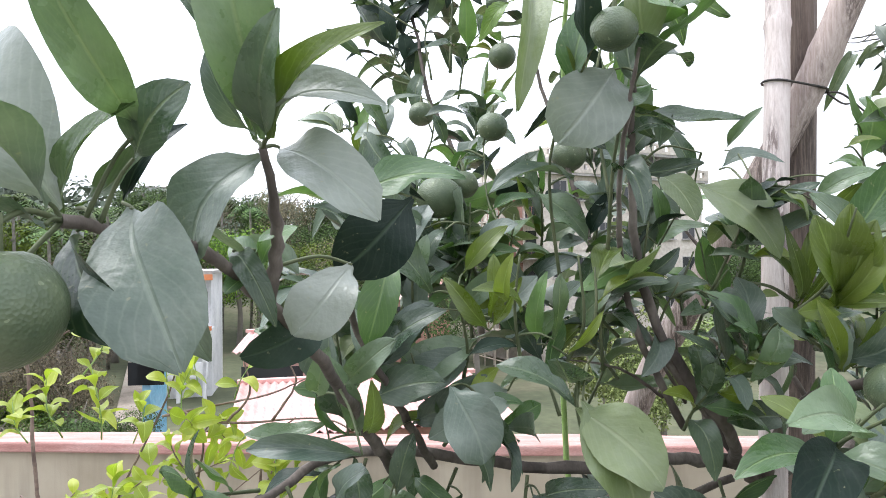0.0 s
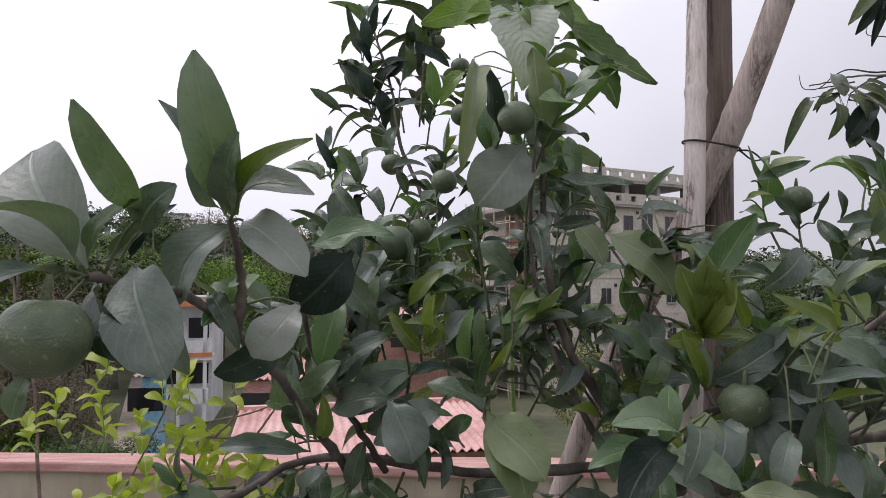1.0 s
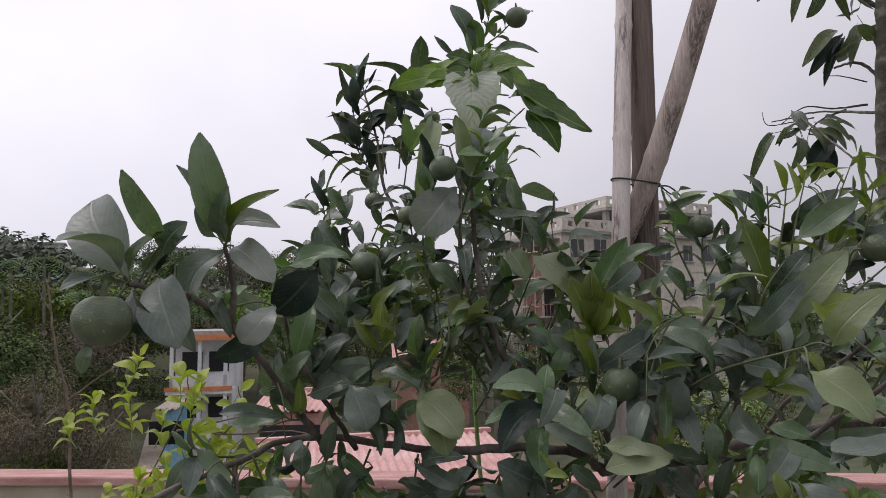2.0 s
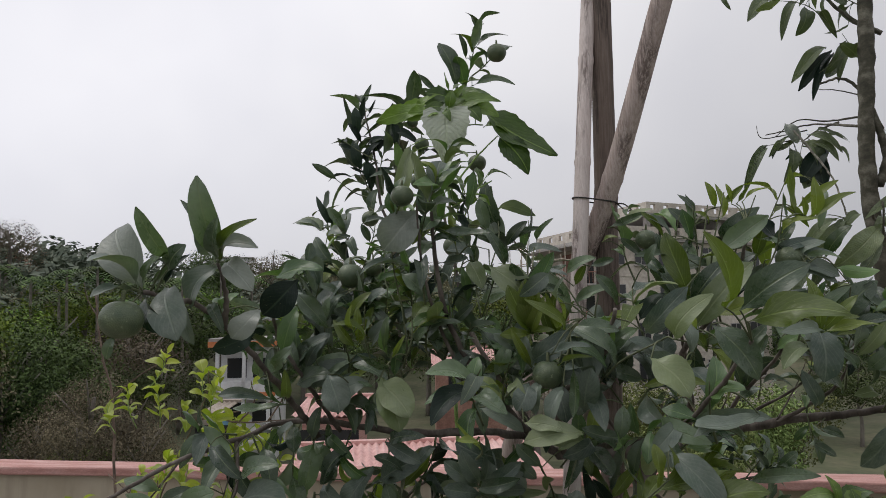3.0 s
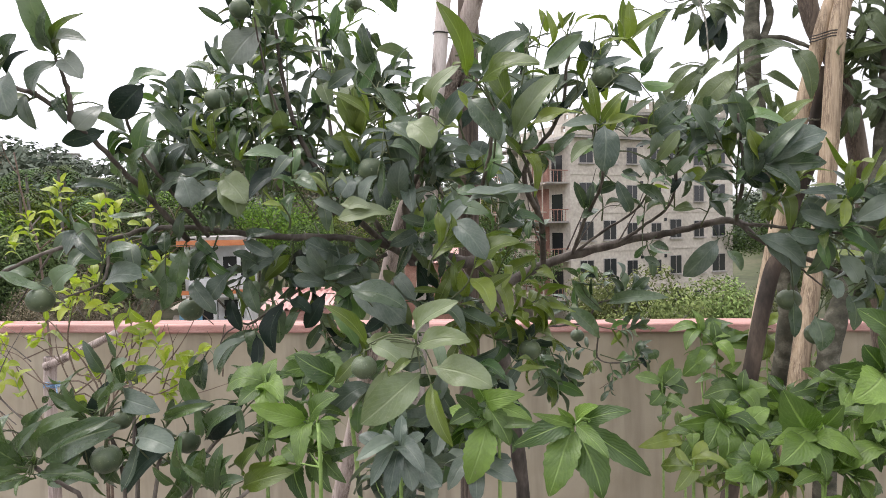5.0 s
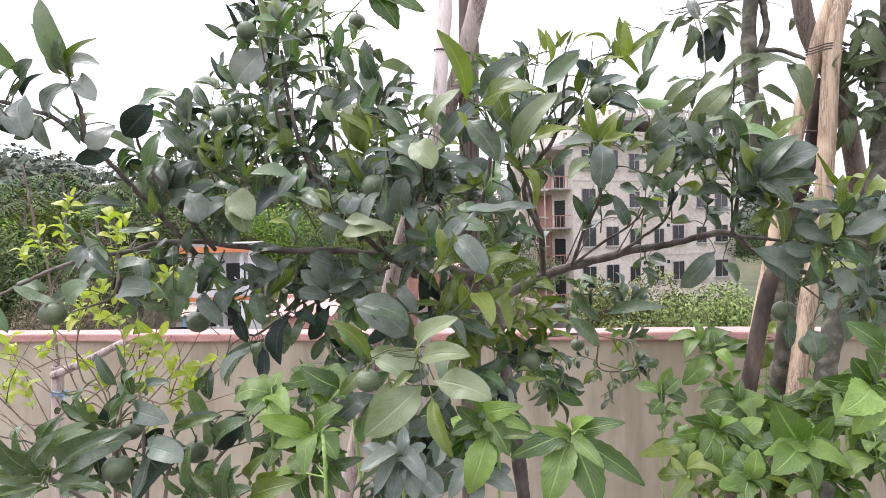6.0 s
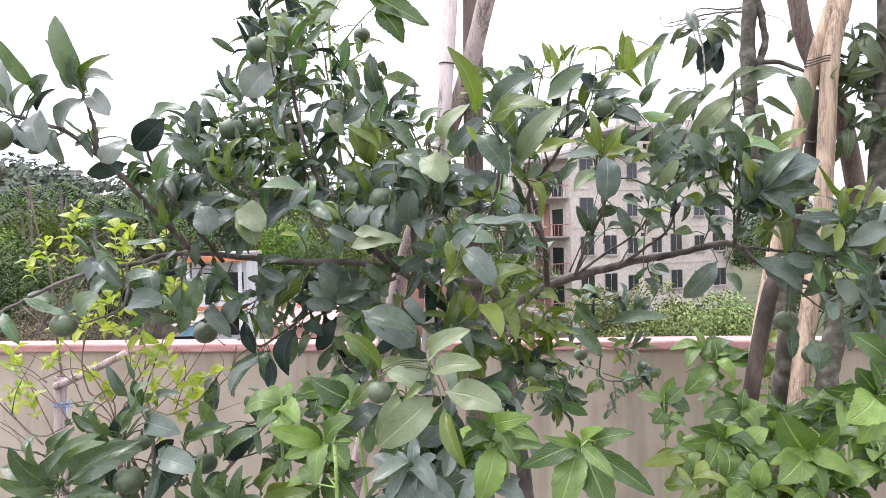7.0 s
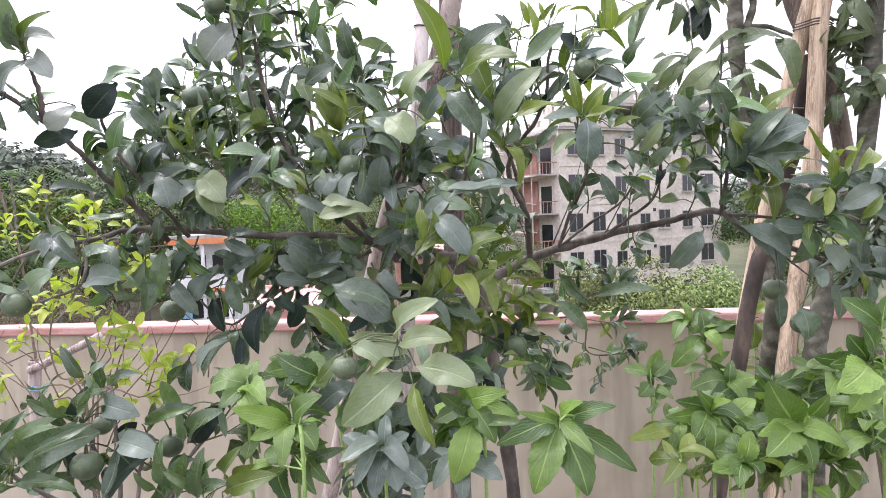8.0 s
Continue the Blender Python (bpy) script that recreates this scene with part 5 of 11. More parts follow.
tree.leaf((-0.128, 0.66, 1.318), (-0.007, 0.62, 1.335), GREY, face=(0, -0.8, 0.6), wide=1.1, shape=0)
# leaves of the outer shoots, facing the terrace
tree.leaf((0.399, 1.48, 1.977), (0.346, 1.464, 2.156), CITRUS, face=(-0.28, -0.76, 0.24), wide=0.8, shape=0)
tree.leaf((0.398, 1.48, 1.915), (0.34, 1.473, 2.06), GREY, face=(0.03, -0.72, 0.74), wide=1.1, shape=0)
tree.leaf((0.415, 1.48, 1.935), (0.487, 1.465, 2.021), CITRUS, face=(0.03, -0.71, 0.25), wide=0.8, shape=0)
tree.leaf((0.437, 1.48, 1.95), (0.545, 1.463, 1.988), CITRUS, face=(0.31, -0.61, 0.53), wide=0.55, shape=1)
tree.leaf((0.39, 1.48, 1.926), (0.31, 1.44, 1.969), CITRUS, face=(-0.21, -0.72, 0.53), wide=0.8, shape=5)
tree.leaf((0.344, 1.1, 1.858), (0.272, 1.054, 1.892), GREY, face=(0.24, -0.75, 0.66), wide=1.2, shape=1)
tree.leaf((0.395, 0.95, 1.829), (0.506, 0.916, 1.723), SAGE, face=(0.0, -0.67, 0.43), wide=1.15, shape=0)
tree.leaf((0.593, 0.9, 1.707), (0.509, 0.854, 1.799), CITRUS, face=(0.22, -0.98, 0.65), wide=0.85, shape=0)
tree.leaf((0.608, 1, 1.775), (0.631, 0.956, 1.829), FRESH, face=(0.05, -0.95, 0.66), wide=0.9, shape=4)
tree.leaf((0.597, 0.95, 1.729), (0.701, 0.936, 1.771), CITRUS, face=(-0.05, -0.72, 0.42), wide=0.6, shape=0)
tree.leaf((0.496, 0.75, 1.6), (0.593, 0.731, 1.672), GREY, face=(0.22, -0.62, 0.18), wide=0.9, shape=5)
tree.leaf((0.6, 0.7, 1.5), (0.61, 0.652, 1.594), GREY, face=(0.01, -0.86, 0.57), wide=1.1, shape=0)
tree.leaf((0.455, 0.7, 1.56), (0.488, 0.652, 1.518), SAGE, face=(-0.21, -0.77, 0.27), wide=1.2, shape=5)
tree.leaf((0.819, 1, 1.813), (0.948, 0.975, 1.824), CITRUS, face=(-0.22, -0.77, 0.5), wide=0.75, shape=5)
tree.leaf((0.879, 1, 1.71), (0.817, 0.971, 1.8), CITRUS, face=(0.28, -0.64, 0.19), wide=0.85, shape=0)
tree.leaf((0.788, 0.5, 1.671), (0.757, 0.482, 1.712), FRESH, face=(0.06, -0.94, 0.22), wide=0.8, shape=0)
tree.leaf((0.959, 1.05, 1.78), (0.876, 1.032, 1.79), CITRUS, face=(-0.33, -0.74, 0.2), wide=0.8, shape=1)
tree.leaf((0.957, 1.2, 1.79), (0.902, 1.163, 1.747), CITRUS, face=(0.32, -0.61, 0.32), wide=1.2, shape=0)
tree.leaf((0.969, 1.1, 1.757), (1.039, 1.061, 1.779), CITRUS, face=(-0.06, -0.98, 0.52), wide=0.7, shape=0)
tree.leaf((0.807, 0.7, 1.598), (0.731, 0.682, 1.607), GREY, face=(-0.22, -0.78, 0.23), wide=0.9, shape=2)
tree.leaf((0.778, 0.7, 1.571), (0.763, 0.669, 1.602), FRESH, face=(-0.24, -0.83, 0.37), wide=1, shape=2)
tree.leaf((0.778, 0.7, 1.571), (0.818, 0.687, 1.607), FRESH, face=(0.2, -0.75, 0.32), wide=0.8, shape=0)
tree.leaf((0.778, 0.7, 1.568), (0.722, 0.676, 1.552), FRESH, face=(-0.2, -0.97, 0.22), wide=0.8, shape=0)
tree.leaf((0.778, 0.7, 1.568), (0.847, 0.692, 1.559), FRESH, face=(-0.23, -0.87, 0.24), wide=0.7, shape=0)
tree.leaf((0.687, 0.8, 1.544), (0.706, 0.771, 1.615), CITRUS, face=(0.06, -0.73, 0.17), wide=0.9, shape=4)
tree.leaf((0.739, 0.8, 1.557), (0.663, 0.782, 1.576), CITRUS, face=(0.35, -0.86, 0.27), wide=1, shape=0)
tree.leaf((0.682, 0.7, 1.515), (0.672, 0.684, 1.448), CITRUS, face=(-0.06, -0.61, 0.4), wide=1.1, shape=0)
tree.leaf((0.772, 0.6, 1.497), (0.719, 0.567, 1.444), GREY, face=(-0.05, -0.69, 0.26), wide=1, shape=0)
tree.leaf((0.978, 1.05, 1.973), (0.959, 1.033, 2.043), FRESH, face=(-0.18, -0.68, 0.29), wide=0.8, shape=1)
tree.leaf((0.995, 1.05, 1.977), (1.045, 1.038, 2.033), FRESH, face=(-0.31, -0.97, 0.49), wide=0.7, shape=4)
tree.leaf((0.92, 1.05, 1.951), (0.878, 1.027, 2.006), CITRUS, face=(0.28, -0.86, 0.62), wide=0.8, shape=5)
tree.leaf((0.932, 1.05, 1.953), (0.901, 1.042, 2.009), CITRUS, face=(-0.08, -0.77, 0.71), wide=0.6, shape=4)
tree.leaf((0.984, 1.04, 1.88), (1.06, 0.996, 1.971), CITRUS, face=(0.3, -0.73, 0.54), wide=0.95, shape=5)
tree.leaf((1.065, 1.04, 1.835), (1.1, 1.021, 1.943), FRESH, face=(-0.06, -0.69, 0.63), wide=0.8, shape=1)
tree.leaf((1.101, 1, 1.853), (1.151, 0.98, 1.92), CITRUS, face=(-0.08, -0.8, 0.67), wide=1, shape=1)
tree.leaf((1.062, 1, 1.884), (1.112, 0.954, 1.846), CITRUS, face=(0.12, -0.62, 0.69), wide=0.8, shape=0)
tree.leaf((1.135, 0.96, 1.833), (1.184, 0.922, 1.869), GREY, face=(-0.16, -0.94, 0.67), wide=0.9, shape=5)
tree.leaf((1.142, 0.96, 1.828), (1.22, 0.927, 1.827), CITRUS, face=(0.05, -0.9, 0.71), wide=0.55, shape=0)
tree.leaf((1.134, 0.96, 1.817), (1.206, 0.92, 1.775), GREY, face=(-0.2, -0.66, 0.52), wide=0.95, shape=1)
tree.leaf((1.211, 1.15, 1.969), (1.194, 1.139, 2.093), FRESH, face=(0.22, -0.91, 0.68), wide=0.75, shape=4)
tree.leaf((1.189, 1.15, 1.959), (1.177, 1.142, 2.023), CITRUS, face=(0.32, -0.66, 0.51), wide=0.8, shape=4)
tree.leaf((1.231, 1.2, 1.987), (1.329, 1.162, 2.059), FRESH, face=(-0.02, -0.81, 0.17), wide=0.5, shape=0)
tree.leaf((1.31, 1.2, 2.05), (1.277, 1.165, 1.925), CITRUS, face=(-0.27, -0.82, 0.3), wide=0.45, shape=0)
tree.leaf((1.066, 0.68, 1.66), (1.051, 0.672, 1.77), FRESH, face=(-0.29, -0.95, 0.69), wide=0.65, shape=1)
tree.leaf((1.066, 0.68, 1.66), (1.116, 0.639, 1.732), FRESH, face=(0.23, -0.63, 0.48), wide=0.55, shape=2)
tree.leaf((1.066, 0.68, 1.658), (1.171, 0.665, 1.674), FRESH, face=(0.33, -0.76, 0.61), wide=0.5, shape=2)
tree.leaf((1.066, 0.68, 1.658), (1.021, 0.67, 1.728), FRESH, face=(-0.27, -0.85, 0.68), wide=0.6, shape=4)
tree.leaf((1.069, 0.7, 1.658), (0.982, 0.652, 1.655), GREY, face=(-0.06, -0.88, 0.42), wide=0.6, shape=5)
tree.leaf((1.214, 1, 1.74), (1.25, 0.957, 1.776), FRESH, face=(-0.21, -0.72, 0.65), wide=0.6, shape=2)
tree.leaf((1.268, 1.1, 1.686), (1.358, 1.089, 1.788), CITRUS, face=(0.04, -0.75, 0.25), wide=1.15, shape=5)
tree.leaf((1.41, 1, 1.645), (1.351, 0.988, 1.752), CITRUS, face=(-0.0, -0.74, 0.48), wide=0.85, shape=0)
tree.leaf((1.517, 1, 1.648), (1.446, 0.964, 1.775), CITRUS, face=(-0.35, -0.72, 0.48), wide=0.8, shape=2)
tree.leaf((1.521, 0.95, 1.569), (1.471, 0.911, 1.667), FRESH, face=(0.07, -0.81, 0.46), wide=0.8, shape=2)
tree.leaf((1.498, 0.97, 1.546), (1.471, 0.928, 1.66), CITRUS, face=(-0.1, -0.91, 0.74), wide=1.1, shape=5)
tree.leaf((1.562, 1, 1.675), (1.664, 0.994, 1.761), FRESH, face=(-0.31, -0.96, 0.48), wide=0.75, shape=2)
tree.leaf((1.536, 0.95, 1.565), (1.606, 0.911, 1.507), FRESH, face=(0.05, -0.97, 0.45), wide=0.8, shape=2)
tree.leaf((1.51, 1.1, 1.529), (1.395, 1.068, 1.563), CITRUS, face=(-0.04, -0.66, 0.61), wide=1.1, shape=1)
tree.leaf((1.329, 1.2, 1.562), (1.261, 1.153, 1.62), CITRUS, face=(-0.11, -0.77, 0.51), wide=0.9, shape=5)
tree.leaf((1.32, 1.1, 1.658), (1.273, 1.06, 1.694), FRESH, face=(-0.23, -0.96, 0.37), wide=0.8, shape=4)
tree.leaf((1.357, 1.1, 1.623), (1.413, 1.061, 1.696), CITRUS, face=(0.12, -0.95, 0.2), wide=0.7, shape=5)
tree.leaf((1.343, 1.1, 1.64), (1.249, 1.055, 1.652), FRESH, face=(-0.22, -0.86, 0.35), wide=0.7, shape=1)
tree.leaf((1.359, 1.3, 1.473), (1.258, 1.257, 1.548), CITRUS, face=(0.07, -0.81, 0.6), wide=0.85, shape=0)
tree.leaf((1.146, 1.4, 1.537), (1.212, 1.36, 1.572), CITRUS, face=(0.22, -0.98, 0.25), wide=1.3, shape=4)
tree.leaf((1.115, 1.4, 1.479), (1.073, 1.353, 1.572), CITRUS, face=(0.11, -1.0, 0.2), wide=0.7, shape=0)
tree.leaf((1.126, 1.4, 1.479), (1.134, 1.387, 1.572), CITRUS, face=(-0.01, -0.95, 0.28), wide=0.8, shape=5)
tree.leaf((1.281, 1.3, 1.579), (1.22, 1.281, 1.594), CITRUS, face=(0.3, -0.76, 0.51), wide=0.9, shape=2)
tree.leaf((1.441, 1.3, 1.475), (1.376, 1.264, 1.465), SAGE, face=(-0.13, -0.69, 0.35), wide=1.2, shape=5)
tree.leaf((1.561, 1, 1.476), (1.507, 0.972, 1.468), FRESH, face=(-0.03, -0.92, 0.45), wide=1.1, shape=1)
tree.leaf((1.561, 1, 1.476), (1.537, 0.982, 1.436), FRESH, face=(-0.06, -0.61, 0.26), wide=1, shape=4)
tree.leaf((1.561, 1, 1.48), (1.577, 0.975, 1.501), FRESH, face=(0.04, -0.93, 0.39), wide=1, shape=2)
tree.leaf((1.561, 1, 1.476), (1.589, 0.968, 1.451), FRESH, face=(-0.24, -0.63, 0.73), wide=0.9, shape=5)
tree.leaf((1.492, 1.3, 1.503), (1.517, 1.255, 1.444), CITRUS, face=(0.07, -0.72, 0.2), wide=1.1, shape=1)
tree.leaf((1.575, 1.2, 1.506), (1.529, 1.174, 1.451), CITRUS, face=(0.1, -0.79, 0.51), wide=0.9, shape=0)
tree.leaf((1.713, 0.9, 1.501), (1.712, 0.888, 1.586), FRESH, face=(-0.18, -0.72, 0.72), wide=0.8, shape=0)
tree.leaf((1.709, 0.9, 1.496), (1.699, 0.877, 1.416), FRESH, face=(0.06, -0.85, 0.58), wide=1, shape=4)
tree.leaf((1.73, 0.9, 1.43), (1.821, 0.883, 1.487), GREY, face=(0.02, -0.66, 0.21), wide=1.1, shape=0)
tree.leaf((1.75, 1.1, 1.493), (1.665, 1.054, 1.417), CITRUS, face=(-0.29, -0.71, 0.68), wide=1, shape=5)
tree.leaf((1.739, 0.95, 1.478), (1.61, 0.932, 1.502), GREY, face=(0.27, -0.88, 0.59), wide=0.45, shape=5)
tree.leaf((1.757, 0.85, 1.404), (1.804, 0.827, 1.458), FRESH, face=(-0.26, -0.88, 0.2), wide=1, shape=1)
tree.leaf((1.543, 1.3, 1.344), (1.581, 1.265, 1.28), CITRUS, face=(0.16, -0.82, 0.45), wide=1.15, shape=0)
tree.leaf((1.74, 1, 1.341), (1.787, 0.985, 1.267), GREY, face=(-0.14, -0.8, 0.38), wide=1.3, shape=0)
tree.leaf((1.724, 1, 1.279), (1.721, 0.957, 1.227), GREY, face=(-0.17, -0.76, 0.56), wide=1, shape=2)
tree.leaf((1.788, 1.05, 1.228), (1.805, 1.03, 1.131), CITRUS, face=(-0.08, -0.77, 0.17), wide=1.2, shape=5)
tree.leaf((1.646, 1.05, 1.213), (1.652, 1.043, 1.11), CITRUS, face=(0.32, -0.66, 0.24), wide=1.1, shape=4)
tree.leaf((1.863, 1.1, 1.35), (1.873, 1.059, 1.239), CITRUS, face=(-0.19, -0.82, 0.44), wide=1.1, shape=5)
tree.leaf((1.902, 1.1, 1.333), (1.917, 1.072, 1.205), CITRUS, face=(0.27, -0.78, 0.59), wide=1, shape=5)
tree.leaf((1.231, 1.85, 1.073), (1.1, 1.805, 1.193), CITRUS, face=(-0.08, -0.94, 0.65), wide=0.9, shape=4)
tree.leaf((1.245, 1.85, 1.105), (1.488, 1.836, 1.142), CITRUS, face=(-0.02, -0.96, 0.36), wide=0.5, shape=5)
tree.leaf((1.22, 1.85, 0.965), (1.094, 1.809, 1.089), CITRUS, face=(-0.06, -0.9, 0.64), wide=0.9, shape=0)
tree.leaf((1.342, 1.85, 1.142), (1.412, 1.833, 1.217), CITRUS, face=(0.25, -0.86, 0.33), wide=0.8, shape=2)
tree.leaf((1.31, 1.85, 1.142), (1.269, 1.818, 1.22), CITRUS, face=(-0.11, -0.93, 0.68), wide=0.8, shape=1)
tree.leaf((1.304, 1.4, 1.323), (1.355, 1.357, 1.295), CITRUS, face=(0.11, -0.88, 0.51), wide=1, shape=4)
tree.leaf((1.331, 1.4, 1.362), (1.385, 1.374, 1.343), CITRUS, face=(0.32, -0.97, 0.26), wide=1.1, shape=0)
tree.leaf((0.408, 0.9, 1.348), (0.308, 0.873, 1.399), GREY, face=(0.03, -0.84, 0.3), wide=1, shape=0)
tree.leaf((0.363, 0.85, 1.305), (0.464, 0.816, 1.326), CITRUS, face=(-0.11, -0.84, 0.23), wide=0.8, shape=1)
tree.leaf((0.668, 0.8, 1.226), (0.707, 0.789, 1.315), FRESH, face=(0.33, -0.93, 0.46), wide=0.9, shape=0)
tree.leaf((0.733, 0.8, 1.261), (0.714, 0.791, 1.369), FRESH, face=(-0.19, -0.71, 0.72), wide=0.6, shape=5)
tree.leaf((0.777, 0.8, 1.249), (0.859, 0.753, 1.32), FRESH, face=(-0.34, -0.88, 0.28), wide=0.8, shape=0)
tree.leaf((0.749, 0.8, 1.249), (0.733, 0.757, 1.325), FRESH, face=(0.17, -0.93, 0.33), wide=0.9, shape=2)
tree.leaf((0.713, 0.8, 1.257), (0.602, 0.767, 1.275), FRESH, face=(-0.07, -0.67, 0.45), wide=0.4, shape=0)
tree.leaf((0.708, 0.4, 1.225), (0.731, 0.362, 1.158), CITRUS, face=(0.25, -0.72, 0.56), wide=0.7, shape=0)
tree.leaf((0.576, 0.35, 1.201), (0.538, 0.314, 1.152), FRESH, face=(-0.04, -0.67, 0.16), wide=0.9, shape=2)
tree.leaf((0.281, 0.9, 1.208), (0.261, 0.855, 1.151), CITRUS, face=(-0.16, -0.9, 0.39), wide=1, shape=5)
tree.leaf((0.31, 0.9, 1.07), (0.37, 0.855, 0.994), GREY, face=(-0.06, -0.9, 0.28), wide=1.1, shape=1)
tree.leaf((0.157, 0.85, 1.405), (0.248, 0.823, 1.433), CITRUS, face=(-0.33, -0.71, 0.32), wide=0.8, shape=5)
tree.leaf((0.187, 0.85, 1.342), (0.12, 0.838, 1.375), CITRUS, face=(0.18, -0.63, 0.74), wide=0.9, shape=0)
tree.leaf((0.117, 0.9, 1.306), (0.231, 0.868, 1.375), GREY, face=(0.14, -0.97, 0.3), wide=0.9, shape=0)
tree.leaf((-0.066, 0.95, 1.388), (0.01, 0.907, 1.307), CITRUS, face=(-0.0, -0.65, 0.35), wide=0.9, shape=2)
tree.leaf((0.058, 1.1, 1.126), (-0.039, 1.07, 1.006), CITRUS, face=(-0.21, -0.64, 0.46), wide=0.7, shape=0)
tree.leaf((0.04, 1.1, 1.122), (0.106, 1.089, 1.023), CITRUS, face=(0.33, -0.72, 0.49), wide=1, shape=5)
tree.leaf((0.144, 1.1, 1.198), (0.164, 1.088, 1.088), CITRUS, face=(0.17, -0.86, 0.75), wide=1.1, shape=5)
tree.leaf((-0.192, 0.65, 1.434), (-0.113, 0.613, 1.364), CITRUS, face=(0.18, -0.92, 0.56), wide=0.8, shape=1)
tree.leaf((-0.24, 0.7, 1.47), (-0.16, 0.693, 1.403), CITRUS, face=(-0.12, -0.73, 0.74), wide=0.8, shape=4)
tree.leaf((-0.133, 0.66, 1.361), (-0.025, 0.619, 1.404), CITRUS, face=(0.34, -0.66, 0.6), wide=0.9, shape=0)
tree.leaf((-0.116, 0.75, 1.414), (-0.073, 0.704, 1.327), CITRUS, face=(0.32, -0.87, 0.74), wide=0.9, shape=0)
tree.leaf((-0.099, 0.9, 1.44), (-0.08, 0.866, 1.38), CITRUS, face=(-0.17, -0.97, 0.55), wide=1.2, shape=2)
tree.leaf((-0.029, 0.95, 1.438), (-0.014, 0.94, 1.371), CITRUS, face=(-0.21, -0.66, 0.44), wide=1, shape=4)
tree.leaf((-0.08, 0.8, 1.659), (-0.043, 0.773, 1.587), CITRUS, face=(-0.12, -0.77, 0.39), wide=0.9, shape=0)
tree.leaf((-0.058, 0.8, 1.589), (0.036, 0.762, 1.664), CITRUS, face=(-0.32, -0.66, 0.28), wide=0.7, shape=0)
tree.leaf((-0.059, 0.8, 1.547), (0.033, 0.779, 1.578), CITRUS, face=(0.26, -0.98, 0.56), wide=1.1, shape=2)
tree.leaf((-0.013, 0.85, 1.503), (0.092, 0.829, 1.56), GREY, face=(0.15, -0.98, 0.26), wide=0.8, shape=1)
tree.leaf((-0.038, 0.6, 1.536), (-0.145, 0.586, 1.551), GREY, face=(0.02, -0.61, 0.22), wide=0.5, shape=1)
tree.leaf((-0.104, 0.7, 1.57), (-0.085, 0.659, 1.632), CITRUS, face=(0.16, -0.98, 0.45), wide=0.8, shape=0)
tree.leaf((-0.073, 0.7, 1.584), (-0.015, 0.654, 1.643), CITRUS, face=(0.21, -0.92, 0.25), wide=0.7, shape=2)
tree.leaf((0.018, 0.8, 1.679), (-0.048, 0.768, 1.753), CITRUS, face=(-0.1, -0.6, 0.57), wide=0.9, shape=2)
tree.leaf((-0.007, 0.85, 1.693), (0.007, 0.843, 1.754), CITRUS, face=(0.2, -0.89, 0.4), wide=0.8, shape=0)
tree.leaf((0.052, 0.9, 1.648), (0.112, 0.88, 1.708), CITRUS, face=(0.07, -0.62, 0.2), wide=0.9, shape=0)
tree.leaf((0.069, 0.9, 1.663), (0.116, 0.853, 1.733), FRESH, face=(0.02, -0.67, 0.52), wide=0.8, shape=4)
tree.leaf((0, 0.9, 1.625), (-0.004, 0.88, 1.712), GREY, face=(-0.34, -0.86, 0.38), wide=1, shape=0)
tree.leaf((0.102, 0.9, 1.63), (0.161, 0.86, 1.688), GREY, face=(-0.25, -0.62, 0.26), wide=1, shape=1)
tree.leaf((0.142, 0.95, 1.666), (0.09, 0.934, 1.728), CITRUS, face=(0.17, -0.82, 0.37), wide=0.8, shape=5)
# leaves of the inner shoots
tree.leaf((0.546, 0.97, 1.64), (0.501, 0.96, 1.733), FRESH, face=(0.14, -0.86, 0.71), wide=0.6, shape=1)
tree.leaf((0.551, 0.97, 1.65), (0.558, 0.933, 1.772), FRESH, face=(-0.15, -0.63, 0.42), wide=0.5, shape=2)
tree.leaf((0.553, 0.97, 1.645), (0.6, 0.935, 1.738), FRESH, face=(-0.07, -0.91, 0.22), wide=0.5, shape=0)
tree.leaf((0.545, 0.97, 1.65), (0.507, 0.927, 1.762), FRESH, face=(-0.13, -0.92, 0.37), wide=0.5, shape=5)
tree.leaf((0.496, 0.76, 1.587), (0.451, 0.727, 1.672), FRESH, face=(-0.25, -0.82, 0.55), wide=0.5, shape=0)
tree.leaf((0.498, 0.76, 1.587), (0.485, 0.754, 1.662), GREY, face=(-0.3, -0.84, 0.17), wide=0.7, shape=1)
tree.leaf((0.499, 0.76, 1.587), (0.558, 0.745, 1.671), FRESH, face=(0.33, -0.76, 0.74), wide=0.5, shape=2)
tree.leaf((0.509, 0.76, 1.591), (0.587, 0.716, 1.684), GREY, face=(-0.28, -0.86, 0.68), wide=0.6, shape=4)
tree.leaf((0.476, 0.78, 1.615), (0.413, 0.749, 1.659), GREY, face=(0.09, -0.67, 0.21), wide=0.55, shape=2)
tree.leaf((0.512, 0.7, 1.563), (0.493, 0.672, 1.499), GREY, face=(-0.21, -0.78, 0.28), wide=1.05, shape=1)
tree.leaf((0.558, 0.64, 1.558), (0.522, 0.613, 1.493), GREY, face=(-0.28, -0.93, 0.2), wide=0.95, shape=1)
tree.leaf((0.577, 0.6, 1.596), (0.579, 0.589, 1.503), GLOSS, face=(-0.24, -0.76, 0.56), wide=0.7, shape=4)
tree.leaf((0.478, 0.6, 1.492), (0.553, 0.59, 1.485), SAGE, face=(-0.01, -0.87, 0.47), wide=0.9, shape=2)
tree.leaf((0.545, 0.55, 1.605), (0.61, 0.531, 1.619), FRESH, face=(-0.03, -0.77, 0.65), wide=0.4, shape=1)
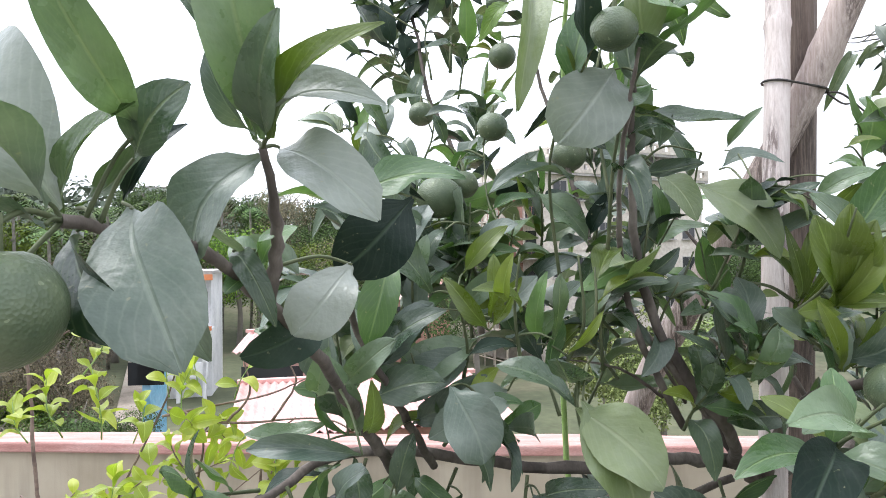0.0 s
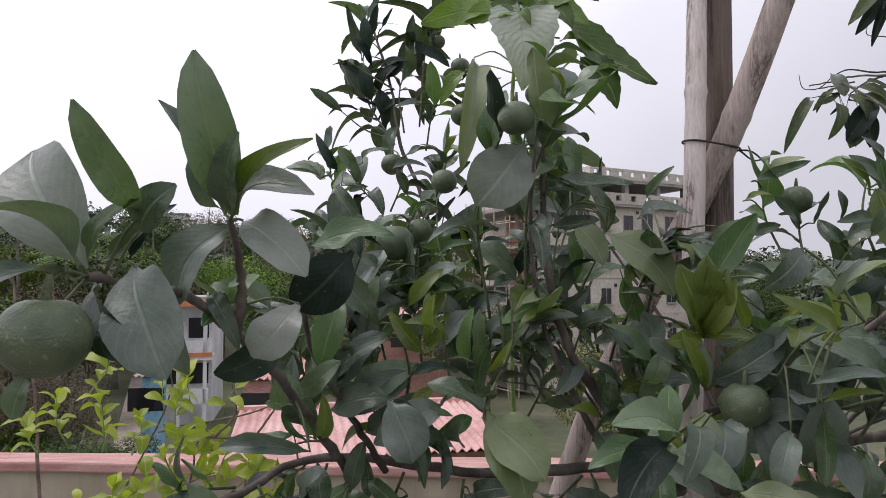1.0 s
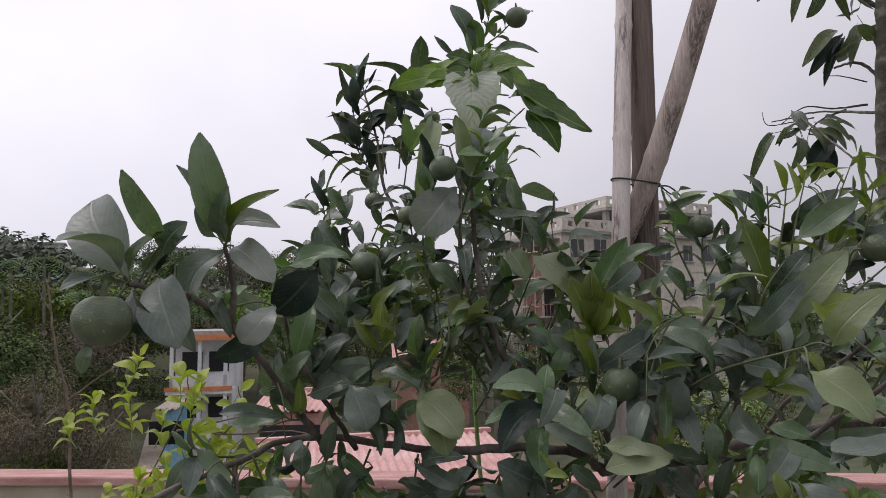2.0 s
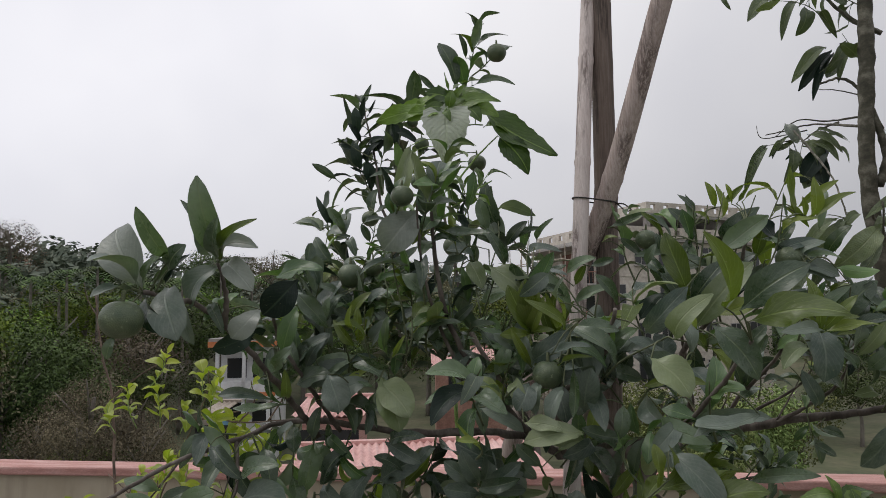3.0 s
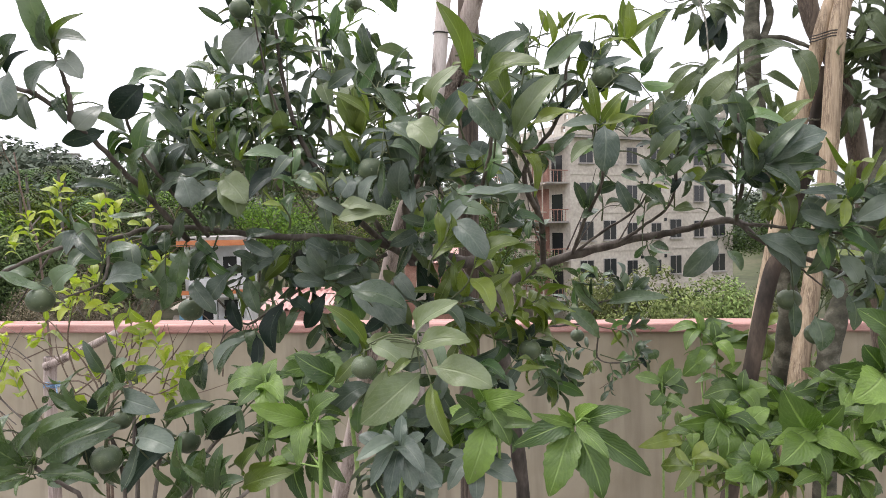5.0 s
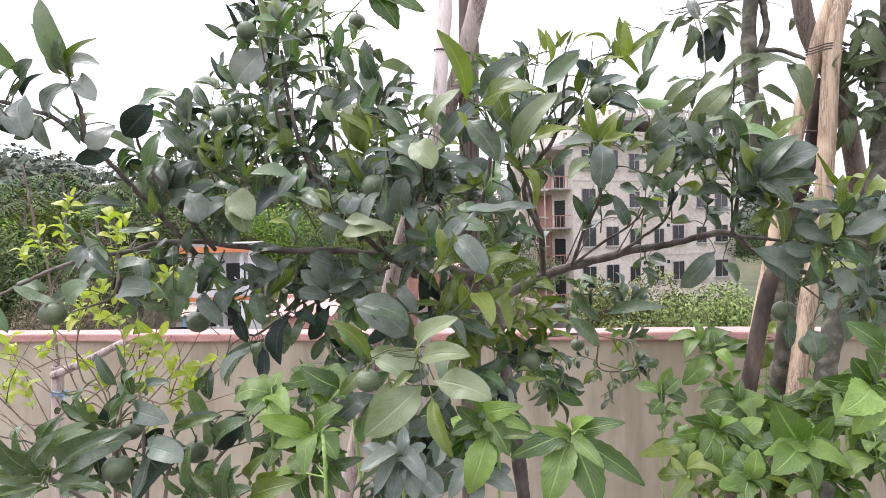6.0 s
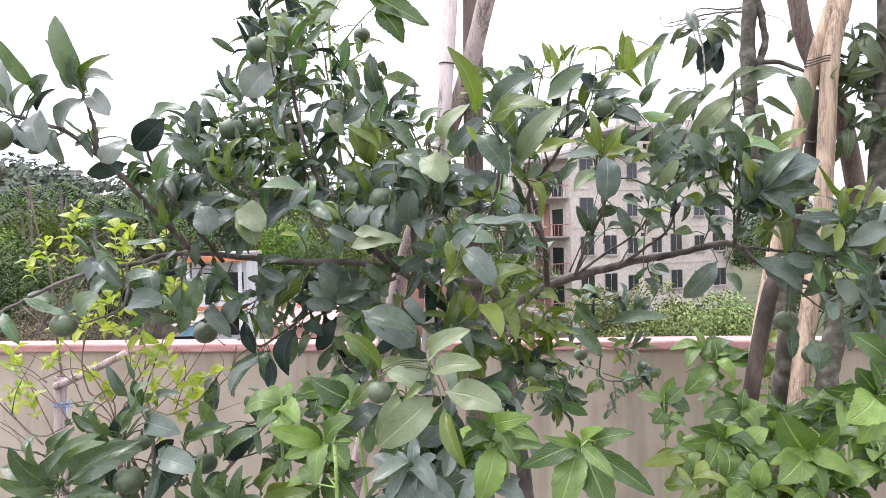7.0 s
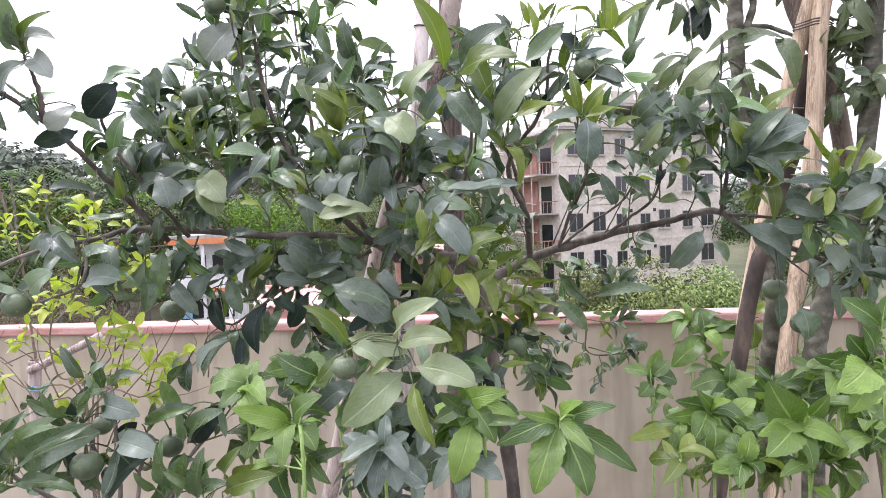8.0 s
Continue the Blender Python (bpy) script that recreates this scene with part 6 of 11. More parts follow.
tree.leaf((0.536, 0.55, 1.627), (0.607, 0.524, 1.642), GREY, face=(-0.18, -0.95, 0.71), wide=0.45, shape=0)
tree.leaf((0.562, 0.55, 1.671), (0.485, 0.52, 1.725), FRESH, face=(-0.01, -0.71, 0.41), wide=0.6, shape=5)
tree.leaf((0.554, 0.55, 1.677), (0.54, 0.527, 1.743), FRESH, face=(0.34, -0.61, 0.58), wide=0.5, shape=1)
tree.leaf((0.564, 0.8, 1.672), (0.525, 0.755, 1.751), FRESH, face=(-0.17, -0.72, 0.26), wide=0.55, shape=5)
tree.leaf((0.536, 0.55, 1.78), (0.481, 0.52, 1.732), CITRUS, face=(0.21, -0.64, 0.21), wide=0.95, shape=0)
tree.leaf((0.569, 0.7, 1.74), (0.51, 0.681, 1.764), CITRUS, face=(0.34, -0.83, 0.32), wide=0.6, shape=1)
tree.leaf((0.551, 0.52, 1.722), (0.561, 0.472, 1.768), GREY, face=(-0.27, -0.98, 0.61), wide=0.35, shape=0)
tree.leaf((0.65, 1, 1.826), (0.708, 0.984, 1.847), CITRUS, face=(0.26, -0.71, 0.3), wide=0.9, shape=4)
tree.leaf((0.692, 1.1, 1.899), (0.732, 1.065, 1.908), FRESH, face=(-0.12, -0.89, 0.69), wide=0.8, shape=0)
tree.leaf((0.709, 1.1, 1.937), (0.806, 1.07, 1.975), CITRUS, face=(0.07, -0.98, 0.6), wide=0.5, shape=4)
tree.leaf((0.8, 1.1, 1.854), (0.737, 1.067, 1.901), CITRUS, face=(-0.21, -0.8, 0.3), wide=0.6, shape=2)
tree.leaf((0.826, 1.1, 1.854), (0.838, 1.071, 1.914), GREY, face=(0.19, -0.73, 0.7), wide=0.55, shape=4)
tree.leaf((0.823, 1, 1.851), (0.815, 0.993, 1.905), CITRUS, face=(0.1, -0.77, 0.61), wide=0.7, shape=0)
tree.leaf((0.817, 0.9, 1.883), (0.762, 0.883, 1.942), FRESH, face=(-0.28, -0.68, 0.57), wide=0.55, shape=0)
tree.leaf((0.836, 0.9, 1.877), (0.774, 0.885, 1.935), GREY, face=(-0.01, -0.65, 0.69), wide=0.5, shape=0)
tree.leaf((0.833, 0.9, 1.836), (0.742, 0.861, 1.834), CITRUS, face=(-0.17, -0.75, 0.41), wide=0.5, shape=0)
tree.leaf((0.756, 0.8, 1.808), (0.775, 0.775, 1.856), CITRUS, face=(-0.29, -0.92, 0.25), wide=0.8, shape=0)
tree.leaf((0.257, 0.8, 1.898), (0.175, 0.766, 1.936), CITRUS, face=(-0.19, -0.86, 0.54), wide=0.5, shape=1)
tree.leaf((0.283, 0.85, 1.831), (0.357, 0.802, 1.842), CITRUS, face=(0.07, -0.93, 0.57), wide=0.7, shape=4)
tree.leaf((0.204, 0.85, 1.827), (0.089, 0.827, 1.809), GREY, face=(-0.16, -0.79, 0.71), wide=0.45, shape=1)
tree.leaf((0.056, 0.85, 1.701), (0.113, 0.841, 1.766), FRESH, face=(0.13, -0.97, 0.48), wide=0.8, shape=0)
tree.leaf((0.105, 0.72, 1.67), (0.11, 0.675, 1.729), FRESH, face=(-0.3, -0.94, 0.22), wide=0.7, shape=0)
tree.leaf((0.126, 0.74, 1.66), (0.067, 0.699, 1.693), FRESH, face=(0.3, -0.63, 0.63), wide=0.8, shape=1)
tree.leaf((0.164, 0.76, 1.625), (0.169, 0.752, 1.703), GLOSS, face=(0.34, -0.95, 0.24), wide=0.55, shape=2)
tree.leaf((0.181, 0.76, 1.609), (0.217, 0.734, 1.662), FRESH, face=(0.26, -0.89, 0.16), wide=0.45, shape=0)
tree.leaf((0.191, 0.9, 1.646), (0.212, 0.853, 1.69), GREY, face=(-0.18, -0.87, 0.54), wide=0.8, shape=0)
tree.leaf((-0.066, 0.75, 1.514), (-0.089, 0.721, 1.615), CITRUS, face=(0.21, -0.89, 0.15), wide=0.6, shape=1)
tree.leaf((-0.053, 0.73, 1.522), (-0.034, 0.686, 1.591), FRESH, face=(0.25, -0.76, 0.42), wide=0.8, shape=1)
tree.leaf((-0.061, 0.8, 1.579), (-0.023, 0.764, 1.653), CITRUS, face=(-0.12, -0.7, 0.32), wide=0.9, shape=4)
tree.leaf((-0.054, 0.85, 1.578), (0.009, 0.81, 1.666), GREY, face=(0.14, -0.99, 0.46), wide=0.75, shape=2)
tree.leaf((-0.035, 0.85, 1.408), (-0.016, 0.843, 1.492), CITRUS, face=(0.1, -1.0, 0.35), wide=0.8, shape=2)
tree.leaf((-0.117, 0.85, 1.398), (-0.07, 0.811, 1.458), GREY, face=(-0.05, -0.87, 0.73), wide=0.8, shape=2)
tree.leaf((0.497, 0.9, 1.498), (0.402, 0.853, 1.501), CITRUS, face=(0.2, -0.75, 0.58), wide=0.9, shape=0)
tree.leaf((0.384, 0.7, 1.508), (0.478, 0.678, 1.465), GREY, face=(0.01, -0.65, 0.28), wide=0.6, shape=0)
tree.leaf((0.46, 1.15, 1.775), (0.36, 1.136, 1.741), CITRUS, face=(0.24, -0.63, 0.62), wide=0.8, shape=2)
tree.leaf((0.377, 1.1, 1.741), (0.456, 1.058, 1.773), CITRUS, face=(0.04, -0.61, 0.56), wide=0.7, shape=5)
tree.leaf((0.431, 1, 1.721), (0.495, 0.969, 1.717), CITRUS, face=(-0.15, -1.0, 0.43), wide=0.45, shape=5)
tree.leaf((0.332, 0.95, 1.663), (0.408, 0.941, 1.687), CITRUS, face=(-0.3, -0.89, 0.58), wide=0.8, shape=2)
tree.leaf((0.032, 0.9, 1.762), (-0.006, 0.865, 1.687), CITRUS, face=(-0.08, -0.84, 0.43), wide=0.6, shape=5)
tree.leaf((-0.097, 1.4, 1.98), (-0.139, 1.379, 1.963), CITRUS, face=(-0.0, -0.93, 0.34), wide=1, shape=0)
tree.leaf((-0.112, 1.4, 1.994), (-0.167, 1.368, 2.07), CITRUS, face=(-0.03, -0.96, 0.64), wide=0.7, shape=2)
tree.leaf((-0.075, 1.3, 1.952), (-0.031, 1.256, 1.894), CITRUS, face=(0.02, -0.66, 0.46), wide=0.9, shape=5)
tree.leaf((-0.112, 1.4, 2.036), (-0.039, 1.381, 2.071), CITRUS, face=(-0.09, -0.72, 0.55), wide=0.6, shape=5)
tree.leaf((-0.029, 1.3, 2.004), (0.058, 1.287, 2.009), CITRUS, face=(0.21, -0.61, 0.45), wide=0.6, shape=0)
tree.leaf((-0.008, 1.35, 2.039), (0.09, 1.302, 2.048), CITRUS, face=(0.26, -0.69, 0.67), wide=0.5, shape=2)
tree.leaf((0.021, 1.2, 1.931), (0, 1.169, 1.981), CITRUS, face=(0.23, -0.92, 0.26), wide=0.9, shape=0)
tree.leaf((0.07, 1.2, 1.912), (0.134, 1.158, 1.942), CITRUS, face=(0.04, -0.74, 0.64), wide=0.8, shape=2)
tree.leaf((0.106, 1.2, 1.9), (0.04, 1.189, 1.909), CITRUS, face=(-0.32, -0.95, 0.31), wide=0.8, shape=1)
tree.leaf((0.259, 1.5, 2.499), (0.192, 1.486, 2.665), CITRUS, face=(0.2, -0.65, 0.66), wide=0.85, shape=0)
tree.leaf((0.312, 1.5, 2.508), (0.464, 1.455, 2.488), CITRUS, face=(-0.15, -0.78, 0.38), wide=0.5, shape=0)
tree.leaf((0.236, 1.3, 2.403), (0.157, 1.276, 2.472), CITRUS, face=(0.19, -0.91, 0.2), wide=0.6, shape=4)
tree.leaf((0.317, 1.5, 2.633), (0.345, 1.46, 2.738), CITRUS, face=(-0.18, -0.84, 0.27), wide=0.75, shape=4)
tree.leaf((0.292, 1.5, 2.609), (0.279, 1.453, 2.681), CITRUS, face=(0.06, -0.68, 0.2), wide=0.6, shape=1)
tree.leaf((0.717, 0.62, 1.662), (0.787, 0.578, 1.755), GREY, face=(0.09, -0.93, 0.2), wide=0.75, shape=5)
tree.leaf((0.783, 0.6, 1.496), (0.921, 0.554, 1.513), GREY, face=(0.26, -0.83, 0.29), wide=0.4, shape=0)
tree.leaf((1.264, 1, 1.558), (1.223, 0.988, 1.612), CITRUS, face=(0.04, -0.73, 0.46), wide=1, shape=5)
tree.leaf((1.317, 1, 1.613), (1.256, 0.966, 1.667), CITRUS, face=(0.33, -0.74, 0.69), wide=1, shape=1)
tree.leaf((1.257, 1, 1.654), (1.333, 0.958, 1.687), CITRUS, face=(-0.23, -0.79, 0.58), wide=0.9, shape=0)
tree.leaf((1.288, 1, 1.558), (1.339, 0.967, 1.614), CITRUS, face=(-0.32, -0.78, 0.16), wide=1, shape=0)
tree.leaf((1.212, 1.1, 1.464), (1.162, 1.072, 1.552), GREY, face=(-0.21, -0.82, 0.36), wide=0.8, shape=5)
tree.leaf((0.702, 0.9, 1.724), (0.648, 0.861, 1.793), CITRUS, face=(0.3, -0.97, 0.41), wide=0.8, shape=0)
tree.leaf((0.586, 1, 1.806), (0.662, 0.962, 1.847), CITRUS, face=(-0.3, -0.85, 0.44), wide=0.8, shape=0)
tree.leaf((0.428, 1.1, 1.843), (0.376, 1.062, 1.939), CITRUS, face=(0.04, -0.9, 0.4), wide=0.7, shape=5)
tree.leaf((0.38, 1.15, 1.943), (0.352, 1.133, 2.037), CITRUS, face=(0.01, -0.62, 0.24), wide=0.8, shape=2)
tree.leaf((0.486, 1.1, 1.866), (0.584, 1.083, 1.878), GREY, face=(-0.19, -0.6, 0.59), wide=0.7, shape=5)
tree.leaf((0.515, 1.15, 1.905), (0.568, 1.112, 1.969), CITRUS, face=(-0.33, -0.71, 0.29), wide=0.5, shape=1)
# shoots in the middle of the crown
tree.shoot((0.056, 0.85, 1.562), (0.045, 0.79, 1.691), 9, 0.09, CITRUS)
tree.shoot((0.13, 0.8, 1.579), (0.124, 0.74, 1.726), 10, 0.09, GREY)
tree.shoot((0.191, 0.85, 1.58), (0.199, 0.79, 1.725), 11, 0.09, CITRUS)
tree.shoot((0.249, 0.9, 1.564), (0.272, 0.84, 1.706), 9, 0.09, CITRUS)
tree.shoot((0.321, 0.95, 1.546), (0.351, 0.89, 1.686), 10, 0.09, GREY)
tree.shoot((0.082, 1, 1.68), (0.067, 0.94, 1.802), 11, 0.09, CITRUS)
tree.shoot((0.176, 1.05, 1.699), (0.176, 0.99, 1.824), 9, 0.09, CITRUS)
tree.shoot((0.262, 1.05, 1.677), (0.268, 0.99, 1.813), 10, 0.09, GREY)
tree.shoot((0.354, 1.1, 1.675), (0.4, 1.04, 1.794), 11, 0.09, CITRUS)
tree.shoot((0.409, 1, 1.599), (0.437, 0.94, 1.702), 9, 0.09, CITRUS)
tree.shoot((-0.006, 0.9, 1.61), (-0.007, 0.84, 1.743), 10, 0.09, GREY)
tree.shoot((0.029, 0.85, 1.473), (0.079, 0.79, 1.547), 11, 0.09, CITRUS)
tree.shoot((0.359, 0.9, 1.481), (0.393, 0.84, 1.565), 9, 0.09, CITRUS)
tree.shoot((-0.064, 0.9, 1.686), (-0.016, 0.84, 1.788), 10, 0.09, GREY)
tree.shoot((0.282, 0.95, 1.604), (0.221, 0.89, 1.686), 11, 0.09, CITRUS)
tree.shoot((0.438, 1, 1.538), (0.474, 0.94, 1.606), 9, 0.09, CITRUS)
# right side of the crown
tree.shoot((0.906, 1.05, 1.652), (0.899, 0.95, 1.966), 12, 0.115, CITRUS)
tree.shoot((0.962, 1, 1.678), (0.96, 0.9, 1.988), 14, 0.115, CITRUS)
tree.shoot((1.004, 1, 1.741), (1.031, 0.9, 1.977), 16, 0.115, CITRUS)
tree.shoot((1.024, 0.95, 1.749), (1.091, 0.9, 1.959), 12, 0.103, FRESH)
tree.shoot((1.023, 0.95, 1.702), (1.156, 0.9, 1.827), 9, 0.115, CITRUS)
tree.shoot((1.07, 1.1, 1.77), (1.215, 1.2, 2.079), 7, 0.127, FRESH)
tree.shoot((0.915, 1.1, 1.605), (0.835, 1, 1.796), 9, 0.103, CITRUS)
tree.shoot((0.917, 1.1, 1.708), (1.004, 1.1, 1.857), 9, 0.103, CITRUS)
tree.shoot((1.069, 0.82, 1.626), (1.062, 0.72, 1.747), 14, 0.098, FRESH)
tree.shoot((1.178, 1.45, 1.442), (1.164, 1.4, 1.579), 7, 0.092, CITRUS)
tree.shoot((1.314, 1.45, 1.399), (1.326, 1.4, 1.585), 8, 0.098, CITRUS)
tree.shoot((1.409, 1.4, 1.476), (1.373, 1.2, 1.678), 11, 0.098, CITRUS)
tree.shoot((1.479, 1.35, 1.418), (1.475, 1.25, 1.617), 11, 0.098, CITRUS)
tree.shoot((1.541, 1.2, 1.472), (1.478, 0.95, 1.748), 16, 0.103, CITRUS)
tree.shoot((1.557, 1.2, 1.471), (1.6, 1, 1.657), 12, 0.103, CITRUS)
tree.shoot((1.518, 1.1, 1.571), (1.395, 1, 1.735), 12, 0.098, CITRUS)
tree.shoot((1.474, 1.2, 1.578), (1.318, 1.1, 1.761), 12, 0.098, CITRUS)
tree.shoot((1.372, 1.2, 1.599), (1.219, 1.1, 1.731), 9, 0.098, CITRUS)
tree.shoot((1.622, 1.15, 1.41), (1.664, 1.05, 1.548), 9, 0.103, FRESH)
tree.shoot((1.573, 1.2, 1.401), (1.651, 1.1, 1.352), 6, 0.115, GREY)
tree.shoot((1.694, 1.05, 1.403), (1.762, 1, 1.496), 9, 0.103, CITRUS)
tree.shoot((1.747, 1, 1.395), (1.853, 0.95, 1.463), 10, 0.115, GREY)
tree.shoot((1.739, 1.05, 1.386), (1.82, 1, 1.277), 9, 0.115, GREY)
tree.shoot((1.762, 1, 1.434), (1.723, 0.9, 1.568), 4, 0.127, FRESH)
tree.shoot((1.763, 1.3, 1.285), (1.855, 1.2, 1.292), 8, 0.103, CITRUS)
tree.shoot((1.343, 1.5, 1.398), (1.361, 1.5, 1.296), 5, 0.092, CITRUS)
tree.shoot((1.224, 1.84, 1.088), (1.131, 1.8, 1.244), 6, 0.103, CITRUS)
tree.shoot((1.247, 1.84, 1.111), (1.362, 1.84, 1.18), 10, 0.103, CITRUS)
tree.shoot((1.224, 1.84, 1.1), (1.311, 1.8, 1.23), 6, 0.092, CITRUS)
tree.shoot((1.22, 2, 0.992), (1.431, 2.1, 0.974), 16, 0.086, CITRUS)
tree.shoot((1.255, 2.1, 0.847), (1.489, 2.15, 0.836), 16, 0.081, CITRUS)
tree.shoot((0.986, 1.7, 1.042), (1.092, 1.7, 0.817), 18, 0.092, CITRUS)
tree.shoot((0.896, 1.6, 1.059), (0.994, 1.5, 0.888), 16, 0.098, CITRUS)
tree.shoot((1.171, 2, 0.992), (1.092, 1.9, 1.105), 8, 0.092, CITRUS)
tree.shoot((0.836, 0.6, 1.457), (0.804, 0.5, 1.58), 9, 0.103, CITRUS)
tree.shoot((0.828, 0.5, 1.567), (0.821, 0.4, 1.673), 7, 0.127, CITRUS)
tree.shoot((0.856, 1.3, 1.184), (0.952, 1.3, 1.297), 10, 0.098, FRESH)
tree.shoot((1.389, 1.2, 1.616), (1.479, 1, 1.724), 12, 0.098, CITRUS)
# right-hand shoots that close the crown
tree.shoot((0.785, 1.12, 1.772), (0.772, 1.16, 1.982), 7, 0.115, CITRUS)
tree.shoot((0.815, 1.12, 1.784), (0.82, 1.14, 1.906), 7, 0.098, CITRUS)
tree.shoot((0.87, 0.98, 1.787), (0.877, 1, 1.95), 9, 0.115, CITRUS)
tree.shoot((0.89, 0.92, 1.763), (0.926, 0.92, 1.961), 11, 0.115, FRESH)
tree.shoot((0.753, 0.85, 1.645), (0.731, 0.85, 1.762), 10, 0.115, CITRUS)
tree.shoot((0.641, 0.8, 1.649), (0.644, 0.75, 1.742), 9, 0.115, FRESH)
tree.shoot((0.81, 0.85, 1.645), (0.884, 0.85, 1.799), 11, 0.115, FRESH)
tree.shoot((0.475, 1, 1.682), (0.49, 1, 1.828), 10, 0.115, CITRUS)
tree.shoot((0.379, 0.95, 1.62), (0.392, 0.95, 1.728), 12, 0.103, CITRUS)
tree.shoot((0.312, 0.9, 1.645), (0.301, 0.85, 1.768), 12, 0.103, CITRUS)
tree.shoot((0.411, 0.9, 1.522), (0.446, 0.85, 1.608), 10, 0.103, CITRUS)
tree.shoot((0.141, 0.95, 1.643), (0.132, 0.95, 1.786), 13, 0.103, CITRUS)
tree.shoot((0.068, 1, 1.595), (0.035, 1, 1.732), 13, 0.103, CITRUS)
tree.shoot((-0.024, 1, 1.596), (-0.057, 1.05, 1.722), 10, 0.103, CITRUS)
tree.shoot((0.21, 0.8, 1.614), (0.221, 0.8, 1.71), 10, 0.115, FRESH)
tree.shoot((0.636, 0.8, 1.538), (0.685, 0.8, 1.612), 8, 0.115, GREY)
tree.shoot((0.724, 0.8, 1.502), (0.773, 0.8, 1.575), 9, 0.115, GREY)
tree.shoot((0.816, 0.8, 1.556), (0.845, 0.75, 1.633), 8, 0.127, GREY)
tree.shoot((0.641, 0.75, 1.477), (0.626, 0.7, 1.571), 8, 0.127, GREY)
tree.shoot((0.556, 0.8, 1.13), (0.484, 0.7, 1.007), 7, 0.115, CITRUS)
tree.shoot((0.697, 0.9, 1.079), (0.673, 0.8, 0.92), 13, 0.115, CITRUS)
tree.shoot((0.791, 0.9, 1.047), (0.851, 0.8, 0.922), 10, 0.115, CITRUS)
tree.shoot((0.385, 1, 1.125), (0.276, 1, 0.955), 7, 0.103, CITRUS)
tree.shoot((0.925, 1.2, 1.051), (0.994, 1.2, 0.905), 12, 0.103, CITRUS)
tree.shoot((0.568, 0.9, 1.015), (0.611, 0.8, 0.889), 13, 0.115, CITRUS)
tree.shoot((0.748, 0.9, 1.236), (0.737, 0.8, 1.13), 12, 0.103, FRESH)
tree.shoot((0.49, 1, 1.226), (0.637, 0.9, 1.237), 7, 0.103, CITRUS)
tree.shoot((0.252, 1, 1.33), (0.436, 0.95, 1.331), 8, 0.103, CITRUS)
tree.shoot((0.131, 0.95, 1.335), (0.266, 0.95, 1.267), 7, 0.103, CITRUS)
tree.shoot((0.706, 0.9, 1.488), (0.658, 0.8, 1.636), 12, 0.103, CITRUS)
tree.shoot((0.771, 0.8, 1.368), (0.861, 0.75, 1.455), 8, 0.103, CITRUS)
tree.shoot((-0.034, 1, 1.23), (0.11, 1, 1.28), 5, 0.103, CITRUS)
tree.shoot((0.018, 1, 1.178), (0.125, 1.05, 1.222), 5, 0.092, CITRUS)
# inner twigs
tree.bush((0.265, 0.9, 1.849), (0.179, 0.2, 0.190), 4, 6, 0.095, CITRUS)
tree.bush((0.4, 1, 1.73), (0.186, 0.25, 0.182), 4, 6, 0.095, CITRUS)
tree.bush((0.192, 0.9, 1.596), (0.213, 0.2, 0.144), 4, 6, 0.095, CITRUS)
tree.bush((0.55, 0.9, 1.602), (0.158, 0.25, 0.172), 4, 6, 0.095, CITRUS)
tree.bush((0.637, 0.9, 1.237), (0.189, 0.2, 0.142), 4, 6, 0.101, CITRUS)
tree.bush((0.793, 0.9, 1.142), (0.170, 0.25, 0.141), 4, 6, 0.101, FRESH)
tree.bush((0.794, 0.7, 1.512), (0.123, 0.2, 0.152), 3, 5, 0.101, CITRUS)
tree.bush((0.963, 1, 1.727), (0.144, 0.2, 0.193), 4, 6, 0.101, CITRUS)
tree.bush((1.169, 1.1, 1.716), (0.148, 0.2, 0.151), 3, 6, 0.095, CITRUS)
tree.bush((1.443, 1.15, 1.593), (0.181, 0.15, 0.154), 4, 6, 0.095, CITRUS)
tree.bush((1.587, 1.05, 1.534), (0.123, 0.15, 0.161), 3, 6, 0.101, CITRUS)
tree.bush((1.77, 1.05, 1.417), (0.151, 0.15, 0.144), 5, 6, 0.101, CITRUS)
tree.bush((1.863, 1.15, 1.228), (0.127, 0.15, 0.135), 3, 6, 0.101, CITRUS)
tree.bush((1.305, 2.1, 0.821), (0.223, 0.1, 0.154), 4, 7, 0.073, CITRUS)
tree.bush((1.279, 1.9, 1.103), (0.185, 0.1, 0.119), 2, 6, 0.084, CITRUS)
tree.bush((-0.105, 0.88, 1.474), (0.201, 0.12, 0.113), 3, 5, 0.095, CITRUS)
tree.bush((-0.198, 0.75, 1.386), (0.144, 0.1, 0.091), 2, 4, 0.101, CITRUS)
tree.bush((0.674, 0.8, 0.98), (0.164, 0.2, 0.135), 3, 5, 0.112, CITRUS)
tree.bush((0.938, 1.4, 1.368), (0.116, 0.15, 0.119), 2, 6, 0.095, CITRUS)
tree.bush((-0.043, 1.1, 1.796), (0.138, 0.15, 0.137), 8, 6, 0.101, CITRUS)
tree.bush((0.066, 1.25, 1.842), (0.123, 0.15, 0.152), 6, 6, 0.101, CITRUS)
tree.bush((-0.171, 0.85, 1.693), (0.073, 0.12, 0.082), 3, 5, 0.095, CITRUS)
tree.limb(0.003, 0.0012, (0.394, 1, 1.496), (0.342, 0.98, 1.58), (0.296, 1, 1.666), name="twig")
tree.limb(0.003, 0.0012, (0.428, 1, 1.478), (0.374, 0.95, 1.545), (0.362, 0.94, 1.61), name="twig")
tree.limb(0.003, 0.0012, (0.36, 1, 1.505), (0.293, 1, 1.549), (0.217, 1.02, 1.56), name="twig")
